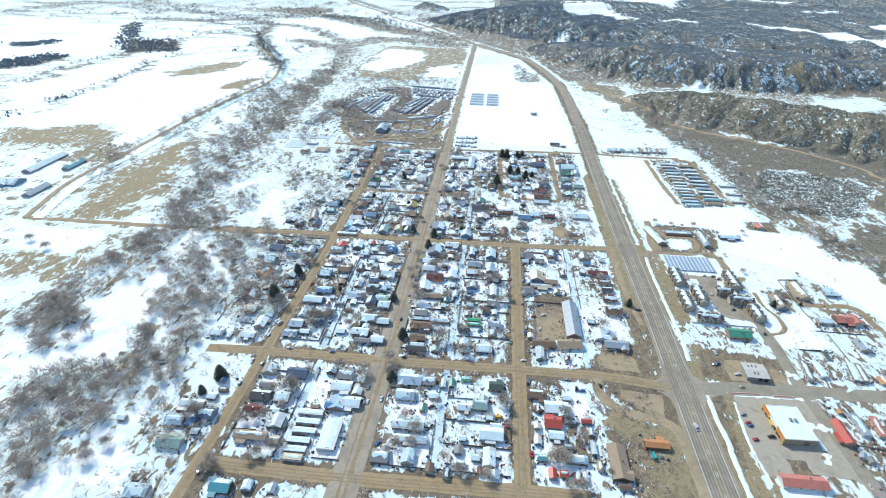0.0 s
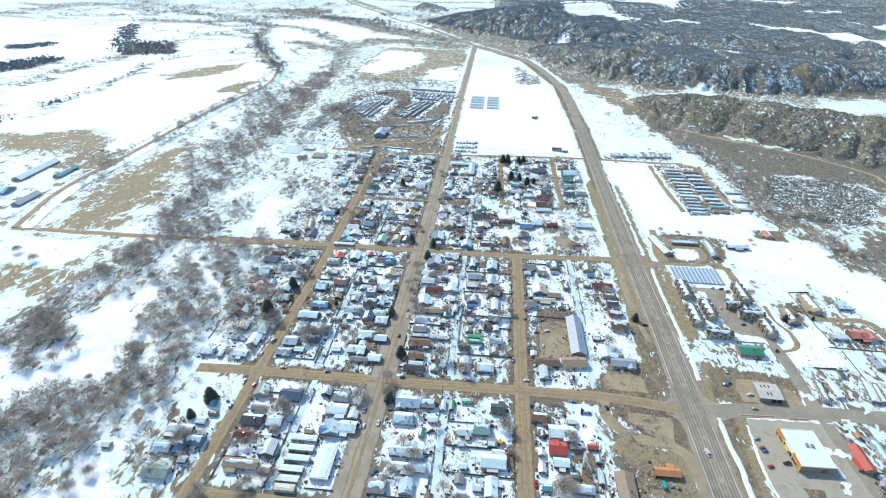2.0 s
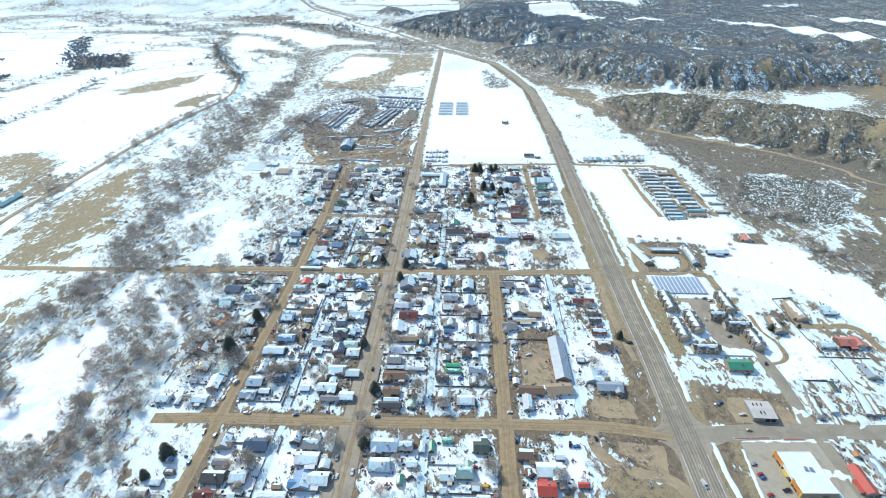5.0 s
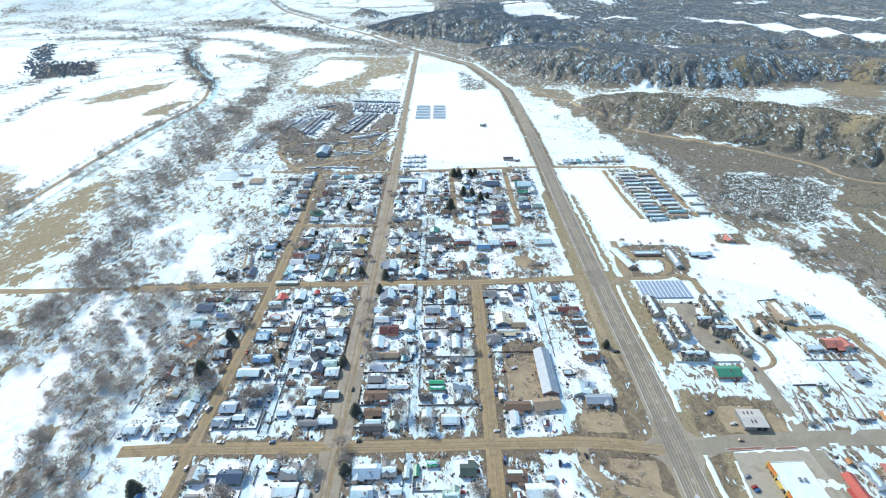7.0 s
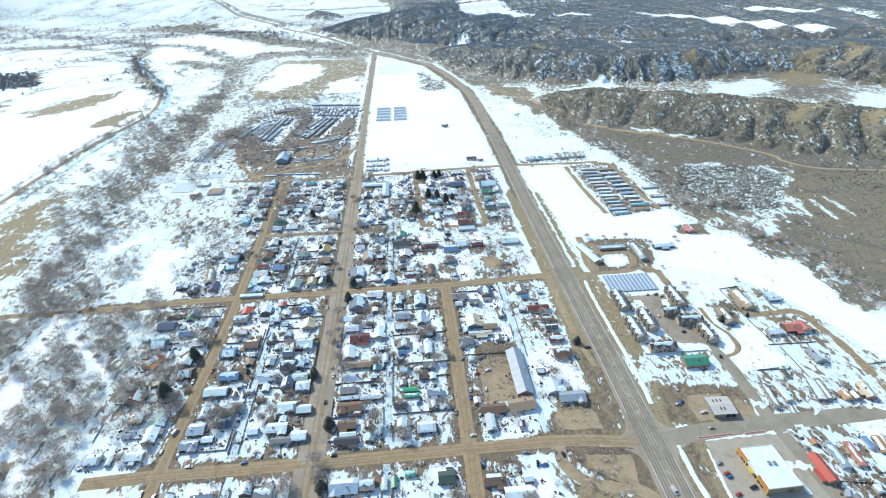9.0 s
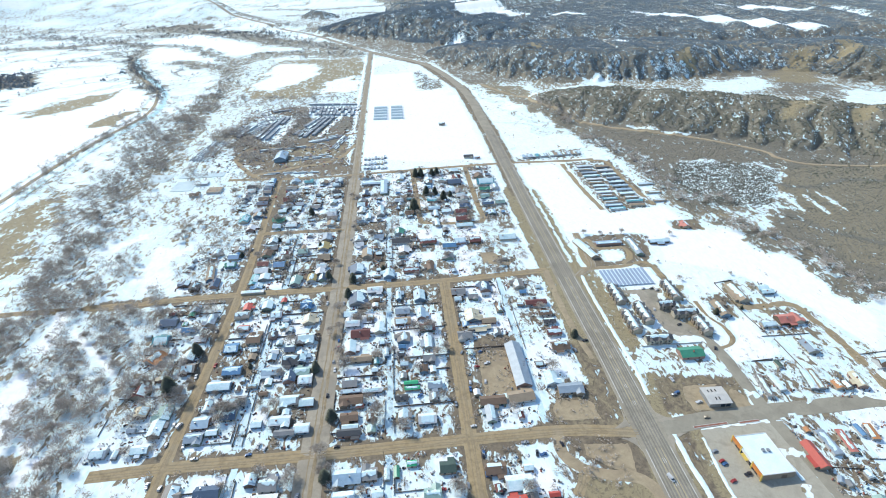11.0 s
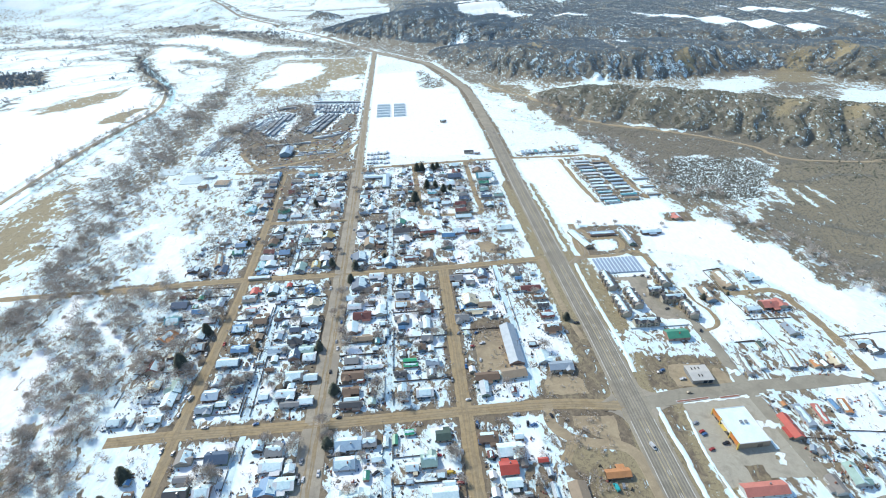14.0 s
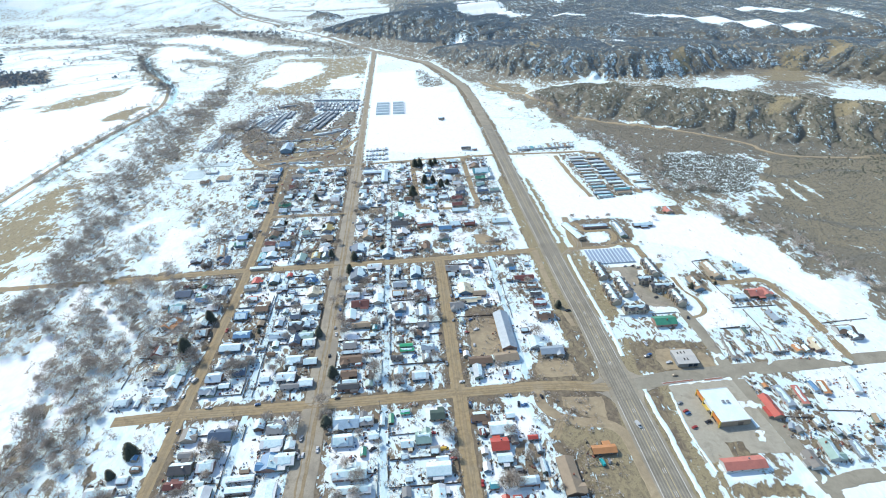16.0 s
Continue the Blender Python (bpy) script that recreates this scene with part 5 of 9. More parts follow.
house(247.5, 208.5, 2.8, 3.3, "cream", "F")
house(-44.9, 412.6, 12.0, 14.4, "navy", "P")
house(-33.9, 388.1, 5.3, 4.6, "tan", "H")
house(-40.4, 369.0, 13.2, 9.2, "maroon", "N")
house(-47.0, 354.5, 7.4, 12.1, "white", "F")
house(-26.9, 373.9, 6.4, 10.7, "tan", "F")
house(-24.6, 357.9, 5.0, 4.5, "steel", "F")
house(-21.7, 347.0, 2.9, 9.4, "ltblue", "F")
house(-38.9, 341.5, 13.9, 5.1, "tan", "N")
house(-45.2, 319.6, 8.9, 8.0, "grey", "P")
house(-43.2, 311.6, 13.6, 3.0, "steel", "F")
house(-30.7, 311.2, 12.2, 3.4, "white", "F")
house(-43.4, 304.1, 14.0, 7.3, "brown", "N")
house(-38.0, 299.0, 4.9, 3.1, "maroon", "H")
house(-43.8, 290.4, 10.1, 5.9, "brown", "N")
house(-42.9, 283.2, 9.4, 3.0, "white", "F")
house(-43.2, 278.4, 13.0, 4.6, "charcoal", "N")
house(-12.3, 414.1, 3.5, 11.4, "ltblue", "F")
house(4.1, 411.4, 8.4, 12.9, "ltblue", "P")
house(4.3, 387.9, 6.2, 11.5, "ltblue", "F")
house(7.6, 355.0, 5.0, 15.0, "steel", "F")
house(7.0, 337.6, 7.8, 6.7, "grey", "P")
house(8.9, 326.0, 3.8, 5.3, "white", "F")
house(2.7, 327.2, 5.3, 6.4, "brown", "N")
house(-6.1, 315.4, 8.8, 3.0, "bright", "N")
house(-5.5, 310.4, 9.4, 3.0, "bright", "H")
house(-12.3, 302.6, 7.7, 4.5, "charcoal", "N")
house(7.3, 301.5, 5.0, 6.4, "grey", "H")
house(-11.8, 288.3, 5.4, 8.4, "grey", "F")
house(2.5, 283.9, 10.1, 7.4, "white", "F")
house(46.2, 405.7, 7.4, 6.6, "grey", "P")
house(42.4, 380.0, 10.4, 12.6, "cream", "P")
house(53.5, 372.7, 10.1, 5.7, "tan", "N")
house(45.4, 365.7, 16.4, 4.1, "cream", "H")
house(63.9, 387.4, 4.5, 8.9, "brown", "H")
house(81.3, 390.4, 5.4, 4.1, "brown", "H")
house(93.3, 391.2, 15.7, 5.7, "maroon", "N")
house(96.7, 377.3, 9.5, 6.0, "brown", "H")
house(97.5, 367.0, 8.5, 5.0, "charcoal", "P")
house(97.4, 354.2, 9.8, 6.6, "maroon", "H")
house(79.4, 323.2, 5.3, 4.3, "grey", "P")
house(83.4, 308.3, 7.2, 11.0, "ltblue", "F")
house(92.7, 298.5, 15.3, 7.7, "steel", "N")
house(40.1, 283.4, 5.4, 11.8, "steel", "F")
house(-169.6, 415.1, 5.8, 7.8, "ltblue", "F")
house(-130.0, 412.7, 5.7, 8.3, "red", "N")
house(-127.0, 385.9, 7.8, 6.0, "salmon", "P")
house(-130.2, 363.7, 9.1, 9.1, "blue", "P")
house(-124.0, 339.9, 11.6, 7.6, "blue", "H")
house(-128.8, 326.0, 14.1, 7.5, "ltblue", "F")
house(-108.0, 324.3, 6.0, 3.7, "tan", "H")
house(-131.0, 308.7, 4.3, 9.7, "steel", "F")
house(-123.2, 287.8, 6.7, 4.2, "ltblue", "F")
house(-183.4, 378.7, 10.2, 10.1, "teal", "P")
house(-168.4, 340.0, 4.7, 9.4, "cream", "H")
house(-178.3, 326.4, 8.3, 9.9, "maroon", "P")
house(-170.7, 308.4, 7.8, 7.9, "cream", "P")
house(-194.6, 384.4, 4.5, 3.3, "grey", "H")
house(-167.5, 389.1, 9.7, 6.3, "blue", "P")
house(-81.7, 308.1, 11.3, 7.6, "grey", "F")
house(-84.5, 292.1, 11.5, 6.9, "white", "F")
house(-82.4, 298.7, 4.2, 4.4, "white", "F")
house(-80.8, 282.6, 11.2, 3.6, "grey", "N")
house(-98.2, 291.4, 6.1, 5.1, "ltblue", "F")
house(-84.8, 328.9, 7.6, 8.5, "navy", "P")
house(-128.1, 441.5, 7.1, 7.7, "blue", "P")
house(-181.9, 448.7, 7.1, 10.0, "charcoal", "P")
house(-131.1, 434.5, 18.1, 3.7, "white", "F", 0, "trailer")
house(-84.3, 409.6, 8.3, 8.1, "blue", "P")
house(-79.5, 390.6, 8.9, 10.3, "cream", "F")
house(-78.9, 368.3, 10.8, 9.2, "white", "F")
house(-79.8, 348.3, 6.4, 10.6, "ltblue", "F")
house(-74.3, 325.7, 8.3, 7.4, "white", "F")
house(-70.7, 305.6, 8.5, 6.5, "steel", "F")
house(-71.0, 284.9, 8.6, 6.5, "white", "F")
house(-105.6, 399.8, 8.1, 7.9, "steel", "F")
house(-92.7, 380.0, 5.2, 5.8, "grey", "P")
house(-103.8, 374.8, 6.0, 6.9, "charcoal", "H")
house(-89.0, 357.9, 6.6, 6.3, "navy", "P")
house(-99.8, 350.4, 5.6, 6.0, "ltblue", "F")
house(181.6, 321.0, 15.2, 9.6, "green", "N", tall=2.6, siding="pink")
house(-133.3, 452.3, 5.9, 15.0, "teal", "P")
house(-125.4, 455.8, 8.4, 8.5, "white", "F")
house(-168.2, 572.8, 7.9, 15.0, "teal", "P")
house(-80.3, 503.4, 9.2, 12.4, "gold", "P")
house(-84.8, 449.2, 7.2, 10.1, "gold", "H")
house(-75.6, 449.0, 6.3, 9.2, "navy", "P")
house(-47.3, 457.5, 11.3, 14.2, "navy", "P")
house(-39.3, 485.0, 8.8, 15.0, "tan", "P")
house(-20.0, 446.7, 9.2, 10.7, "ltblue", "F")
house(-47.6, 577.3, 5.5, 11.7, "white", "F")
house(-40.6, 560.6, 4.7, 11.1, "white", "F")
house(-28.4, 576.7, 5.5, 11.7, "white", "F")
house(-8.6, 504.7, 16.5, 9.0, "charcoal", "N")
house(16.8, 500.6, 15.4, 7.8, "maroon", "H")
house(-0.8, 450.8, 13.0, 5.4, "maroon", "H")
house(15.8, 455.9, 5.4, 14.0, "brown", "N")
house(55.1, 560.3, 11.1, 8.4, "maroon", "N")
house(55.8, 543.3, 15.3, 7.9, "maroon", "N")
house(54.9, 528.4, 16.1, 6.2, "teal", "F")
house(56.5, 640.3, 15.2, 12.6, "navy", "P")
house(48.8, 615.9, 12.2, 10.0, "white", "F")
house(-5.9, 661.9, 7.6, 13.4, "ltblue", "F")
house(91.8, 634.0, 19.0, 15.0, "teal", "P")
house(91.5, 498.5, 15.2, 10.0, "ltblue", "F")
house(60.9, 497.2, 10.0, 8.9, "maroon", "H")
house(46.7, 497.6, 10.0, 8.8, "ltblue", "F")
house(28.3, 537.8, 4.0, 15.0, "grey", "F")
house(28.8, 558.4, 4.2, 15.0, "steel", "F")
house(-221.9, 657.4, 15.8, 15.0, "tan", "N", 0, "flat")
house(-243.1, 681.8, 13.6, 9.0, "white", "F", 0, "flat")
house(-241.1, 646.0, 10.3, 8.0, "brown", "N")
house(-165.5, 451.3, 6.4, 11.6, "navy", "N")
house(-180.0, 445.3, 6.3, 6.6, "charcoal", "N")
house(-190.7, 453.8, 6.4, 6.8, "navy", "P")
house(-160.5, 494.7, 9.0, 8.0, "blue", "P")
house(181.0, 474.9, 23.5, 5.3, "ltblue", "F", 0, "flat")
house(227.5, 471.6, 18.3, 5.4, "ltblue", "F")
house(265.3, 499.0, 6.7, 9.8, "salmon", "P")
house(273.8, 388.0, 7.9, 5.6, "ltblue", "F")
house(274.2, 382.3, 9.5, 4.7, "teal", "F")
house(265.6, 347.9, 11.0, 9.5, "salmon", "N", tall=2.2)
house(273.9, 347.7, 7.9, 9.0, "salmon", "N")
house(250.8, 344.0, 10.1, 5.9, "steel", "F")
house(262.7, 317.7, 7.4, 11.3, "steel", "P")
house(232.7, 304.7, 3.0, 5.7, "dkgreen", "N")
house(-162.0, 757.0, 15.0, 27.0, "ltblue", "N", tall=4.2, siding="blue")
house(-530.2, 505.8, 20.2, 18.3, "ltblue", "F")
house(-103.0, 419.0, 4.1, 5.4, "red", "N")
house(-86.3, 346.5, 10.6, 10.5, "charcoal", "H")
house(-84.4, 410.5, 7.2, 10.1, "blue", "P")
house(-80.8, 368.2, 10.2, 10.0, "grey", "P")
house(-182.7, 279.6, 8.4, 7.2, "steel", "F")
house(-160.2, 279.5, 9.1, 5.8, "ltblue", "F")
house(-173.4, 278.0, 2.8, 5.9, "white", "F")
house(256.6, 282.6, 5.2, 6.5, "orange", "H")
house(262.3, 282.0, 4.5, 6.4, "charcoal", "P")
house(300.6, 297.6, 12.1, 8.8, "brown", "H")
house(303.1, 290.9, 6.7, 7.2, "charcoal", "P")
house(214.7, 251.9, 2.8, 3.1, "orange", "N")
house(212.9, 217.1, 3.6, 3.7, "grey", "N")
house(226.7, 221.0, 3.1, 4.4, "steel", "F")
house(233.3, 213.9, 3.0, 4.3, "steel", "F")
house(169.5, 198.4, 22.1, 7.4, "salmon", "N")
house(-80.0, 201.0, 20.5, 9.5, "white", "F", 90, "flat")
house(76.9, 200.4, 22.2, 9.0, "tan", "N", 90)
house(65.0, 324.1, 40.8, 10.0, "steel", "N", 90)
house(43.1, 293.8, 15.2, 7.0, "brown", "N")
house(60.8, 295.3, 15.6, 9.0, "tan", "N", 5.9)
house(-180.7, 359.4, 11.6, 10.0, "orange", "H", 62.3)
house(-35.9, 650.3, 30.7, 7.5, "ltblue", "F", 0, "flat")
house(-25.4, 636.9, 40.6, 8.0, "ltblue", "F", 90, "flat")
house(-173.7, 467.9, 23.1, 6.0, "tan", "H", -78.5)
house(157.0, 466.6, 32.6, 7.0, "brown", "F", -76.5)
house(201.4, 464.4, 27.4, 6.0, "steel", "H", 90)
house(250.8, 384.0, 22.7, 8.0, "tan", "H", 90)
house(227.0, 365.5, 17.4, 7.4, "tan", "H", 90)
house(211.8, 287.1, 19.1, 4.2, "umber", "H", 82.5, "trailer")
house(220.9, 288.9, 14.2, 4.2, "white", "F", 90, "trailer")
house(242.4, 289.1, 17.3, 4.2, "white", "F", 77.7, "trailer")
house(246.6, 288.9, 17.1, 4.2, "tan", "H", 80.6, "trailer")
house(271.2, 284.6, 12.1, 6.0, "cream", "H", 80.5)
house(243.4, 248.2, 7.7, 3.0, "blue", "N", 90)
house(248.8, 246.4, 11.2, 4.2, "orange", "P", 78.7, "trailer")
house(269.0, 247.7, 15.6, 4.2, "white", "F", 74, "trailer")
house(279.9, 267.1, 5.4, 4.0, "steel", "F", -54.8)
house(206.4, 197.1, 10.1, 6.0, "umber", "N", 90)
house(220.1, 201.9, 12.6, 6.5, "sage", "P", 82.3)
house(235.3, 201.1, 11.3, 4.2, "steel", "H", 83.9, "trailer")
house(250.3, 204.4, 4.1, 6.0, "steel", "P", -27.8)
house(261.4, 219.8, 4.0, 7.0, "tan", "P", -18.9)
house(207.6, 235.1, 16.6, 6.0, "red", "N", 90)
house(220.6, 242.3, 16.3, 5.0, "steel", "H", 90, "trailer")
house(230.4, 242.0, 15.3, 4.2, "salmon", "H", 82.5, "trailer")
house(-536.4, 564.8, 62.0, 12.0, "white", "F", 90, siding="grey")
house(-498.7, 563.3, 31.1, 9.0, "teal", "H", 90, siding="grey")
house(-486.0, 488.0, 30.7, 10.0, "steel", "F", 90, siding="grey")
house(210.3, 219.7, 3.0, 4.0, "steel", "N", -30)
house(-130.0, 467.1, 10.9, 8.7, "white", "P")
house(-131.1, 478.7, 9.4, 6.6, "maroon", "N")
house(-131.0, 496.4, 8.1, 10.0, "brown", "N")
house(-129.0, 507.9, 11.1, 8.8, "grey", "H")
house(-129.7, 520.0, 8.3, 10.6, "charcoal", "F")
house(-114.5, 455.7, 4.8, 4.0, "blue", "P")
house(-117.2, 466.5, 4.5, 3.1, "tan", "H")
house(-116.5, 475.4, 9.4, 8.9, "blue", "N")
house(-116.0, 486.2, 4.6, 5.8, "umber", "H")
house(-114.1, 495.8, 3.8, 5.4, "maroon", "P")
house(-115.2, 505.3, 4.7, 4.1, "white", "F")
house(-115.6, 515.9, 4.6, 3.9, "grey", "H")
house(-98.0, 446.6, 8.2, 12.4, "sage", "P")
house(-96.2, 456.1, 3.2, 4.8, "umber", "N")
house(-96.2, 484.1, 5.0, 3.1, "steel", "P")
house(-98.3, 496.6, 8.4, 8.0, "sage", "N")
house(-99.4, 504.6, 4.0, 5.8, "tan", "N")
house(-96.1, 527.9, 4.9, 5.2, "umber", "F")
house(-79.0, 458.1, 7.7, 8.2, "white", "N")
house(-78.8, 468.0, 8.5, 6.8, "white", "H")
house(-78.0, 483.9, 10.2, 7.9, "tan", "N")
house(-79.2, 521.3, 7.9, 11.6, "steel", "N")
house(-131.7, 551.5, 8.2, 8.1, "ltblue", "P")
house(-132.5, 567.0, 12.4, 7.9, "green", "N")
house(-132.3, 587.4, 8.4, 6.7, "grey", "F")
house(-129.8, 599.3, 11.8, 8.9, "steel", "P")
house(-131.4, 617.8, 9.1, 8.0, "maroon", "P")
house(-129.6, 630.1, 9.7, 7.1, "ltblue", "N")
house(-132.4, 649.8, 11.9, 6.8, "umber", "P")
house(-131.1, 671.0, 7.9, 8.9, "ltblue", "N")
house(-117.7, 552.2, 10.9, 6.6, "white", "P")
house(-117.5, 582.5, 5.2, 5.3, "green", "F")
house(-117.7, 593.0, 9.4, 7.6, "charcoal", "F")
house(-116.1, 602.9, 8.0, 7.3, "steel", "N")
house(-117.5, 614.7, 3.7, 5.0, "sage", "F")
house(-114.2, 635.9, 4.7, 5.0, "grey", "P")
house(-115.1, 646.6, 4.2, 4.1, "steel", "F")
house(-114.3, 666.0, 10.0, 6.8, "teal", "N")
house(-97.1, 553.4, 3.4, 3.2, "steel", "P")
house(-98.0, 561.4, 5.2, 3.1, "blue", "P")
house(-97.7, 593.7, 8.7, 8.0, "grey", "F")
house(-97.6, 604.7, 9.0, 9.8, "umber", "P")
house(-96.8, 615.3, 5.0, 3.1, "maroon", "P")
house(-98.8, 625.7, 5.4, 5.1, "navy", "F")
house(-97.9, 653.0, 4.2, 3.6, "blue", "P")
house(-96.3, 661.4, 7.7, 8.7, "tan", "P")
house(-78.2, 550.7, 7.3, 9.5, "tan", "F")
house(-77.6, 563.0, 9.5, 8.5, "umber", "N")
house(-79.4, 572.6, 9.8, 8.6, "white", "P")
house(-79.2, 581.4, 8.1, 7.6, "white", "P")
house(-80.3, 602.5, 7.0, 10.1, "grey", "F")
house(-77.4, 620.7, 9.1, 6.6, "umber", "F")
house(-78.6, 630.2, 9.5, 6.8, "charcoal", "P")
house(-80.6, 651.6, 9.4, 6.6, "grey", "F")
house(-79.0, 661.8, 7.7, 10.3, "navy", "P")
house(-46.2, 445.4, 8.2, 7.3, "charcoal", "P")
house(-47.4, 502.6, 8.4, 7.1, "white", "N")
house(-49.2, 512.4, 9.0, 10.9, "grey", "H")
house(-29.8, 445.1, 5.4, 3.7, "tan", "H")
house(-28.7, 455.7, 3.4, 3.2, "white", "F")
house(-29.4, 475.0, 5.1, 4.8, "brown", "N")
house(-28.7, 484.0, 5.1, 4.8, "steel", "F")
house(-31.7, 495.1, 3.9, 4.5, "brown", "N")
house(-31.8, 505.7, 3.6, 5.5, "ltblue", "F")
house(-29.1, 515.5, 8.9, 7.0, "steel", "N")
house(-28.1, 525.2, 4.0, 5.7, "steel", "F")
house(-8.9, 463.0, 4.9, 5.2, "charcoal", "N")
house(-8.5, 475.1, 5.0, 3.9, "teal", "H")
house(-6.2, 485.8, 9.0, 10.1, "white", "N")
house(-6.4, 515.4, 3.6, 3.8, "tan", "F")
house(-9.9, 523.0, 8.3, 10.2, "green", "P")
house(4.6, 457.9, 3.0, 4.9, "ltblue", "N")
house(4.3, 465.2, 3.2, 3.4, "brown", "N")
house(4.3, 496.5, 4.0, 5.6, "tan", "H")
house(3.8, 504.5, 4.2, 3.8, "grey", "N")
house(3.6, 513.4, 5.2, 5.9, "brown", "P")
house(-47.8, 551.8, 8.2, 7.3, "ltblue", "H")
house(-48.4, 591.1, 11.2, 8.2, "maroon", "F")
house(-49.4, 601.5, 8.1, 9.4, "grey", "P")
house(-46.2, 621.2, 6.7, 12.1, "navy", "P")
house(-48.4, 671.3, 6.9, 10.6, "brown", "H")
house(-30.0, 554.8, 4.5, 4.0, "brown", "H")
house(-28.1, 565.7, 8.2, 9.5, "grey", "F")
house(-28.0, 585.2, 4.6, 4.6, "ltblue", "N")
house(-31.2, 595.7, 3.6, 4.1, "blue", "P")
house(-29.8, 603.8, 4.8, 4.2, "brown", "H")
house(-31.6, 676.1, 4.6, 4.3, "white", "F")
house(-6.7, 563.8, 4.1, 5.7, "ltblue", "P")
house(-9.9, 577.6, 3.2, 4.9, "blue", "P")
house(-7.8, 586.2, 4.2, 5.6, "ltblue", "P")
house(-8.6, 596.6, 8.6, 7.8, "steel", "P")
house(-9.6, 617.5, 5.1, 3.6, "blue", "N")
house(-8.1, 648.9, 3.4, 3.5, "green", "H")
house(1.9, 555.9, 5.2, 5.1, "navy", "H")
house(1.6, 564.3, 8.5, 7.5, "brown", "P")
house(3.0, 576.9, 5.2, 4.3, "teal", "P")
house(2.3, 599.5, 4.7, 3.9, "teal", "H")
house(2.5, 611.0, 4.9, 4.3, "charcoal", "P")
house(3.9, 621.5, 4.4, 4.0, "maroon", "N")
house(2.9, 630.5, 3.3, 3.2, "blue", "P")
house(2.3, 639.2, 4.0, 4.7, "navy", "H")
house(2.5, 649.9, 3.5, 3.3, "brown", "P")
house(2.4, 671.3, 3.6, 4.0, "grey", "F")
house(27.7, 571.9, 11.9, 8.4, "ltblue", "H")
house(27.6, 592.3, 11.3, 7.0, "teal", "H")
house(27.5, 613.5, 6.9, 10.7, "grey", "F")
house(25.7, 628.2, 8.0, 7.2, "blue", "H")
house(27.1, 642.6, 7.0, 8.2, "brown", "P")
house(26.6, 651.0, 7.0, 8.0, "steel", "F")
house(26.4, 660.9, 6.6, 9.3, "steel", "H")
house(27.3, 673.1, 8.7, 9.7, "white", "P")
house(40.5, 563.5, 10.6, 8.1, "grey", "P")
house(41.7, 578.7, 3.6, 5.8, "navy", "F")
house(41.2, 589.4, 3.0, 4.0, "navy", "H")
house(42.7, 608.6, 4.6, 3.3, "grey", "N")
house(41.7, 632.7, 4.7, 5.8, "steel", "N")
house(43.1, 642.8, 9.5, 7.7, "umber", "H")
house(42.9, 650.8, 4.1, 5.3, "green", "P")
house(42.6, 664.2, 4.0, 4.0, "ltblue", "H")
house(41.5, 673.8, 3.9, 5.5, "maroon", "H")
house(60.2, 573.7, 9.8, 7.7, "navy", "N")
house(60.7, 583.0, 8.7, 6.6, "grey", "P")
house(61.7, 591.6, 6.8, 8.5, "grey", "N")
house(59.3, 601.2, 9.0, 8.6, "white", "H")
house(58.5, 610.9, 7.9, 9.5, "umber", "N")
house(59.7, 653.1, 7.9, 12.1, "maroon", "H")
house(59.0, 675.7, 11.2, 8.5, "tan", "F")
house(86.3, 553.6, 7.3, 8.8, "ltblue", "H")
house(85.8, 575.4, 11.8, 7.2, "navy", "H")
house(85.7, 595.7, 9.1, 7.8, "sage", "H")
house(88.2, 614.5, 11.4, 7.6, "green", "N")
house(87.3, 653.4, 8.9, 10.4, "brown", "N")
house(86.2, 665.2, 10.1, 8.0, "white", "P")
house(88.6, 676.4, 8.5, 9.5, "charcoal", "H")
house(98.2, 552.9, 3.5, 4.2, "blue", "N")
house(99.1, 576.5, 10.0, 6.6, "sage", "N")
house(100.4, 618.3, 7.5, 11.5, "steel", "H")
house(100.2, 647.1, 4.2, 3.1, "charcoal", "P")
house(98.4, 657.1, 5.1, 4.6, "steel", "F")
house(97.6, 666.8, 3.0, 3.1, "brown", "P")
house(99.7, 677.7, 3.0, 4.6, "steel", "H")
house(35.7, 446.1, 3.9, 4.4, "ltblue", "N")
house(33.7, 470.2, 7.3, 9.2, "grey", "N")
house(35.8, 489.9, 12.0, 8.4, "blue", "P")
house(33.0, 511.8, 3.6, 5.6, "navy", "H")
house(35.3, 521.4, 5.4, 5.7, "grey", "N")
house(-132.2, 284.7, 9.8, 7.0, "steel", "H")
house(-131.5, 295.9, 9.4, 8.8, "ltblue", "P")
house(-131.6, 402.6, 10.4, 8.6, "umber", "H")
house(-116.4, 300.3, 8.3, 7.7, "navy", "H")
house(-113.5, 311.4, 9.0, 7.3, "grey", "F")
house(-116.5, 322.4, 3.3, 3.5, "brown", "P")
house(-115.2, 330.4, 3.2, 3.7, "steel", "P")
house(-113.8, 352.6, 5.0, 5.7, "tan", "N")
house(-113.3, 359.9, 4.9, 3.3, "grey", "P")
house(-116.7, 372.0, 9.5, 8.8, "brown", "F")
house(-113.6, 379.4, 3.4, 3.4, "tan", "N")
house(-114.8, 400.5, 3.6, 3.5, "white", "H")
house(-114.7, 412.9, 7.5, 9.7, "blue", "F")
house(-99.3, 316.4, 5.3, 3.0, "brown", "N")
house(-97.9, 326.5, 4.4, 6.0, "charcoal", "F")
house(-97.6, 336.1, 12.0, 6.7, "ltblue", "H")
house(-98.8, 356.4, 4.8, 4.8, "white", "P")
house(-97.5, 365.8, 4.2, 4.6, "ltblue", "F")
house(-96.8, 384.9, 4.6, 5.8, "teal", "F")
house(-97.0, 393.0, 4.5, 4.5, "white", "H")
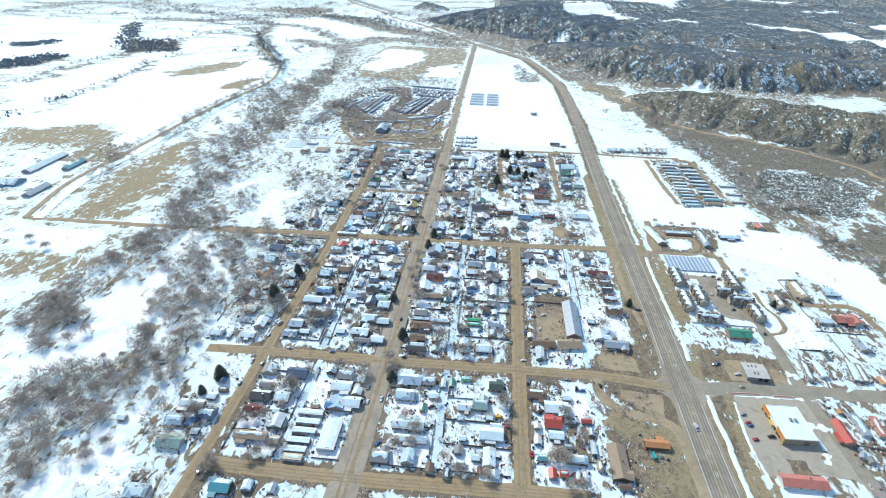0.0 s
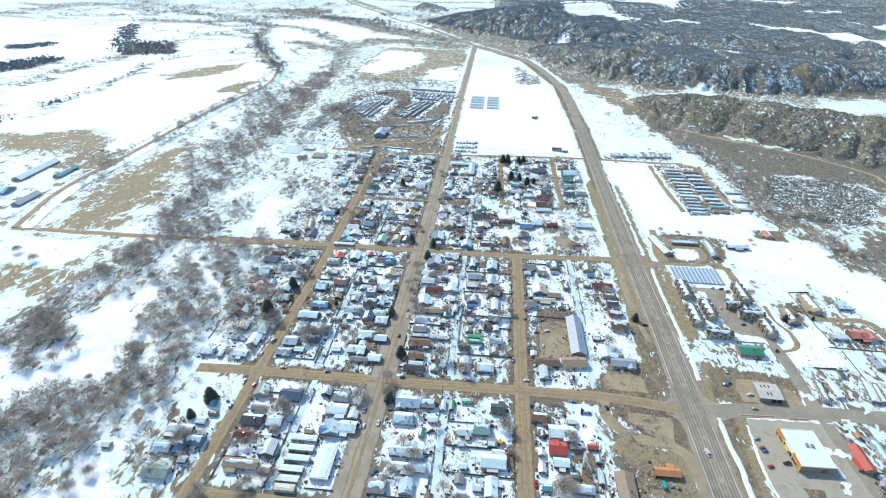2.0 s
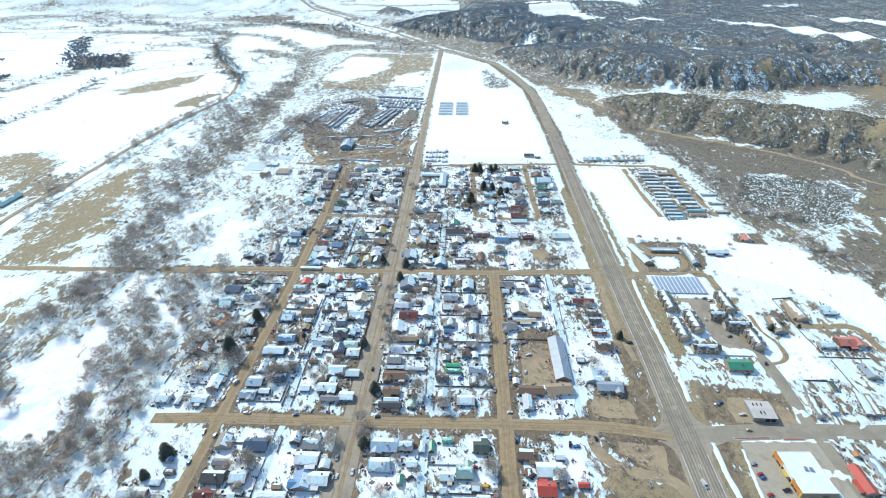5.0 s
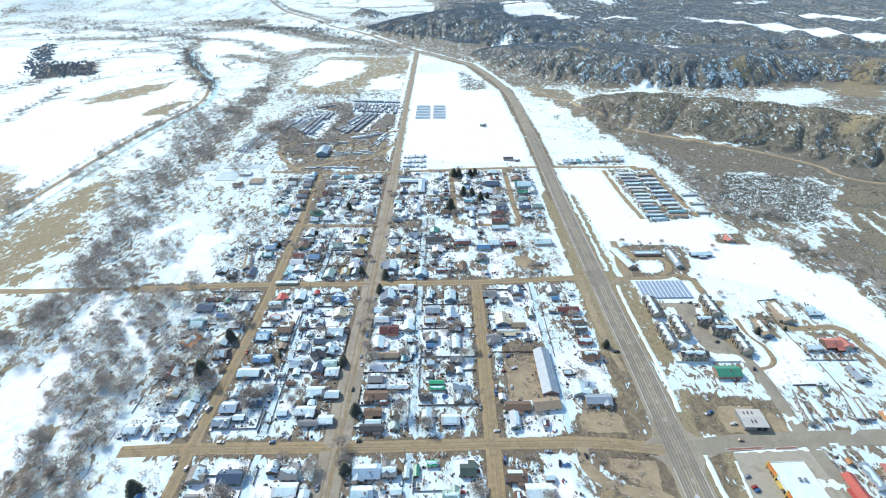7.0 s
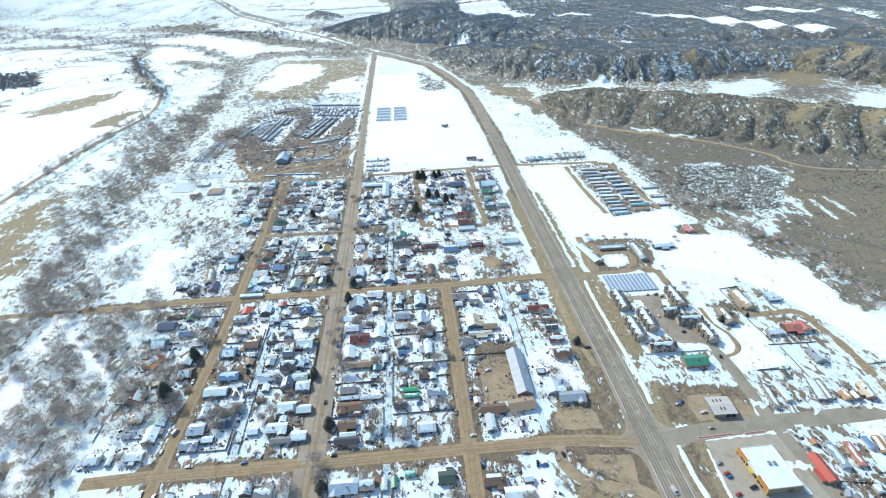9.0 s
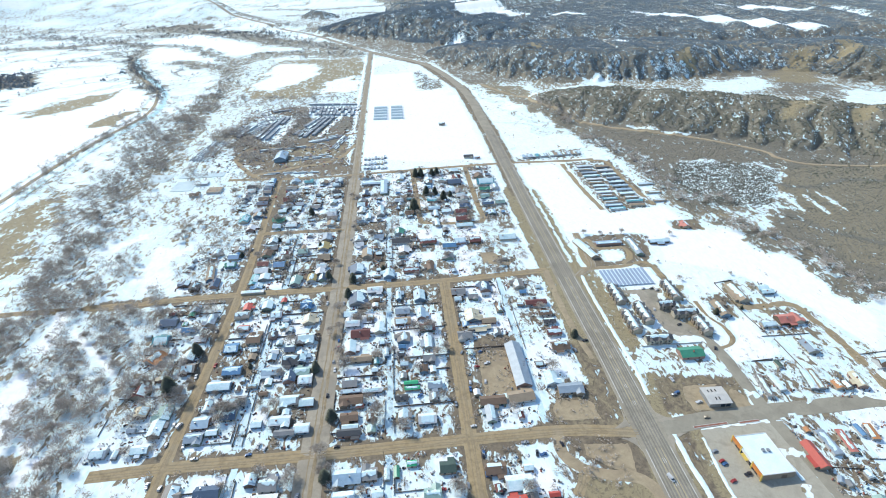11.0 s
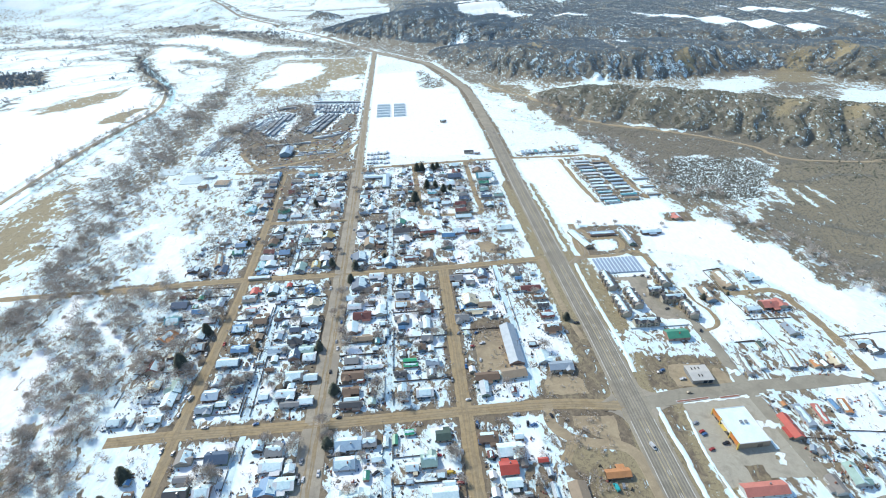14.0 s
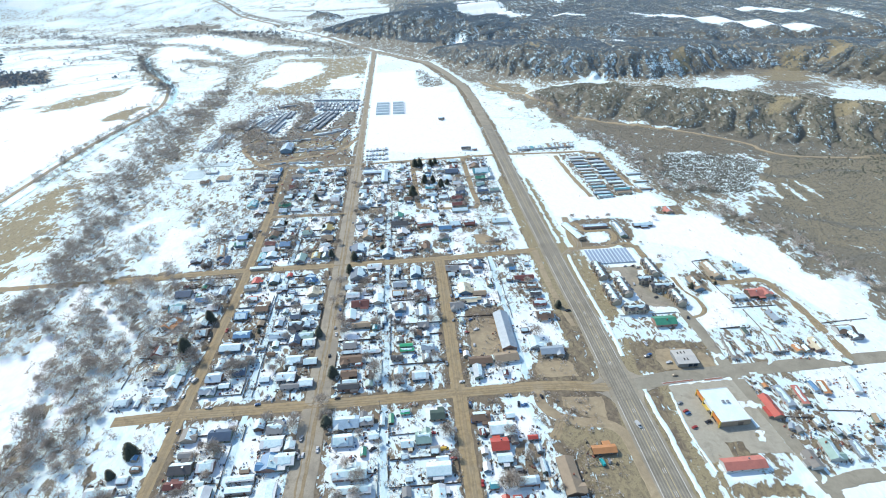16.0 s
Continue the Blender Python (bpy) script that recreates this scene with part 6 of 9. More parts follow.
house(-98.1, 405.9, 3.8, 4.4, "maroon", "F")
house(-77.4, 334.0, 9.8, 7.0, "sage", "H")
house(-47.0, 382.0, 10.1, 7.4, "white", "H")
house(-49.0, 393.2, 9.7, 6.7, "blue", "F")
house(-30.4, 280.4, 4.7, 5.5, "sage", "H")
house(-31.3, 289.4, 4.3, 4.5, "brown", "H")
house(-29.4, 330.0, 4.1, 3.9, "ltblue", "F")
house(-28.4, 338.5, 3.3, 5.6, "teal", "P")
house(-30.7, 403.5, 4.5, 5.2, "white", "P")
house(-29.6, 411.5, 4.9, 4.1, "brown", "P")
house(-31.2, 424.4, 11.8, 7.8, "white", "H")
house(-10.3, 281.5, 5.1, 5.7, "ltblue", "H")
house(-10.7, 322.2, 4.2, 4.9, "grey", "F")
house(-9.8, 333.7, 5.3, 5.0, "steel", "F")
house(-11.6, 344.1, 4.3, 4.3, "charcoal", "H")
house(-10.9, 351.5, 4.9, 3.9, "blue", "N")
house(-9.7, 360.3, 8.6, 9.1, "umber", "H")
house(-9.8, 380.6, 11.4, 7.8, "tan", "F")
house(-9.6, 392.8, 10.5, 7.7, "steel", "N")
house(9.0, 311.7, 8.5, 6.8, "steel", "H")
house(7.9, 370.4, 10.7, 7.5, "maroon", "F")
house(-156.9, 294.2, 7.4, 11.8, "grey", "F")
house(-155.9, 305.8, 8.2, 11.1, "sage", "F")
house(-157.2, 325.9, 8.9, 7.8, "ltblue", "N")
house(-154.3, 345.8, 8.9, 8.7, "umber", "P")
house(-157.4, 358.3, 6.9, 9.4, "white", "F")
house(-155.3, 378.1, 8.2, 8.2, "white", "P")
house(-154.1, 399.4, 6.6, 11.8, "steel", "H")
house(-171.3, 295.1, 4.5, 3.6, "steel", "N")
house(-173.9, 315.4, 3.8, 3.9, "steel", "H")
house(-171.4, 364.5, 5.1, 5.2, "steel", "P")
house(-172.5, 396.6, 3.4, 4.3, "green", "P")
house(-171.3, 408.6, 4.2, 5.1, "green", "N")
house(-185.6, 335.8, 4.1, 5.3, "white", "P")
house(-185.2, 399.9, 11.9, 8.9, "navy", "N")
house(-186.6, 411.3, 4.3, 3.7, "maroon", "N")
house(-159.8, 480.5, 9.0, 7.1, "green", "P")
house(-158.5, 507.9, 8.7, 8.8, "umber", "P")
house(-157.1, 550.9, 8.3, 8.5, "white", "N")
house(-156.9, 580.9, 8.5, 8.9, "tan", "F")
house(-157.2, 592.0, 11.1, 8.2, "white", "N")
house(-157.8, 611.0, 11.1, 7.9, "navy", "N")
house(-158.8, 623.6, 10.8, 8.9, "brown", "P")
house(-158.5, 641.7, 8.3, 7.4, "umber", "P")
house(-159.3, 650.6, 9.0, 9.0, "navy", "P")
house(-159.1, 662.1, 8.8, 8.2, "steel", "H")
house(-158.8, 673.1, 8.3, 12.2, "blue", "H")
house(-177.7, 493.2, 5.1, 4.1, "brown", "H")
house(-178.2, 504.7, 7.0, 11.2, "grey", "H")
house(-179.9, 599.5, 3.9, 4.3, "sage", "H")
house(-178.3, 607.1, 3.5, 3.0, "sage", "F")
house(-178.9, 618.2, 3.1, 5.3, "steel", "P")
house(-179.9, 629.8, 7.4, 10.3, "grey", "P")
house(-177.4, 648.0, 8.2, 8.2, "white", "H")
house(-178.9, 658.2, 10.0, 8.6, "charcoal", "N")
house(-194.8, 483.6, 5.2, 5.3, "ltblue", "H")
house(-195.1, 494.0, 3.5, 3.6, "steel", "P")
house(-132.9, 248.5, 7.4, 9.2, "umber", "P")
house(-112.3, 207.2, 6.7, 9.4, "white", "P")
house(-116.0, 214.8, 3.9, 3.2, "umber", "F")
house(-112.7, 233.5, 4.3, 5.4, "white", "H")
house(-49.5, 190.0, 8.7, 7.9, "grey", "H")
house(-31.5, 227.0, 3.2, 5.6, "green", "F")
house(-30.7, 249.1, 8.0, 7.3, "grey", "H")
house(-6.5, 190.3, 4.5, 3.8, "ltblue", "H")
house(-8.2, 199.0, 4.5, 5.5, "grey", "N")
house(-6.7, 207.0, 3.6, 3.4, "grey", "F")
house(8.2, 224.0, 5.2, 5.0, "grey", "P")
house(37.0, 198.7, 4.6, 3.7, "teal", "P")
house(34.9, 210.3, 3.8, 5.2, "white", "N")
house(35.1, 220.6, 3.6, 3.7, "white", "N")
house(35.8, 233.6, 3.2, 4.7, "maroon", "H")
house(36.3, 245.2, 10.5, 6.6, "brown", "P")
house(53.0, 226.9, 3.8, 5.2, "umber", "N")
house(-155.3, 195.1, 4.5, 4.0, "white", "H")
house(-154.6, 207.7, 9.5, 7.5, "navy", "H")
house(-154.3, 227.9, 4.9, 3.3, "brown", "H")
house(-157.8, 235.4, 3.2, 3.3, "blue", "P")
house(-77.8, 118.1, 11.9, 7.2, "ltblue", "F")
house(-80.0, 130.1, 10.8, 7.4, "steel", "N")
house(-77.6, 147.5, 11.3, 7.4, "brown", "N")
house(-97.1, 117.4, 5.3, 5.9, "grey", "F")
house(-95.2, 138.9, 4.0, 5.3, "steel", "P")
house(-95.5, 149.9, 4.6, 6.0, "grey", "H")
house(-96.7, 158.2, 5.3, 4.9, "grey", "H")
house(-118.3, 117.5, 11.0, 8.9, "green", "P")
house(-119.4, 140.0, 12.2, 7.9, "steel", "H")
house(-46.8, 117.2, 8.7, 7.3, "blue", "H")
house(-46.6, 139.6, 11.6, 8.4, "tan", "F")
house(-45.9, 161.5, 11.0, 6.5, "brown", "N")
house(5.8, 116.8, 11.9, 7.8, "ltblue", "F")
house(4.9, 140.0, 7.5, 10.8, "teal", "N")
house(4.4, 157.1, 9.1, 7.4, "ltblue", "N")
house(41.5, 116.3, 9.4, 8.1, "teal", "N")
house(41.3, 126.0, 10.4, 7.5, "maroon", "N")
house(39.2, 141.3, 10.2, 6.7, "navy", "P")
house(40.0, 153.1, 9.0, 8.9, "steel", "P")
house(38.0, 162.6, 9.7, 7.5, "grey", "N")
house(34.5, 301.9, 3.9, 4.7, "white", "N")
house(35.4, 339.7, 3.3, 4.7, "sage", "P")
house(34.0, 358.3, 9.9, 7.8, "grey", "N")
house(36.0, 370.7, 4.4, 5.8, "blue", "H")
house(34.1, 403.9, 5.4, 4.9, "white", "F")
house(35.5, 413.5, 10.8, 8.3, "grey", "N")
house(57.8, 280.3, 3.3, 4.5, "maroon", "P")
house(57.6, 359.4, 4.9, 5.1, "umber", "P")
house(56.4, 407.4, 5.5, 3.4, "steel", "N")
house(57.4, 417.4, 8.3, 11.5, "navy", "H")
house(81.8, 459.4, 4.3, 3.8, "grey", "P")
house(86.3, 406.9, 5.3, 4.6, "blue", "N")
house(85.0, 418.1, 8.4, 11.5, "umber", "F")
house(97.6, 338.6, 11.8, 8.5, "brown", "H")
house(100.0, 413.1, 4.3, 4.3, "white", "P")
house(219.5, 664.8, 18.3, 4.6, "white", "H", 0, "trailer")
house(217.4, 653.8, 16.2, 4.6, "tan", "H", 0, "trailer")
house(218.7, 643.2, 17.7, 4.6, "steel", "N", 0, "trailer")
house(218.6, 632.9, 18.7, 4.6, "teal", "F", 0, "trailer")
house(218.4, 622.8, 18.7, 4.6, "white", "N", 0, "trailer")
house(217.2, 613.1, 16.6, 4.6, "tan", "H", 0, "trailer")
house(217.6, 603.6, 15.6, 4.6, "steel", "F", 0, "trailer")
house(216.2, 594.4, 14.9, 4.6, "steel", "P", 0, "trailer")
house(216.2, 585.4, 17.5, 4.6, "white", "F", 0, "trailer")
house(215.8, 576.6, 16.5, 4.6, "tan", "H", 0, "trailer")
house(216.6, 568.1, 15.7, 4.6, "teal", "H", 0, "trailer")
house(216.7, 559.8, 15.9, 4.6, "tan", "H", 0, "trailer")
house(214.9, 551.7, 18.4, 4.6, "ltblue", "F", 0, "trailer")
house(216.2, 543.8, 16.3, 4.6, "teal", "P", 0, "trailer")
house(240.4, 660.4, 15.9, 4.6, "tan", "N", 0, "trailer")
house(239.9, 647.5, 18.3, 4.6, "white", "P", 0, "trailer")
house(239.7, 635.2, 17.3, 4.6, "white", "F", 0, "trailer")
house(240.5, 623.2, 15.0, 4.6, "steel", "H", 0, "trailer")
house(240.1, 611.6, 18.3, 4.6, "steel", "F", 0, "trailer")
house(239.9, 600.4, 18.0, 4.6, "ltblue", "H", 0, "trailer")
house(240.6, 589.6, 16.8, 4.6, "ltblue", "N", 0, "trailer")
house(239.8, 579.1, 16.5, 4.6, "steel", "F", 0, "trailer")
house(240.6, 568.9, 14.9, 4.6, "tan", "P", 0, "trailer")
house(240.1, 559.1, 17.5, 4.6, "teal", "P", 0, "trailer")
house(239.5, 549.5, 15.8, 4.6, "tan", "N", 0, "trailer")
house(270.0, 600.9, 17.4, 4.6, "steel", "H", 0, "trailer")
house(269.3, 578.0, 17.1, 4.6, "tan", "P", 0, "trailer")
house(267.2, 556.6, 14.0, 4.6, "tan", "H", 0, "trailer")
house(155.0, 710.0, 9.6, 4.6, "ltblue", "N", 88, "trailer")
house(161.4, 710.2, 9.4, 4.6, "ltblue", "H", 88, "trailer")
house(166.5, 710.5, 11.7, 4.6, "steel", "P", 88, "trailer")
house(172.5, 710.8, 10.4, 4.6, "teal", "N", 88, "trailer")
house(179.0, 711.1, 10.8, 4.6, "ltblue", "F", 88, "trailer")
house(184.1, 711.3, 10.6, 4.6, "steel", "F", 88, "trailer")
house(191.4, 711.6, 10.4, 4.6, "white", "F", 88, "trailer")
house(197.0, 711.9, 10.4, 4.6, "tan", "N", 88, "trailer")
house(202.1, 712.2, 10.6, 4.6, "ltblue", "H", 88, "trailer")
house(208.7, 712.4, 9.8, 4.6, "tan", "P", 88, "trailer")
house(213.8, 712.7, 9.4, 4.6, "steel", "H", 88, "trailer")
house(220.7, 713.0, 11.8, 4.6, "tan", "F", 88, "trailer")
house(227.6, 713.3, 9.7, 4.6, "ltblue", "H", 88, "trailer")


parked = random.Random(8)
for y0 in (702, 719, 737):
    for i in range(7):
        house(-50 + 4.3 * i + parked.uniform(-0.5, 0.5), y0 + parked.uniform(-2, 2), parked.uniform(6.5, 9.5), 2.6, parked.choice(("white", "steel", "ltblue", "white", "cream")), parked.choice("FPHN"), 90, "trailer")
house(62.0, 871.0, 9.0, 6.0, "charcoal", "H")
house(84.0, 722.0, 12.0, 7.0, "charcoal", "P")
house(95.0, 716.0, 6.0, 5.0, "maroon", "H")

# ---------------------------------------------------------------- trees and scrub
BARK = two_scale("grey_bark", (0.15, 0.125, 0.105), (0.27, 0.235, 0.205), 3.0, 0.3, 0.9, vary=0.15)
TWIG = two_scale("bare_twigs", (0.34, 0.285, 0.235), (0.55, 0.475, 0.41), 1.5, 0.08, 0.9, vary=0.18)
NEEDLE = two_scale("dark_needles", (0.075, 0.085, 0.058), (0.18, 0.18, 0.125), 2.0, 0.3, 0.85, vary=0.15)
# distance haze mixed into the colour: lighter and bluer than juniper's own green
HAZED_SCRUB = two_scale("juniper_scrub", (0.115, 0.15, 0.17), (0.22, 0.265, 0.29), 0.5, 0.02, 0.9)
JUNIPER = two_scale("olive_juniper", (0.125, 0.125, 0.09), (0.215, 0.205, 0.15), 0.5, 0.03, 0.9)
FAR_BRUSH = two_scale("distant_bare_wood", (0.17, 0.168, 0.168), (0.31, 0.30, 0.295), 0.6, 0.03, 0.9)
BRUSH = two_scale("grey_brush", (0.36, 0.305, 0.255), (0.60, 0.525, 0.455), 0.6, 0.03, 0.9)


def limb(a, b, r0, r1, sides=5):
    a, b = Vector(a), Vector(b)
    d = (b - a).normalized()
    u = d.orthogonal().normalized()
    w = d.cross(u)
    v, f = [], []
    for p, r in ((a, r0), (b, r1)):
        for i in range(sides):
            t = 2 * math.pi * i / sides
            v.append(tuple(p + (u * math.cos(t) + w * math.sin(t)) * r))
    for i in range(sides):
        j = (i + 1) % sides
        f.append((i, j, j + sides, i + sides))
    f.append(tuple(range(sides, 2 * sides)))
    return v, f


def twig_cloud(rs, n, centre, reach, length, width, phase=None):
    """Thin tapering twigs that spread out and up from inside an uneven crown."""
    d = rs.normal(size=(n, 3))
    d /= np.linalg.norm(d, axis=1)[:, None]
    d[:, 2] = np.abs(d[:, 2]) * 1.2 - 0.5
    lobes = 1 + 0.34 * np.sin(3 * np.arctan2(d[:, 1], d[:, 0]) + (rs.uniform(0, 6) if phase is None else phase)) * rs.uniform(0.4, 1)
    base = np.asarray(centre) + d * np.asarray(reach) * (rs.uniform(0.02, 0.85, n) ** 0.55 * lobes)[:, None]
    way = d * 0.7 + rs.normal(size=(n, 3)) * 0.6 + (0, 0, 0.4)
    way /= np.linalg.norm(way, axis=1)[:, None]
    tip = base + way * (length * rs.uniform(0.5, 1.2, n))[:, None]
    side = np.cross(way, rs.normal(size=(n, 3)))
    side /= np.linalg.norm(side, axis=1)[:, None] + 1e-9
    side *= (width * rs.uniform(0.6, 1.3, n))[:, None]
    return np.stack([base - side, base + side, tip], 1)          # n x 3 x 3


def triangles_object(name, tri, material, parent=None, quads=False):
    k = tri.shape[1]
    n = len(tri)
    me = bpy.data.meshes.new(name)
    me.vertices.add(n * k)
    me.vertices.foreach_set("co", tri.reshape(-1).astype(np.float32))
    me.loops.add(n * k)
    me.loops.foreach_set("vertex_index", np.arange(n * k))
    me.polygons.add(n)
    me.polygons.foreach_set("loop_start", np.arange(0, n * k, k))
    me.polygons.foreach_set("loop_total", np.full(n, k))
    me.update(calc_edges=True)
    me.materials.append(material)
    ob = new(name, me)
    if parent:
        ob.parent = parent
    return ob


def bare_tree(seed, h=9.0, r=3.6):
    """A leafless broadleaf: trunk, limbs, and a crown of fine twigs."""
    rnd, rs = random.Random(seed), np.random.RandomState(seed)
    root = tagged(new("tree"), "leafless broadleaf tree with a spreading grey-brown crown", "tree", "bare trees in the yards")
    data = [limb((0, 0, -0.3), (0.1, 0, h * 0.3), 0.018 * h, 0.014 * h, 7)]
    for i in range(9):
        a = 2 * math.pi * i / 9 + rnd.uniform(-0.4, 0.4)
        z0, u = h * rnd.uniform(0.2, 0.32), rnd.uniform(0.45, 0.75)
        mid = (math.cos(a) * r * u * 0.6, math.sin(a) * r * u * 0.6, h * rnd.uniform(0.48, 0.6))
        data.append(limb((0.05, 0, z0), mid, 0.009 * h, 0.005 * h, 4))
        for b in (-0.4, 0.4):
            end = (math.cos(a + b) * r * u * 1.25, math.sin(a + b) * r * u * 1.25, h * rnd.uniform(0.65, 0.95))
            data.append(limb(mid, end, 0.007 * h, 0.002 * h, 3))
    piece("trunk", joined(*data), BARK, root)
    tri = twig_cloud(rs, 950, (0, 0, h * 0.48), (r, r, h * 0.46), r * 0.4, 0.06)
    triangles_object("crown", tri, TWIG, root)
    return root


def conifer(seed, h=11.0, r=2.6):
    """A dense dark evergreen of drooping tiers with an uneven outline."""
    rs = np.random.RandomState(seed)
    root = tagged(new("tree"), "dark green evergreen tree with a dense conical crown", "tree", "evergreens of the town")
    piece("trunk", limb((0, 0, -0.3), (0, 0, h * 0.9), 0.02 * h, 0.004 * h, 7), BARK, root)
    n = 1000
    z = rs.uniform(0.08, 1.0, n) ** 1.15
    a = rs.uniform(0, 2 * math.pi, n)
    reach = r * (1 - z) ** 0.45 * rs.uniform(0.7, 1.15, n) + 0.15
    base = np.stack([np.cos(a) * reach * 0.15, np.sin(a) * reach * 0.15, z * h], 1)
    b2 = a + rs.uniform(-0.35, 0.35, n)
    tip = np.stack([np.cos(b2) * reach, np.sin(b2) * reach, z * h - reach * rs.uniform(-0.1, 0.4, n)], 1)
    side = np.stack([-np.sin(a), np.cos(a), np.zeros(n)], 1) * (0.05 * r + 0.13 * reach)[:, None]
    tri = np.stack([base, (base + tip) / 2 + side + (0, 0, 0.12), tip, (base + tip) / 2 - side + (0, 0, 0.12)], 1)
    triangles_object("crown", tri, NEEDLE, root)
    return root


TREES = [bare_tree(100 + i, *s) for i, s in enumerate(((8.0, 3.9), (6.5, 3.4), (9.0, 4.6), (5.5, 2.8), (7.5, 4.4)))]
FIRS = [conifer(200 + i, *s) for i, s in enumerate(((7.0, 3.2), (5.8, 2.8), (8.2, 3.6)))]
for k, proto in enumerate(TREES + FIRS):
    proto.matrix_world = pose(300 + 9 * k, 20, 0)
used = set()


def tree(x, y, size=1.0, which=None, fir=False):
    stock = FIRS if fir else TREES
    i = SITES.randrange(len(stock)) if which is None else which
    m = pose(x, y, float(height(x, y)), 0, 0, SITES.uniform(0, 360)) @ Matrix.Scale(size, 4)
    if stock[i] not in used:
        used.add(stock[i])
        stock[i].matrix_world = m
        return stock[i]
    ob = copy_thing(stock[i], m)
    ob.scale = (size, size, size)
    PLACED.append((x, y, 1.5))
    return ob


def cover_at(x, y):
    """Share of snow, brush and dry grass of the land at the given places."""
    i = np.clip(np.searchsorted(GX, x), 0, len(GX) - 1)
    j = np.clip(np.searchsorted(GY, y), 0, len(GY) - 1)
    return COVER[j, i]


def scatter(seed, n, x0, x1, y0, y1, weight):
    rs = np.random.RandomState(seed)
    x, y = rs.uniform(x0, x1, n), rs.uniform(y0, y1, n)
    keep = rs.uniform(0, 1, n) < weight(x, y)
    return x[keep], y[keep], rs


def lump_shape(fine):
    """A rounded shrub: rings of corners under an uneven top."""
    rings = ((0.82, -0.45, 6), (1.0, 0.1, 6), (0.62, 0.7, 6)) if fine == 2 else ((1.0, -0.4, 5), (0.72, 0.45, 5)) if fine else ((1.0, -0.3, 6),)
    v = [(math.cos(2 * math.pi * (i + 0.5 * k) / n) * r, math.sin(2 * math.pi * (i + 0.5 * k) / n) * r, z) for k, (r, z, n) in enumerate(rings) for i in range(n)]
    n = rings[0][2]
    f = []
    for k in range(len(rings) - 1):
        for i in range(n):
            j = (i + 1) % n
            f += [(k * n + i, k * n + j, k * n + n + i), (k * n + j, k * n + n + j, k * n + n + i)]
    top = len(v)
    v.append((0.0, 0.0, 1.0))
    k = (len(rings) - 1) * n
    f += [(k + i, k + (i + 1) % n, top) for i in range(n)]
    return np.array(v), np.array(f)


def lumps(name, x, y, size, rs, material, label, category, squash=0.8, fine=2):
    """Many small rounded shrubs with uneven outlines in one sheet of scrub."""
    v, f = lump_shape(fine)
    n = len(x)
    jit = 1 + rs.uniform(-0.34, 0.34, (n, len(v)))
    P = v[None] * jit[..., None] * size[:, None, None] * np.array([1, 1, squash])[None, None]
    P = P + np.stack([x, y, height(x, y) + size * squash * 0.45], 1)[:, None]
    ob = triangles_object(name, P[:, f].reshape(-1, 3, 3), material)
    return tagged(ob, label, category, kind="stuff")


# juniper on the hills, thick where the brush is thick
def hill_weight(x, y):
    c = cover_at(x, y)
    clear = seg_distance(x, y, [(u, v, 0) for u, v in HILL_TRACK])[0] > 5
    return np.where(clear & (height(x, y) > 8.5) & (x > road_x(y) + 18), np.clip(c[:, 1] * 1.5, 0, 1) * np.clip(1.2 - 0.8 * c[:, 0], 0, 1) * np.clip(0.75 + 0.5 * bumpy(x, y, 60, 21), 0.1, 1), 0)


x, y, rs = scatter(31, 58000, 200, 900, 460, 1060, hill_weight)
lumps("juniper_scrub", x, y, rs.uniform(0.55, 1.35, len(x)), rs, JUNIPER, "dark juniper scrub dotted over the near brown hillside", "scrub", 0.85, 1)
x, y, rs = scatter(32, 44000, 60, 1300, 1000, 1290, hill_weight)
lumps("juniper_scrub", x, y, rs.uniform(0.65, 1.55, len(x)), rs, HAZED_SCRUB, "dark juniper woodland over the far ridge", "scrub", 0.9, 1)
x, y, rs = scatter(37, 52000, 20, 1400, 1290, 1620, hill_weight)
lumps("juniper_scrub", x, y, rs.uniform(0.8, 1.8, len(x)), rs, HAZED_SCRUB, "dark juniper woodland behind the far ridge", "scrub", 0.9, 0)
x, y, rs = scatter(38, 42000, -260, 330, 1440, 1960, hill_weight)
lumps("juniper_scrub", x, y, rs.uniform(0.9, 2.0, len(x)), rs, HAZED_SCRUB, "dark juniper woodland on the ridge above the far highway", "scrub", 0.9, 0)
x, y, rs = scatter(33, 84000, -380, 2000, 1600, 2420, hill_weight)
lumps("juniper_scrub", x, y, rs.uniform(1.1, 2.4, len(x)), rs, HAZED_SCRUB, "dark juniper woodland over the tableland", "scrub", 0.9, 0)
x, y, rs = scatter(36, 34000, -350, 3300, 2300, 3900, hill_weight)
lumps("juniper_scrub", x, y, rs.uniform(2.5, 5.0, len(x)), rs, HAZED_SCRUB, "dark woodland covering the distant tableland", "scrub", 0.7, 0)


def thickets(rs, x, y, z, s, twigs, tall, length, width):
    """Twigs of many shrubs at once: places, half widths, and how tall they are for their width."""
    at = np.repeat(np.stack([x, y, z], 1), twigs, 0)
    s = np.repeat(s, twigs)
    phase = np.repeat(rs.uniform(0, 6, len(x)), twigs)
    return twig_cloud(rs, len(s), at, np.stack([s, s, s * tall], 1), s * length, s * width, phase)


# bare cottonwoods and willow brush along the river and the ditches
def woods(name, seed, n, area, weight, size, twigs, label, width=0.05, wood=None):
    x, y, rs = scatter(seed, n, *area, weight)
    s = rs.uniform(*size, len(x))
    tri = thickets(rs, x, y, height(x, y) + s * 1.05, s, twigs, 1.4, 0.6, width)
    ob = triangles_object(name, tri, wood or BRUSH)
    return tagged(ob, label, "woodland", kind="stuff")


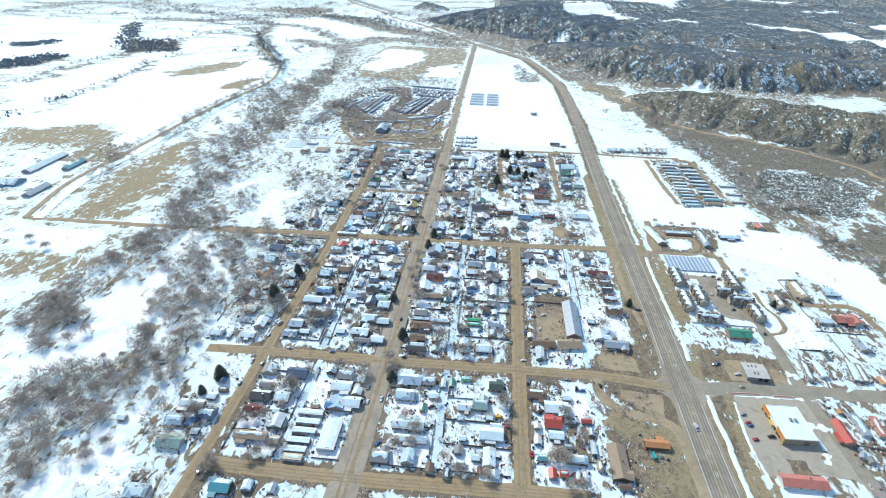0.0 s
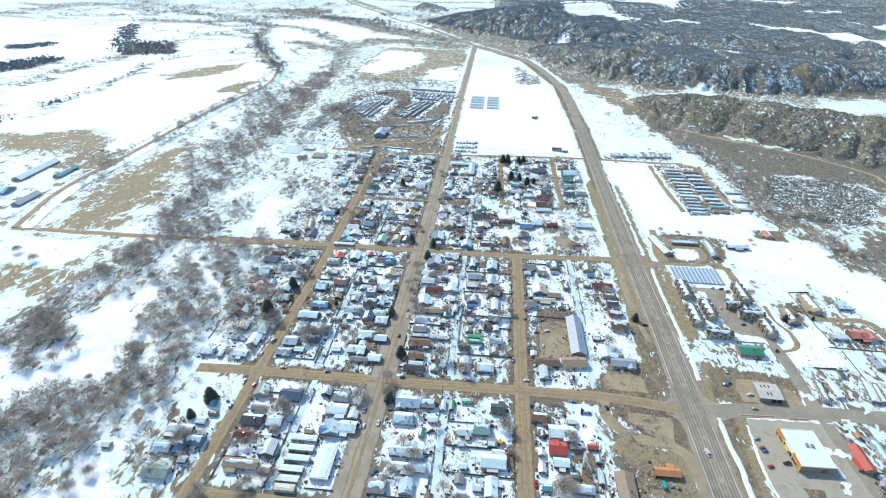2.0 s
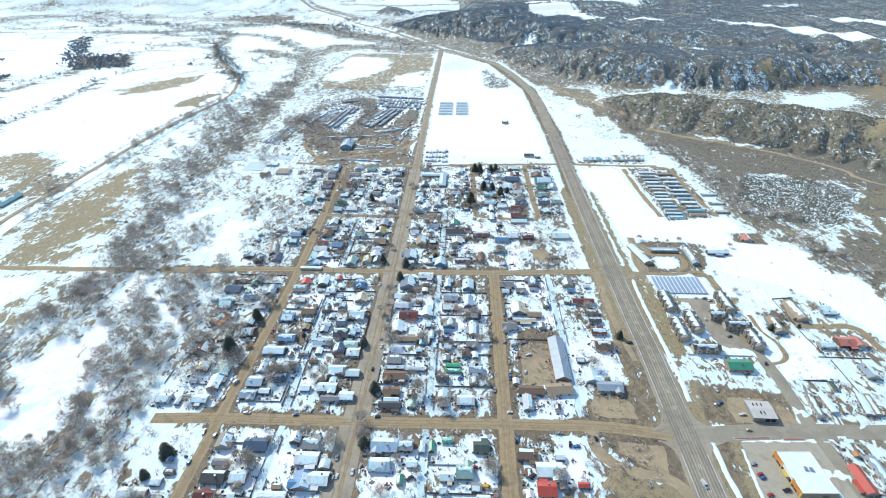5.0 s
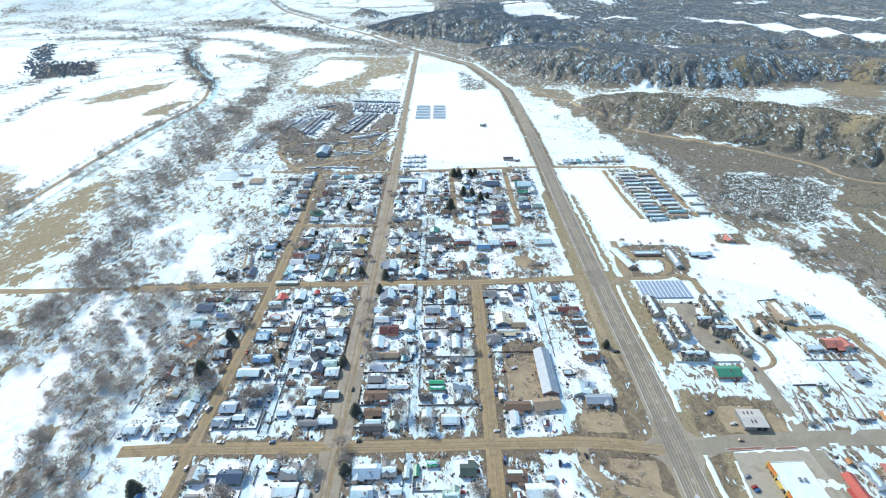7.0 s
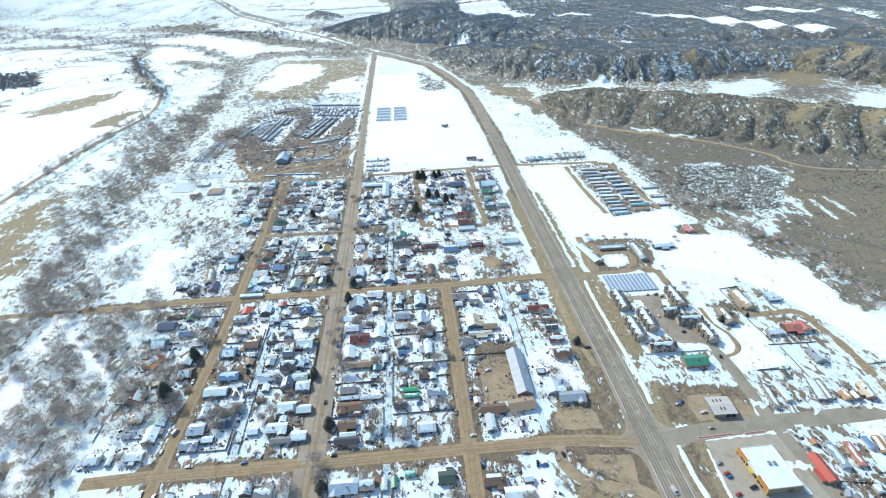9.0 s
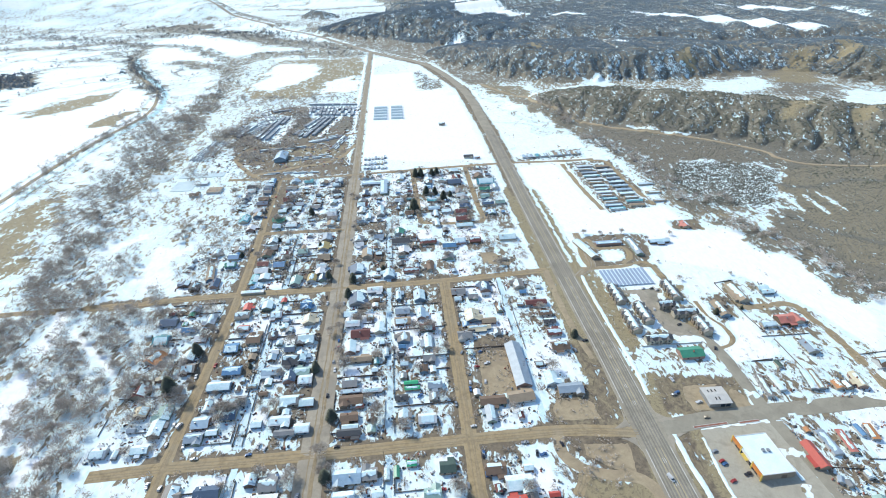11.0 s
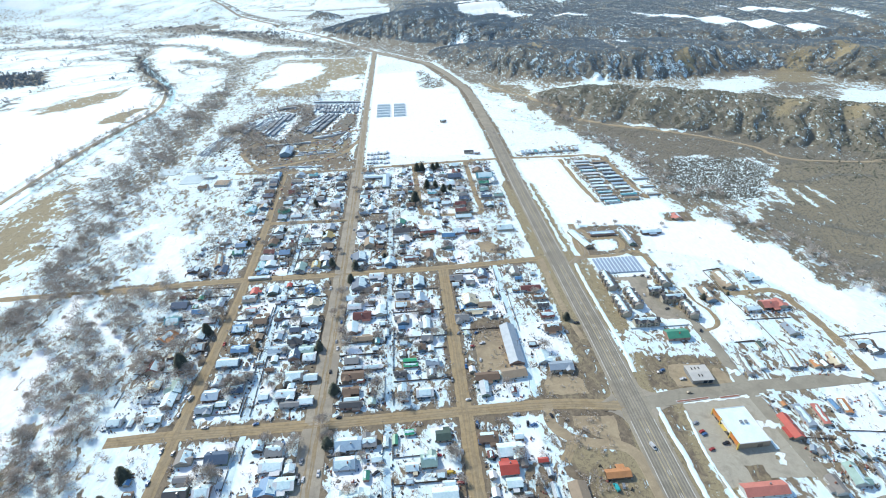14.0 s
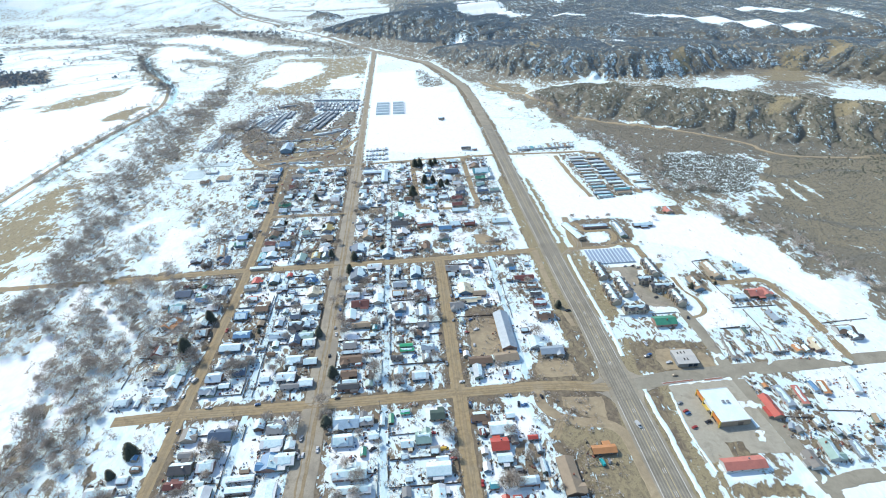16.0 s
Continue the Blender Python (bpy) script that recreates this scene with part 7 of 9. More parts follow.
def valley_brush(power):
    def weight(x, y):
        c = cover_at(x, y)
        open_ = 0.07 + 0.22 * ease((470 - y) / 60) * ease((-x - 203) / 6)       # the near willows grow less in clumps
        stand = ease((bumpy(x, y, 46, 91) + 0.55 * bumpy(x, y, 17, 92) + 0.30) / 0.5) * (1 - open_) + open_
        return np.where((x < road_x(y)) | (y < 700), np.where(c[:, 1] > 0.96, 0, np.clip((c[:, 1] - 0.12) * power * 1.5, 0, 1)), 0) * (height(x, y) < 12) * stand
    return weight


def foot_brush(x, y):
    """The line of trees between the snowy flat and the brushy foot of the hill."""
    d1, _ = seg_distance(x, y, [(258, 770, 0), (286, 700, 0), (288, 620, 0), (291, 556, 0), (328, 545, 0)])
    d2, _ = seg_distance(x, y, [(312, 492, 0), (330, 462, 0), (350, 410, 0), (353, 378, 0), (360, 350, 0)])
    d3, _ = seg_distance(x, y, [(205, 1010, 0), (235, 930, 0), (258, 850, 0)])
    d = np.minimum(np.minimum(d1, d2), d3)
    return ease(1.2 - d / 14) * 0.5 * ease((bumpy(x, y, 24, 95) + 0.5) / 0.6)


woods("river_woods", 41, 19000, (-330, -150, 110, 560), valley_brush(0.95), (1.4, 4.4), 56, "tangled bare willow brush along the river", 0.05)
woods("river_woods", 42, 18000, (-480, -150, 520, 1130), valley_brush(1.0), (1.8, 4.6), 44, "bare grey cottonwoods and brush following the river", 0.065)
woods("far_woods", 43, 34000, (-1900, 60, 1100, 2700), valley_brush(0.8), (2.5, 5.5), 14, "grey bare woods strung along the far valley", 0.2, FAR_BRUSH)
woods("hedgerow", 44, 12000, (-1500, -480, 600, 1500), valley_brush(0.8), (1.6, 3.6), 20, "dark bare hedgerows between snowy fields", 0.17, FAR_BRUSH)
woods("hedgerow", 45, 26000, (230, 420, 300, 1020), foot_brush, (1.2, 3.8), 40, "bare thickets at the foot of the brown hill", 0.08)


def sage_weight(x, y):
    c = cover_at(x, y)
    return np.where((x > 200) & (height(x, y) < 30), np.clip(c[:, 1] * 1.3, 0, 1) * np.clip(1.1 - c[:, 0], 0, 1), 0)


def tree_line(seed, pts, width, every, size, label, dark=False, name="hedgerow"):
    """A row of bare trees (or dark evergreens) along a line."""
    rs = np.random.RandomState(seed)
    x, y = [], []
    for (ax, ay), (bx, by) in zip(pts, pts[1:]):
        k = max(2, int(math.hypot(bx - ax, by - ay) / every))
        t = rs.uniform(0, 1, k)
        x += list(ax + (bx - ax) * t + rs.normal(0, width / 2, k))
        y += list(ay + (by - ay) * t + rs.normal(0, width / 2, k))
    x, y = np.array(x), np.array(y)
    keep = bumpy(x, y, 55, 97) > -0.55
    x, y = x[keep], y[keep]
    s = rs.uniform(*size, len(x))
    if dark:
        return lumps(name, x, y, s, rs, HAZED_SCRUB, label, "woodland", 1.1, 1)
    ob = triangles_object(name, thickets(rs, x, y, height(x, y) + s * 1.05, s, 22, 1.4, 0.6, 0.12), FAR_BRUSH)
    return tagged(ob, label, "woodland", kind="stuff")


def stand(seed, poly, n, size, label):
    """A dense dark stand of evergreens inside an outline."""
    xs, ys = [p[0] for p in poly], [p[1] for p in poly]
    x, y, rs = scatter(seed, n, min(xs), max(xs), min(ys), max(ys), lambda x, y: ease(inside_distance(x + 14 * bumpy(x, y, 60, 98), y + 14 * bumpy(x, y, 50, 99), poly) / 30 + 0.6) * (0.62 + 0.38 * bumpy(x, y, 40, 93)))
    lumps("evergreen_stand", x, y, rs.uniform(*size, len(x)), rs, HAZED_SCRUB, label, "woodland", 1.1, 1)


tree_line(201, [(-737, 700), (-740, 802), (-734, 848), (-730, 970), (-741, 1122)], 10, 2.6, (1.2, 3.4), "row of bare trees along a field edge", name="tree_row")
tree_line(202, [(-740, 720), (-734, 848), (-730, 970)], 12, 14, (1.4, 2.6), "dark evergreens scattered along a field edge", True, "evergreen_row")
tree_line(203, [(-930, 900), (-916, 929), (-881, 945), (-895, 1014), (-908, 1137), (-870, 1269), (-835, 1310)], 9, 2.2, (1.4, 3.2), "dark hedge curving between two snowy fields")
tree_line(204, [(-690, 1580), (-600, 1410), (-510, 1262), (-470, 1180), (-444, 1110)], 16, 1.7, (2.0, 4.6), "bare grey trees crowding the bend of the farm road", name="tree_row")
tree_line(205, [(-658, 1309), (-637, 1402), (-634, 1502)], 12, 9, (1.6, 3.0), "loose row of dark evergreens by a farmyard", True, "evergreen_row")
tree_line(206, [(-1510, 2202), (-1295, 2180), (-1028, 1973), (-873, 1892), (-740, 1760)], 40, 2.4, (2.5, 5.0), "grey belt of trees across the far valley", name="tree_row")
tree_line(207, [(-866, 1528), (-786, 1583), (-668, 1531)], 14, 4.0, (1.6, 3.4), "thin hedge between far fields")
tree_line(208, [(-452, 460), (-476, 540), (-474, 660), (-474, 780), (-466, 880), (-448, 1010)], 5, 5.0, (0.9, 2.2), "bare brush along the verge of the farm road")
tree_line(209, [(-720, 2000), (-560, 1960), (-420, 1900), (-300, 1850)], 60, 1.6, (2.2, 4.6), "belt of bare cottonwoods below the far highway", name="tree_row")
tree_line(210, [(-640, 2060), (-500, 2010), (-330, 1960)], 26, 4.5, (2.0, 3.6), "dark evergreens below the far highway", True, "evergreen_row")
tree_line(211, [(-250, 1095), (-180, 1085), (-120, 1072), (-80, 1060)], 10, 3.0, (1.4, 3.2), "bare trees along the back of the mill yard", name="tree_row")
stand(221, [(-1010, 1427), (-1186, 1769), (-1134, 1730), (-989, 1466), (-862, 1440), (-779, 1300), (-898, 1270)], 5200, (1.6, 3.2), "dark evergreen wood, coloured haze-blue, on a rise among the fields")
stand(222, [(-1023, 1051), (-1089, 1128), (-1022, 1225), (-976, 1197), (-991, 1078)], 1500, (1.6, 3.0), "dark evergreen wood beside a snowy field")
stand(223, [(-1234, 1317), (-1173, 1408), (-1129, 1350), (-1202, 1293)], 700, (1.6, 3.0), "small dark evergreen wood in the snow")

SAGE = two_scale("grey_sage", (0.12, 0.12, 0.095), (0.23, 0.22, 0.18), 0.5, 0.03, 0.9)
x, y, rs = scatter(35, 52000, 235, 620, 360, 960, sage_weight)
lumps("sagebrush", x, y, rs.uniform(0.3, 0.8, len(x)), rs, SAGE, "low grey sagebrush over the flat below the hill", "scrub", 0.8, 0)

x, y, rs = scatter(40, 2600, 400, 640, 400, 640, lambda x, y: ease(inside_distance(x, y, [(440, 640), (600, 600), (640, 420), (560, 430), (500, 540), (450, 590)]) / 30 + 0.4) * (0.5 + 0.5 * bumpy(x, y, 60, 94)))
lumps("juniper_scrub", x, y, rs.uniform(0.6, 1.5, len(x)), rs, JUNIPER, "loose juniper scrub on the lower slope by the dry meadow", "scrub", 0.85, 1)
x, y, rs = scatter(39, 30000, 285, 440, 500, 670, lambda x, y: ease(inside_distance(x, y, [(300, 600), (330, 656), (396, 638), (430, 605), (395, 560), (364, 520), (307, 536)]) / 16 + 0.3) * (0.75 + 0.25 * bumpy(x, y, 15, 96)))
lumps("sagebrush", x, y, rs.uniform(0.35, 0.85, len(x)), rs, SAGE, "low sagebrush standing thickly out of the snow", "scrub", 0.8, 0)

# single trees: x, y, size
tree(-69.1, 334.7, 1.10, fir=True)
tree(-54.4, 291.8, 1.38, fir=True)
tree(-52.4, 420.4, 0.99, fir=True)
tree(-159.1, 325.6, 1.65, fir=True)
tree(-153.4, 362.3, 1.21, fir=True)
tree(-160.9, 238.8, 1.43, fir=True)
tree(-49.8, 441.8, 1.10, fir=True)
tree(-69.1, 338.0, 0.77, fir=True)
tree(18.6, 667.7, 1.26, fir=True)
tree(32.2, 667.2, 1.54, fir=True)
tree(37.9, 670.6, 1.12, fir=True)
tree(12.5, 667.9, 1.26, fir=True)
tree(6.9, 572.9, 1.68, fir=True)
tree(-50.2, 443.7, 1.10, fir=True)
tree(-24.9, 456.7, 0.77, fir=True)
tree(111.1, 349.5, 1.10, fir=True)
tree(-166.4, 224.9, 0.77, fir=True)
tree(40.0, 596.2, 1.26, fir=True)
tree(47.9, 603.5, 1.12, fir=True)
tree(-83.3, 503.9, 0.77, fir=True)
tree(-153.7, 497.2, 0.66, fir=True)
tree(-70.9, 448.7, 0.99, fir=True)
tree(-54.3, 249.9, 1.10, fir=True)
tree(9.5, 315.0, 0.66, fir=True)
tree(22.0, 612.0, 1.26, fir=True)
tree(31.5, 611.7, 1.26, fir=True)
tree(-100.9, 579.2, 1.12, fir=True)
tree(-124.4, 522.2, 0.77, fir=True)
tree(-113.1, 343.8, 0.55, fir=True)
tree(-86.6, 330.4, 0.55, fir=True)
tree(243.8, 365.4, 0.50, fir=True)
tree(222.3, 362.3, 0.66, fir=True)
tree(190.1, 321.7, 0.44, fir=True)
tree(-122.6, 239.3, 0.96)
tree(-114.3, 234.3, 1.33)
tree(-121.0, 210.7, 0.91)
tree(-126.8, 208.4, 1.20)
tree(-132.7, 206.4, 0.89)
tree(-109.3, 189.2, 0.97)
tree(-115.4, 184.8, 1.35)
tree(-118.4, 180.8, 0.95)
tree(-134.5, 175.4, 1.17)
tree(-138.6, 171.5, 1.08)
tree(-138.5, 178.5, 1.08)
tree(-114.2, 219.4, 1.10)
tree(-34.4, 240.2, 0.95)
tree(-33.4, 209.5, 1.27)
tree(-34.4, 201.1, 0.89)
tree(-6.1, 185.3, 0.97)
tree(-8.4, 187.9, 0.86)
tree(7.1, 184.4, 0.98)
tree(17.3, 233.7, 1.05)
tree(14.9, 236.6, 1.30)
tree(51.8, 230.6, 1.04)
tree(50.0, 181.6, 0.91)
tree(55.9, 183.2, 0.98)
tree(48.7, 197.9, 1.35)
tree(41.4, 198.8, 0.88)
tree(-73.3, 248.0, 1.16)
tree(-72.7, 253.3, 1.04)
tree(-112.2, 233.6, 1.18)
tree(-53.0, 255.6, 1.02)
tree(-56.1, 252.6, 1.20)
tree(-159.8, 209.8, 1.10)
tree(-161.9, 207.3, 1.17)
tree(-58.5, 265.7, 1.30)
tree(-40.6, 391.0, 1.14)
tree(-44.6, 388.0, 0.92)
tree(-34.0, 384.8, 0.88)
tree(9.2, 370.6, 1.32)
tree(-1.0, 371.8, 1.09)
tree(4.1, 367.3, 0.95)
tree(-27.2, 291.1, 1.32)
tree(-28.7, 284.9, 1.14)
tree(-121.2, 306.2, 1.21)
tree(-116.9, 302.6, 1.29)
tree(-121.9, 296.7, 0.99)
tree(-149.6, 332.0, 1.03)
tree(-153.2, 321.6, 1.29)
tree(-147.5, 314.9, 0.92)
tree(-111.8, 308.8, 1.23)
tree(-0.7, 327.4, 0.90)
tree(-50.6, 334.3, 1.20)
tree(-53.7, 348.5, 1.20)
tree(-49.0, 336.8, 1.32)
tree(13.2, 341.1, 1.27)
tree(19.3, 346.2, 1.10)
tree(-23.8, 396.1, 0.95)
tree(-36.8, 401.2, 0.93)
tree(-56.4, 379.3, 1.11)
tree(-61.9, 373.5, 1.10)
tree(-152.5, 377.3, 0.89)
tree(-148.3, 383.2, 1.30)
tree(-179.1, 335.2, 1.10)
tree(-215.4, 411.0, 1.20)
tree(-218.0, 397.6, 0.96)
tree(-229.7, 405.7, 0.97)
tree(-224.5, 422.9, 0.86)
tree(-129.6, 381.1, 1.02)
tree(-90.6, 304.3, 0.98)
tree(-94.8, 300.3, 1.06)
tree(-99.7, 307.6, 1.04)
tree(-10.8, 279.0, 1.27)
tree(-58.2, 400.1, 1.30)
tree(-7.9, 337.8, 0.94)
tree(-27.5, 342.8, 1.05)
tree(-129.0, 625.2, 0.93)
tree(-114.3, 559.2, 1.18)
tree(-85.8, 564.9, 1.34)
tree(-79.1, 558.1, 0.95)
tree(-133.3, 566.4, 1.23)
tree(-131.7, 505.3, 1.00)
tree(-139.9, 494.7, 0.86)
tree(-117.2, 527.9, 1.23)
tree(-36.2, 519.6, 1.02)
tree(-22.4, 519.2, 0.94)
tree(-53.5, 606.9, 1.07)
tree(-60.4, 614.9, 0.97)
tree(-71.1, 538.7, 1.06)
tree(-104.6, 572.3, 1.07)
tree(-66.4, 472.2, 1.06)
tree(-8.4, 475.6, 1.14)
tree(-3.3, 576.0, 0.99)
tree(-11.7, 536.9, 0.90)
tree(27.9, 490.0, 0.89)
tree(31.8, 469.6, 0.90)
tree(-163.3, 523.3, 1.11)
tree(-220.7, 562.5, 1.03)
tree(-222.1, 549.5, 1.25)
tree(-223.4, 537.1, 1.10)
tree(-211.0, 568.9, 1.20)
tree(-195.3, 643.9, 1.34)
tree(26.6, 575.0, 0.88)
tree(36.1, 535.4, 0.86)
tree(-49.4, 550.6, 0.92)
tree(-54.1, 538.1, 1.04)
tree(-34.6, 606.3, 1.14)
tree(165.2, 496.9, 0.67)
tree(180.1, 494.4, 0.56)
tree(200.8, 493.8, 0.73)
tree(189.4, 490.9, 0.47)
tree(243.6, 484.1, 0.70)
tree(322.1, 739.9, 0.53)
tree(285.2, 730.5, 0.71)
tree(300.1, 643.1, 0.48)
tree(283.7, 626.9, 0.73)
tree(298.9, 610.3, 0.68)
tree(304.8, 602.4, 0.74)
tree(300.8, 660.7, 0.63)
tree(278.0, 753.0, 0.52)
tree(274.2, 709.9, 0.73)
tree(216.9, 409.4, 0.59)
tree(211.8, 437.9, 0.49)
tree(261.6, 411.6, 0.63)
tree(235.7, 472.4, 0.60)
tree(218.3, 478.9, 0.60)
tree(339.8, 458.2, 0.51)
tree(337.2, 437.6, 0.50)
tree(342.1, 399.4, 0.63)
tree(352.6, 417.1, 0.59)
tree(358.6, 394.9, 0.50)
tree(326.8, 469.4, 0.59)
tree(323.3, 478.6, 0.67)
tree(348.6, 371.2, 0.66)
tree(331.8, 465.5, 0.60)
tree(267.9, 392.1, 0.58)
tree(236.4, 376.9, 0.57)
tree(-228.4, 227.4, 1.00)
tree(-243.6, 231.4, 1.12)
tree(-233.1, 249.4, 0.96)
tree(-294.6, 284.3, 1.24)
tree(-273.6, 269.6, 1.12)
tree(-319.0, 301.0, 1.04)
tree(-322.7, 303.0, 0.80)
tree(-277.8, 259.0, 1.13)
tree(-225.1, 264.5, 0.90)
tree(-233.9, 273.9, 1.24)
tree(-212.4, 200.7, 1.18)
tree(-213.2, 225.8, 1.23)
tree(-217.7, 243.3, 1.18)
tree(-210.1, 249.0, 1.23)
tree(-210.5, 272.8, 0.93)
tree(-205.8, 274.3, 1.11)
tree(-194.1, 270.7, 1.17)
tree(-229.8, 190.0, 0.99)
tree(-226.6, 193.4, 1.18)
tree(-234.5, 183.4, 1.13)
tree(-228.3, 163.6, 0.85)
tree(-225.0, 157.9, 0.93)
tree(-237.8, 165.5, 0.92)
tree(-228.3, 174.4, 0.96)
tree(-207.8, 178.2, 1.14)
tree(-202.8, 171.3, 1.07)
tree(-198.5, 181.8, 1.15)
tree(-266.1, 211.9, 1.09)
tree(-256.4, 213.1, 1.21)
tree(-265.6, 204.6, 1.07)
tree(-230.7, 313.5, 1.01)
tree(-222.6, 319.6, 1.22)
tree(-269.3, 359.6, 1.19)
tree(-269.8, 393.1, 0.82)
tree(-242.4, 377.9, 1.09)
tree(-240.2, 388.5, 1.17)
tree(-225.2, 384.1, 0.94)
tree(-221.7, 369.2, 0.95)
tree(-223.5, 402.4, 1.12)
tree(-289.3, 463.7, 0.91)
tree(-311.6, 496.6, 1.15)
tree(-338.5, 513.2, 0.93)
tree(-281.1, 465.5, 0.85)
tree(-318.6, 523.3, 1.13)
tree(-309.1, 576.1, 0.95)
tree(-329.2, 606.4, 1.02)
tree(-320.6, 621.6, 1.25)
tree(-339.0, 719.9, 0.95)
tree(-344.7, 744.7, 1.14)
tree(-357.3, 798.0, 1.06)
tree(-347.2, 858.3, 1.22)
tree(-354.5, 902.8, 1.22)
tree(-367.2, 978.0, 1.02)
tree(-309.2, 389.8, 1.04)
tree(-307.6, 403.4, 1.01)
tree(-292.8, 391.9, 1.02)
tree(-302.8, 385.4, 1.22)
tree(-411.3, 387.3, 1.04)
tree(-386.2, 375.2, 1.09)
tree(-302.0, 546.3, 0.82)
tree(-265.8, 505.3, 0.96)
tree(-213.3, 241.1, 0.86)
tree(-196.8, 232.0, 0.88)
tree(-229.4, 218.1, 1.23)
tree(-229.0, 205.3, 1.23)
tree(-213.5, 208.9, 0.82)
tree(-249.9, 211.7, 1.24)
tree(-247.2, 214.5, 1.09)
tree(-244.5, 246.7, 0.91)
tree(-249.6, 308.1, 0.97)
tree(-228.3, 296.1, 1.08)
tree(-218.0, 299.9, 1.12)
tree(-205.9, 313.8, 0.81)
tree(-224.1, 342.4, 0.96)
tree(-207.7, 337.0, 1.09)
tree(-231.5, 352.8, 1.13)
tree(-206.0, 354.5, 1.18)
tree(-4.2, 679.8, 0.66)
tree(-40.4, 218.6, 1.02)
tree(-153.3, 586.8, 0.77)
tree(-89.0, 256.4, 0.92)
tree(-107.2, 249.8, 0.88)
tree(-2.3, 391.5, 0.68)
tree(35.0, 641.5, 0.63)
tree(-25.9, 324.6, 0.62)
tree(71.7, 193.7, 0.69)
tree(-41.7, 385.7, 0.98)
tree(-42.9, 198.5, 0.94)
tree(4.5, 604.9, 0.73)
tree(-137.5, 596.1, 0.91)
tree(-91.8, 334.1, 0.82)
tree(-16.8, 521.0, 1.07)
tree(95.3, 384.3, 1.15)
tree(-121.7, 627.4, 0.74)
tree(-29.6, 344.2, 0.99)
tree(-0.2, 509.0, 0.75)
tree(-107.7, 456.4, 0.97)
tree(-89.6, 366.2, 1.08)
tree(91.8, 401.0, 0.78)
tree(-129.8, 320.3, 0.69)
tree(40.0, 656.2, 0.82)
tree(-125.2, 610.1, 1.06)
tree(-86.4, 628.3, 0.90)
tree(81.3, 603.0, 0.66)
tree(-155.7, 287.0, 1.06)
tree(34.5, 588.5, 0.78)
tree(45.2, 201.1, 1.06)
tree(-20.7, 353.1, 0.71)
tree(10.3, 561.9, 1.04)
tree(54.5, 286.2, 0.83)
tree(-35.9, 472.8, 0.61)
tree(86.6, 318.2, 1.07)
tree(-123.8, 304.1, 1.13)
tree(19.1, 218.9, 0.66)
tree(-87.2, 531.5, 0.62)
tree(78.5, 193.2, 0.63)
tree(-103.7, 191.4, 0.78)
tree(-110.3, 483.7, 1.09)
tree(77.1, 452.2, 1.11)
tree(-47.9, 241.8, 0.82)
tree(59.0, 214.6, 0.88)
tree(62.3, 540.1, 1.11)
tree(-35.2, 519.0, 1.00)
tree(-81.6, 476.4, 0.77)
tree(-42.6, 671.9, 1.13)
tree(-123.5, 231.8, 0.88)
tree(-126.4, 594.5, 0.98)
tree(-15.5, 192.0, 0.91)
tree(13.4, 302.0, 0.83)
tree(-167.9, 279.1, 0.81)
tree(3.8, 445.2, 0.63)
tree(38.7, 361.4, 0.62)
tree(-33.1, 304.0, 0.99)
tree(-126.4, 620.5, 1.01)
tree(-82.0, 320.8, 0.66)
tree(-0.4, 492.7, 0.82)
tree(-23.4, 232.1, 0.66)
tree(-90.0, 408.5, 1.07)
tree(-16.3, 348.0, 0.76)


# ---------------------------------------------------------------- larger places of the town
ORANGE = paint("orange_fascia", (0.62, 0.22, 0.05), 0.6)
YELLOW = paint("yellow_trim", (0.66, 0.46, 0.10), 0.6)
ICE = two_scale("grey_pond_ice", (0.36, 0.46, 0.47), (0.52, 0.60, 0.60), 0.6, 0.06, 0.35)
PANEL = paint("solar_glass", (0.30, 0.38, 0.50), 0.3)
POLY = two_scale("greenhouse_film", (0.50, 0.58, 0.58), (0.66, 0.70, 0.69), 0.8, 0.1, 0.4)
LUMBER = two_scale("stacked_lumber", (0.20, 0.225, 0.25), (0.36, 0.39, 0.42), 1.2, 0.2, 0.85, vary=0.15)
CONCRETE = two_scale("pale_concrete", (0.42, 0.40, 0.37), (0.55, 0.53, 0.49), 2.0, 0.2, 0.85)


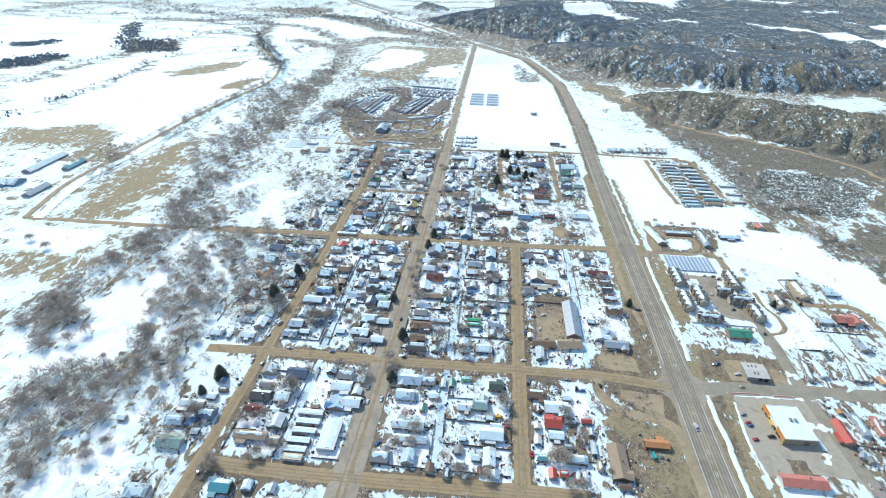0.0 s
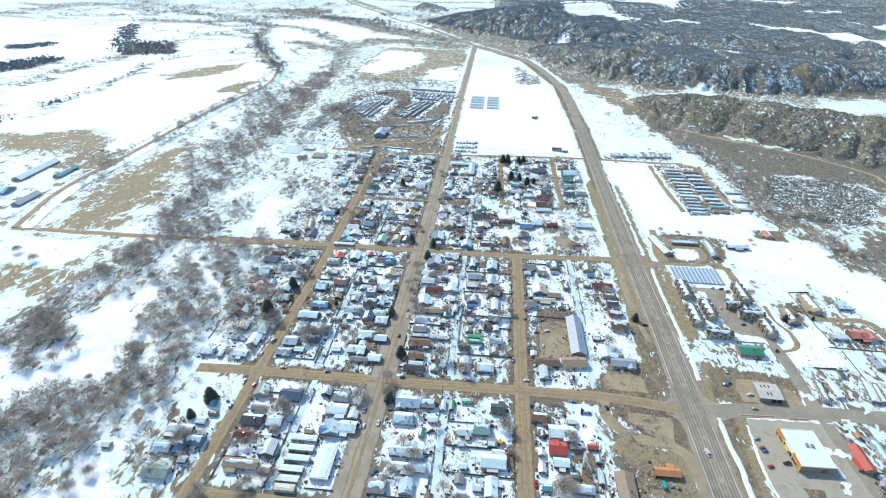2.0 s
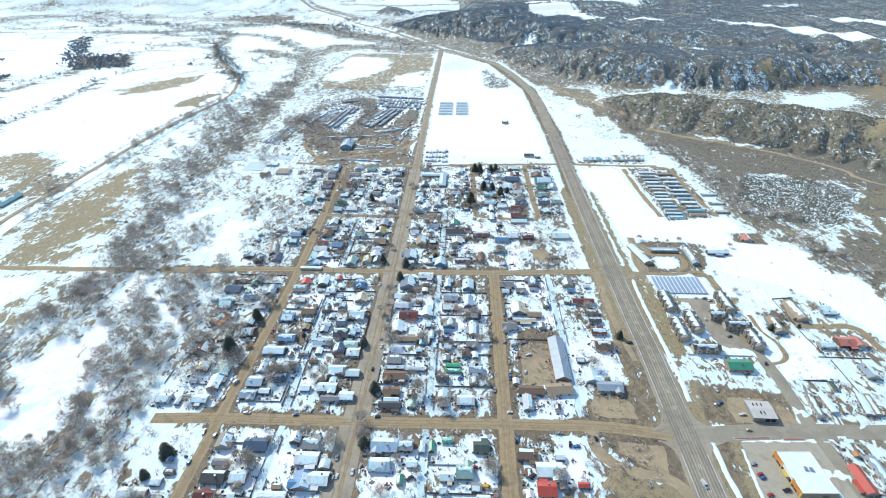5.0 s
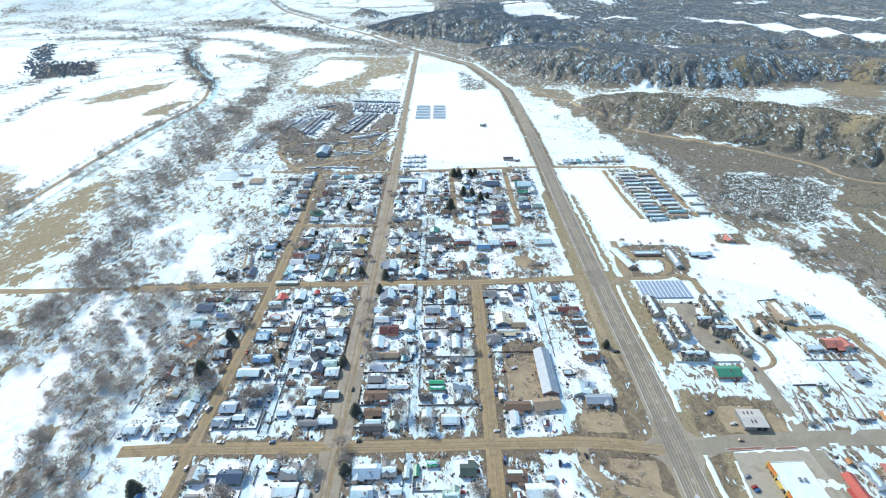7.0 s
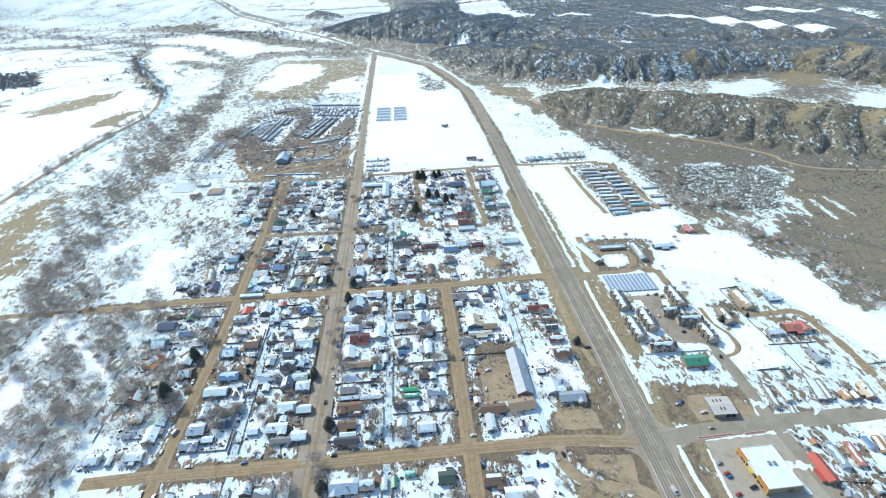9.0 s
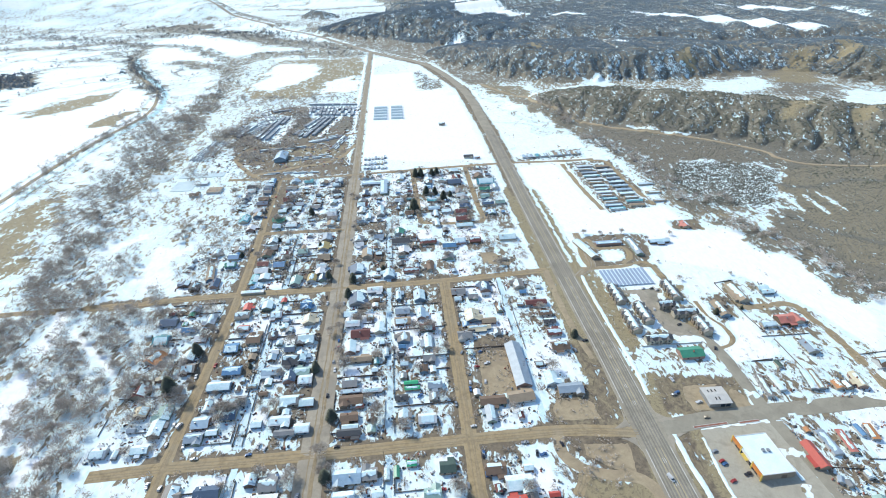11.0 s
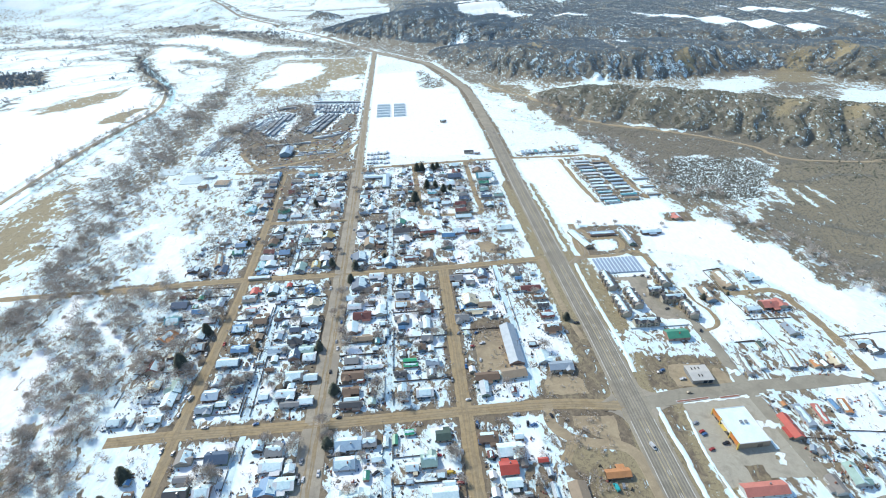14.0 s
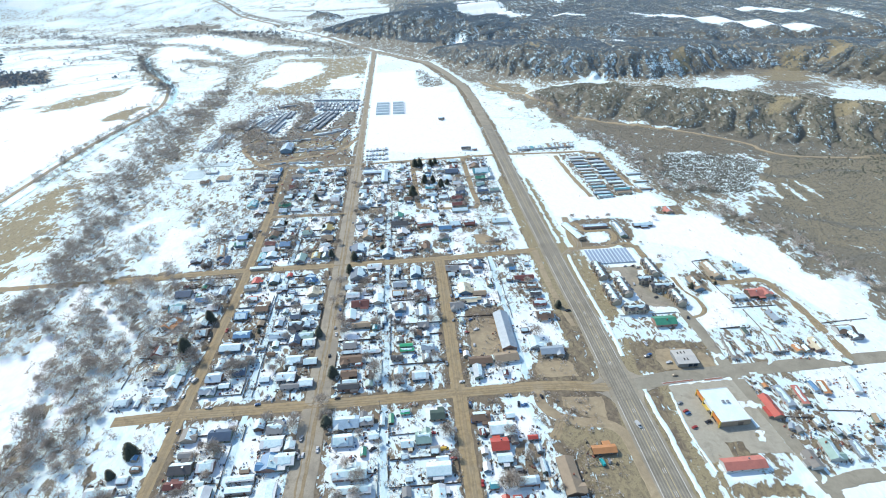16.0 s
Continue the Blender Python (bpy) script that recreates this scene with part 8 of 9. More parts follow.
def shop():
    """The filling-station shop: a snowy flat roof behind an orange and yellow front."""
    root = tagged(new("shop"), "flat-roofed roadside shop with orange and yellow front, snowy roof", "shop")
    root.matrix_world = pose(179.4, 237.3, 0, 0, 0, 1.5)
    w, d, h = 9.3, 12.8, 4.0
    piece("wall", box_data(-w, w, -d, d, -0.2, h), SIDINGS["tan"], root)
    piece("roof", box_data(-w + 0.3, w - 0.3, -d + 0.3, d - 0.3, h, h + 0.15), SNOW, root, "flat roof white with snow")
    for a, b, c, e in ((-w, w, -d - 0.05, -d + 0.3), (-w, w, d - 0.3, d + 0.05), (w - 0.3, w + 0.05, -d + 0.3, d - 0.3)):
        piece("parapet", box_data(a, b, c, e, h - 0.1, h + 0.35), TRIM, root)
    piece("fascia", box_data(-w - 0.35, -w + 0.25, -d, -d * 0.38, h - 1.9, h + 0.5), ORANGE, root, "orange front panel")
    piece("fascia", box_data(-w - 0.35, -w + 0.25, d * 0.38, d, h - 1.9, h + 0.5), ORANGE, root, "orange front panel")
    piece("fascia", box_data(-w - 0.25, -w + 0.25, -d * 0.38 + 0.01, d * 0.38 - 0.01, h - 1.0, h + 0.35), TRIM, root, "white front panel")
    for s in (-1, 1):
        piece("trim", box_data(-w - 0.45, -w + 0.3, s * d * 0.38 - 0.35, s * d * 0.38 + 0.35, -0.1, h + 0.9), YELLOW, root, "yellow pillar")
        piece("trim", box_data(-w - 0.45, -w + 0.3, s * d - 0.3, s * d + 0.3, -0.1, h + 0.6), YELLOW, root, "yellow pillar")
    piece("canopy", box_data(-w - 2.2, -w - 0.3, -2.4, 2.4, 2.9, 3.2), YELLOW, root)
    for y in (-8.5, -6.0, -3.6, 3.6, 6.0, 8.5):
        piece("window", box_data(-w - 0.06, -w + 0.06, y - 1.0, y + 1.0, 0.5, 2.5), GLASS, root)
    piece("door", box_data(-w - 0.06, -w + 0.06, -1.0, 1.0, 0.0, 2.3), GLASS, root, "dark glass double door")
    for x, y in ((0.5, 1.5), (3.2, 1.2)):
        piece("roof_vent", box_data(x - 0.7, x + 0.7, y - 0.9, y + 0.9, h + 0.1, h + 1.2), METAL, root)
    piece("service_door", box_data(2.0, 5.0, -d - 0.07, -d + 0.03, 0.0, 2.6), WOOD_DARK, root)
    PLACED.append((179, 237, 15))


def depot():
    """The low white metal building in the dirt yard."""
    root = tagged(new("workshop"), "low white metal workshop with shallow snowy roof in a dirt yard", "workshop")
    root.matrix_world = pose(177.2, 281.2, 0, 0, 0, -2)
    w, d, h = 6.6, 6.5, 3.0
    piece("wall", box_data(-w, w, -d, d, -0.2, h), SIDINGS["grey"], root)
    piece("roof", joined(slab([(-w - 0.4, -d - 0.5, h + 0.12), (w + 0.4, -d - 0.5, h + 0.12), (w + 0.4, 0, h + 0.75), (-w - 0.4, 0, h + 0.75)], 0.14),
                         slab([(-w - 0.4, 0, h + 0.75), (w + 0.4, 0, h + 0.75), (w + 0.4, d + 0.5, h + 0.12), (-w - 0.4, d + 0.5, h + 0.12)], 0.14)), CONCRETE, root)
    for x, y in ((-1.5, -3.0), (0.6, -3.0), (-3.5, 3.2), (-1.2, 3.4), (1.2, 3.4)):
        piece("roof_vent", box_data(x - 0.22, x + 0.22, y - 1.0, y + 1.0, h + 0.2, h + 0.85), BLACK, root)
    for x in (-4.8, -1.6, 1.6, 4.8):
        piece("garage_door", box_data(x - 1.3, x + 1.3, -d - 0.06, -d + 0.04, 0.0, 2.4), GLASS if x > 0 else WOOD_GREY, root)
    PLACED.append((176, 278, 10))


def townhouses(x, y, n, along_y, unit=6.0, deep=6.2):
    """A row of two-storey town houses under one dark roof with a cross gable for each."""
    root = tagged(new("townhouse_row"), "row of two-storey townhouses, cream walls, dark gabled roofs", "townhouses", "townhouse rows")
    root.matrix_world = pose(x, y, 0, 0, 0, 90 if along_y else 0)
    L, h, r = n * unit / 2, 3.6, 1.6
    piece("wall", ([(-L, -deep / 2, -0.2), (L, -deep / 2, -0.2), (L, deep / 2, -0.2), (-L, deep / 2, -0.2), (-L, -deep / 2, h), (L, -deep / 2, h), (L, deep / 2, h), (-L, deep / 2, h), (-L, 0, h + r), (L, 0, h + r)],
                   [(0, 1, 5, 4), (2, 3, 7, 6), (1, 2, 6, 9, 5), (3, 0, 4, 8, 7), (4, 5, 9, 8), (7, 8, 9, 6)]), SIDINGS["cream"], root)
    o = 0.4
    a = [(-L - o, -deep / 2 - o, h + 0.05), (L + o, -deep / 2 - o, h + 0.05), (L + o, 0, h + r + 0.2), (-L - o, 0, h + r + 0.2)]
    b = [(L + o, deep / 2 + o, h + 0.05), (-L - o, deep / 2 + o, h + 0.05), (-L - o, 0, h + r + 0.2), (L + o, 0, h + r + 0.2)]
    piece("roof", joined(slab(a, 0.16), slab(b, 0.16)), ROOFS["umber" if along_y else "charcoal"], root)
    rnd = random.Random(round(x + y))
    for i in range(n):
        c = -L + unit * (i + 0.5)
        for s in (-1, 1):
            e, g = s * (deep / 2 + 1.0), 1.7
            piece("gable", ([(c - g, e, -0.2), (c + g, e, -0.2), (c + g, 0, -0.2), (c - g, 0, -0.2), (c - g, e, h), (c + g, e, h), (c + g, 0, h), (c - g, 0, h), (c, e, h + 1.3), (c, 0, h + 1.3)],
                            [(0, 1, 5, 8, 4), (1, 2, 6, 5), (3, 0, 4, 7), (2, 3, 7, 9, 6)]), SIDINGS["cream" if s < 0 else "tan"], root)
            q1 = [(c - g - 0.3, e + s * 0.3, h - 0.15), (c, e + s * 0.3, h + 1.45), (c, 0, h + 1.45), (c - g - 0.3, 0, h - 0.15)]
            q2 = [(c + g + 0.3, e + s * 0.3, h - 0.15), (c, e + s * 0.3, h + 1.45), (c, 0, h + 1.45), (c + g + 0.3, 0, h - 0.15)]
            piece("gable_roof", joined(slab(q1 if s > 0 else q1[::-1], 0.14), slab(q2[::-1] if s > 0 else q2, 0.14)), ROOFS["umber" if along_y else "charcoal"], root)
            piece("window", box_data(c - 0.6, c + 0.6, e - 0.05, e + 0.05, 2.3, 3.4), GLASS, root)
            piece("door", box_data(c - 0.5, c + 0.5, e - 0.05, e + 0.05, 0.0, 1.65), WOOD_DARK, root)
    for q, c in ((a, 0.45), (b, 0.6)):
        piece("roof_snow", snow_blanket(q, rnd, c), THIN_SHADE_SNOW, root)
    PLACED.append((x, y, L))


shop()
depot()
for r in ((157.5, 393, 4, True), (155.8, 358, 4, True), (168.5, 367, 4, True), (166.5, 337, 3, False), (201.5, 393, 4, True), (198.5, 363.5, 3, False), (203.5, 347.5, 3, True), (189.5, 375, 2, False)):
    townhouses(*r)


def flat_patch(name, label, pts, material, z, category="pavement"):
    rag = random.Random(round(pts[0][0] * 3 + pts[0][1]))
    fine = []
    for (ax, ay), (bx, by) in zip(pts, pts[1:] + pts[:1]):
        k = max(1, int(math.hypot(bx - ax, by - ay) / 2.0))
        fine += [(ax + (bx - ax) * i / k + rag.uniform(-0.6, 0.6), ay + (by - ay) * i / k + rag.uniform(-0.6, 0.6)) for i in range(k)]
    pts = fine
    n = len(pts)
    v = [(x, y, z) for x, y in pts] + [(x, y, -0.2) for x, y in pts]
    f = [tuple(range(n))] + [(i, n + i, n + (i + 1) % n, (i + 1) % n) for i in range(n)]
    ob = mesh_object(name, v, f, material)
    return tagged(ob, label, category, kind="structure")


flat_patch("pavement", "grey asphalt forecourt round the shop", [(199.5, 261), (157, 259), (153, 230), (151, 202), (168, 202), (168.5, 214), (178, 214), (178, 205), (201, 204)], LOT_ROAD, 0.06)
flat_patch("pavement", "worn asphalt court between the townhouses", [(196, 400), (164, 400), (164, 396), (175, 394), (176, 366), (178, 344), (183, 342), (198, 338), (198, 345), (186, 352), (184, 372), (196, 392)], GREY_ROAD, 0.05)
flat_patch("pavement", "bare gravel yard of the workshop", [(196, 292), (163, 294), (160, 285), (161, 273), (196, 273)], GRAVEL, 0.05)
flat_patch("pavement", "bare dirt lot beside the long shed", [(62, 340), (47, 342), (39, 338), (40, 300), (60, 300)], GRAVEL, 0.04)
flat_patch("pavement", "gravel pad inside the slip road loop", [(113, 255), (88, 257), (87, 250), (97, 241), (110, 234)], GRAVEL, 0.04)
flat_patch("pavement", "gravel forecourt by the blue-roofed hall", [(103, 288), (82, 292), (78, 284), (80, 275), (104, 274)], GRAVEL, 0.04)
flat_patch("pavement", "thawed gravel lot in the snow", [(88, 458), (72, 476), (62, 474), (64, 456), (84, 450)], GRAVEL, 0.04)
def corner(x, y, sx, sy, r, label):
    """The rounded corner of asphalt where a side road meets the highway."""
    arc = [(x + sx * r * (1 - math.sin(t * math.pi / 14)), y + sy * r * (1 - math.cos(t * math.pi / 14))) for t in range(8)]
    flat_patch("pavement", label, [(x, y)] + arc if sx * sy > 0 else ([(x, y)] + arc)[::-1], GREY_ROAD, 0.17)


for x, y, sx, sy, r in ((136.5, 258, 1, -1, 12), (136.5, 268, 1, 1, 13), (118.5, 258.5, -1, -1, 11), (118.5, 266, -1, 1, 13)):
    corner(x, y, sx, sy, r, "rounded grey asphalt corner at the highway junction")
for pts in ([(-287, 720), (-318, 721), (-313, 697), (-291, 696)], [(-224, 719), (-278, 721), (-279, 704), (-225, 704)], [(-250, 694), (-275, 692), (-276, 664), (-251, 663)]):
    flat_patch("water", "grey ice on a square settling pond", pts, ICE, 0.45, "pond")


def solar_row(x, y0, y1):
    root = tagged(new("solar_row"), "long row of tilted blue-grey solar panels edged with snow", "solar panels", "rows of solar panels")
    root.matrix_world = pose(x, y0, 0)
    L = y1 - y0
    piece("panel", slab([(-1.3, 0, 0.6), (1.3, 0, 1.2), (1.3, L, 1.2), (-1.3, L, 0.6)], 0.06), PANEL, root)
    piece("snow_edge", slab([(-1.35, 0, 0.66), (-0.9, 0, 0.76), (-0.9, L, 0.76), (-1.35, L, 0.66)], 0.05), SNOW, root)
    for k in range(4):
        y = L * (k + 0.5) / 4
        piece("post", box_data(-0.06, 0.06, y - 0.06, y + 0.06, -0.3, 1.2), METAL, root)


for i in range(12):
    solar_row(157.5 + 3.25 * i, 406.5, 430.5)


def greenhouse(x, y, L=21.0, W=9.0):
    root = tagged(new("greenhouse"), "long hooped greenhouse with pale translucent film in the snow", "greenhouse", "greenhouses")
    root.matrix_world = pose(x, y, 0)
    k = 9
    v, f = [], []
    for s in (-L / 2, L / 2):
        for i in range(k):
            a = math.pi * i / (k - 1)
            v.append((s, math.cos(a) * W / 2, max(0.0, math.sin(a)) ** 0.8 * 3.4 - 0.1))
    f = [(i, i + 1, i + 1 + k, i + k) for i in range(k - 1)]
    piece("cover", (v, f), POLY, root, smooth=True)
    for s in (0, 1):
        piece("end_wall", ([v[i + s * k] for i in range(k)], [tuple(range(k))]), TRIM, root)
    PLACED.append((x, y, 12))


for i in range(5):
    for x in (-33, -6):
        greenhouse(x, 920 + 16.5 * i, 22 if x < -20 else 19)


def lumber_stack(x, y, L, turn, h=2.4):
    root = tagged(new("lumber_stack"), "long stack of sawn timber capped with snow", "lumber stack", "lumber stacks of the mill")
    root.matrix_world = pose(x, y, 0, 0, 0, turn)
    rnd = random.Random(round(x * 3 + y))
    for i in range(2):
        z, e = -0.2 + i * (h / 2), rnd.uniform(-0.4, 0.4)
        piece("board_pack", box_data(-L / 2 + e, L / 2 + e, -2.3, 2.3, z, z + h / 2 - 0.1), LUMBER, root)
    if rnd.random() < 0.3:
        piece("snow_cap", snow_blanket([(-L / 2, -2.3, h - 0.3), (L / 2, -2.3, h - 0.3), (L / 2, 2.3, h - 0.28), (-L / 2, 2.3, h - 0.28)], rnd, rnd.uniform(0.3, 0.7), 0.3), SNOW, root)


mill = random.Random(4)
for (ax, ay), (bx, by), n in (((-183, 957), (-198, 838), 6), ((-190, 957), (-207, 842), 6), ((-116, 945), (-145, 843), 6), ((-124, 945), (-153, 848), 6), ((-132, 946), (-160, 860), 5),
                              ((-152, 1012), (-152, 962), 3), ((-140, 1011), (-141, 960), 3), ((-128, 1010), (-128, 958), 3), ((-116, 1008), (-116, 956), 3), ((-104, 1006), (-104, 952), 3),
                              ((-92, 1004), (-92, 950), 3), ((-80, 1000), (-80, 946), 3), ((-225, 931), (-244, 859), 4), ((-235, 935), (-250, 880), 3), ((-215, 990), (-170, 1010), 3), ((-198, 955), (-214, 850), 6), ((-109, 943), (-132, 850), 6), ((-160, 1030), (-75, 1016), 6), ((-146, 1012), (-146, 961), 3), ((-134, 1011), (-134, 959), 3), ((-122, 1009), (-122, 957), 3), ((-110, 1007), (-110, 954), 3), ((-98, 1005), (-98, 951), 3), ((-86, 1002), (-86, 948), 3), ((-232, 985), (-205, 920), 4), ((-222, 988), (-198, 925), 4)):
    ang = math.degrees(math.atan2(by - ay, bx - ax))
    gap = math.hypot(bx - ax, by - ay) / n
    for i in range(n):
        if mill.random() < 0.88:
            t = (i + 0.5) / n
            lumber_stack(ax + (bx - ax) * t, ay + (by - ay) * t, gap * mill.uniform(0.85, 0.98), ang, mill.uniform(2.2, 3.4))


def log_decks(seed, rows, label):
    """Long low decks of felled logs laid side by side, most of them under snow."""
    rnd = random.Random(seed)
    wood, white = [], []
    for (ax, ay), (bx, by), across, n in rows:
        L = math.hypot(bx - ax, by - ay)
        ux, uy = (bx - ax) / L, (by - ay) / L
        for i in range(n):
            v = across * (i + 0.5) / n + rnd.uniform(-0.5, 0.5)
            a = rnd.uniform(0, 6)
            while a < L - 6:
                b = min(L, a + rnd.uniform(7, 17))
                h, w = rnd.uniform(0.6, 1.7), rnd.uniform(0.5, 0.95)
                for data, z0, z1, k, odds in ((wood, -0.1, h, 1.0, 1.0), (white, h - 0.05, h + 0.25, 0.85, 0.55)):
                    if rnd.random() < odds:
                        verts, faces = box_data(a, b, v - w * k, v + w * k, z0, z1)
                        data.append(([(ax + p * ux - q * uy, ay + p * uy + q * ux, z) for p, q, z in verts], faces))
                a = b + rnd.uniform(1, 7)
    tagged(piece("log_deck", joined(*wood), LUMBER, None), label, "log deck", kind="stuff")
    tagged(piece("log_deck_snow", joined(*white), SNOW, None), "snow lying on the decks of logs", "snow", kind="stuff")


log_decks(61, (((-219, 868), (-190, 958), 30, 8), ((-239, 870), (-226, 915), 28, 7), ((-145, 852), (-118, 945), 14, 4), ((-262, 760), (-250, 850), 26, 7), ((-176, 700), (-100, 698), 4, 2),
                  ((-200, 790), (-135, 796), 8, 3), ((-130, 812), (-84, 838), 14, 4), ((-92, 780), (-76, 840), 12, 4), ((-150, 742), (-95, 750), 16, 4)), "long decks of grey felled logs in the timber yard")


# highway paint
def stripe(name, pts, w, material, label, lift=0.22):
    return tagged(strip(name, pts, w, material, lift, 0.0, 25), label, "road marking", kind="structure")


def hwy_x(y):
    """The highway's middle at y."""
    for (ax, ay), (bx, by) in zip(HWY, HWY[1:]):
        if ay <= y <= by:
            return ax + (bx - ax) * (y - ay) / (by - ay)


for u, m, l in ((-7.2, PAINT_WHITE, "worn white edge line"), (7.2, PAINT_WHITE, "worn white edge line"), (-1.7, PAINT_YELLOW, "faded yellow centre line"), (1.7, PAINT_YELLOW, "faded yellow centre line")):
    for y0, y1 in ((60, 250), (284, 425), (448, 680)):
        stripe("trim", [(hwy_x(y) + u * (1 - 0.12 * y / 680), y) for y in (y0, (2 * y0 + y1) / 3, (y0 + 2 * y1) / 3, y1)], 0.14, m, l + " along the highway")
for u in (-1.0, 1.0):
    for i in range(24):
        y = 100 + 14 * i
        if 252 < y < 282:
            continue
        stripe("trim", [(hwy_x(y) + u * 0.6, y), (hwy_x(y) + u * 0.6, y + 3.2)], 0.2, PAINT_WHITE, "short white turn mark on the highway")


def planter(x0, y0, x1, y1):
    """A kerbed bed of reddish gravel at the edge of the forecourt."""
    root = tagged(new("planter"), "long kerbed bed of red gravel beside the forecourt", "planter", "kerbed beds")
    root.matrix_world = pose(x0, y0, 0, 0, 0, math.degrees(math.atan2(y1 - y0, x1 - x0)))
    L = math.hypot(x1 - x0, y1 - y0)
    piece("kerb", joined(box_data(0, L, -0.9, -0.6, -0.1, 0.22), box_data(0, L, 0.6, 0.9, -0.1, 0.22), box_data(0, 0.3, -0.6, 0.6, -0.1, 0.22), box_data(L - 0.3, L, -0.6, 0.6, -0.1, 0.22)), CONCRETE, root)
    piece("gravel_bed", box_data(0.3, L - 0.3, -0.6, 0.6, -0.1, 0.16), BRICK, root)


planter(153.8, 261.5, 174.7, 262.5)
planter(181.1, 261.8, 193.6, 262.3)


def snow_bank(pts, w, seed):
    tagged(strip("snow_bank", pts, w, SNOW, 0.25, 0.8, 2.5, seed=seed), "long low bank of ploughed snow beside the highway", "snow bank", "snow banks")


snow_bank([(139.5, 110), (139.8, 201), (140.8, 222), (140.2, 242), (141, 258)], 1.6, 91)
snow_bank([(139, 289), (140.6, 317), (140, 357), (140, 405), (141, 426)], 1.5, 92)
snow_bank([(154, 196), (152.5, 222), (155.5, 254)], 0.4, 93)
snow_bank([(192.5, 222), (191, 238), (189.5, 250)], 1.0, 95)


# ---------------------------------------------------------------- vehicles, fences, poles and yard things
CAR_PAINTS = {"white": paint("white_car_paint", (0.62, 0.62, 0.62), 0.3), "silver": paint("silver_car_paint", (0.36, 0.37, 0.38), 0.3, 0.4), "red": paint("red_car_paint", (0.36, 0.05, 0.045), 0.3),
              "blue": paint("blue_car_paint", (0.06, 0.14, 0.30), 0.3), "black": paint("dark_car_paint", (0.035, 0.035, 0.04), 0.3), "teal": paint("teal_car_paint", (0.04, 0.40, 0.42), 0.3),
              "yellow": paint("yellow_car_paint", (0.65, 0.42, 0.06), 0.4), "tan": paint("tan_car_paint", (0.33, 0.27, 0.19), 0.35)}


def car_proto(colour, kind):
    """kind: car, pickup, van."""
    words = {"car": "parked car", "pickup": "parked pickup truck", "van": "boxy delivery van"}[kind]
    root = tagged(new({"car": "car", "pickup": "pickup_truck", "van": "van"}[kind]), "%s %s with dark windows" % (colour, words), {"car": "car", "pickup": "truck", "van": "van"}[kind], "vehicles about town")
    L, W = {"car": (2.25, 0.88), "pickup": (2.7, 0.95), "van": (3.0, 1.05)}[kind]
    prof = {"car": [(-L, .35), (-L, .8), (-L * .8, .92), (-L * .55, 1.42), (L * .15, 1.45), (L * .45, .98), (L * .95, .82), (L, .35)],
            "pickup": [(-L, .45), (-L, 1.0), (-L * .15, 1.0), (-L * .1, 1.78), (L * .3, 1.8), (L * .5, 1.12), (L * .97, 1.0), (L, .45)],
            "van": [(-L, .4), (-L, 2.4), (L * .35, 2.45), (L * .5, 2.2), (L * .7, 1.3), (L * .97, 1.1), (L, .4)]}[kind]
    n = len(prof)
    v = []
    for s, sc in ((-1, 1), (1, 1)):
        for x, z in prof:
            v.append((x, s * W * (0.86 if z > 1.2 else 1.0), z))
    f = [tuple(range(n))[::-1], tuple(range(n, 2 * n))] + [(i, (i + 1) % n, (i + 1) % n + n, i + n) for i in range(n)]
    piece("body", (v, f), CAR_PAINTS[colour], root)
    z0, z1 = {"car": (0.95, 1.34), "pickup": (1.12, 1.66), "van": (1.4, 2.1)}[kind]
    x0, x1 = {"car": (-L * .5, L * .2), "pickup": (-L * .08, L * .32), "van": (L * .3, L * .52)}[kind]
    piece("side_window", box_data(x0, x1, -W * .93, W * .93, z0, z1), GLASS, root)
    piece("windscreen", slab([(x1 + .02, -W * .75, z1 + .06), (x1 + .02, W * .75, z1 + .06), (x1 + .75 * (z1 - z0) + .15, W * .8, z0 + .08), (x1 + .75 * (z1 - z0) + .15, -W * .8, z0 + .08)][::-1], 0.03), GLASS, root)
    for sx in (-0.62, 0.62):
        for sy in (-1, 1):
            piece("wheel", limb((sx * L, sy * (W - .18), .33), (sx * L, sy * (W + .02), .33), .33, .33, 10), BLACK, root)
    return root


CARS = {}


def car(x, y, turn=90, colour="white", kind="car"):
    m = pose(x, y, 0.06, 0, 0, turn)
    PLACED.append((x, y, 2.5))
    if (colour, kind) not in CARS:
        CARS[colour, kind] = car_proto(colour, kind)
        CARS[colour, kind].matrix_world = m @ Matrix.Scale(0.8, 4)
        return CARS[colour, kind]
    return copy_thing(CARS[colour, kind], m)


def fence(x0, y0, x1, y1, h=1.3, wood=None):
    """A board fence: panels between posts."""
    L, ang = math.hypot(x1 - x0, y1 - y0), math.degrees(math.atan2(y1 - y0, x1 - x0))
    root = tagged(new("fence"), "weathered board fence between two snowy yards", "fence", "yard fences")
    root.matrix_world = pose(x0, y0, 0, 0, 0, ang)
    n = max(1, round(L / 9))
    for i in range(n):
        a, b = L * i / n, L * (i + 1) / n
        sag = SITES.uniform(-0.08, 0.08)
        piece("panel", joined(box_data(a + 0.06, b - 0.06, -0.04, 0.04, -0.1, h + sag), box_data(a - 0.07, a + 0.07, -0.08, 0.08, -0.3, h + 0.15)), wood or WOOD_DARK, root)
    return root


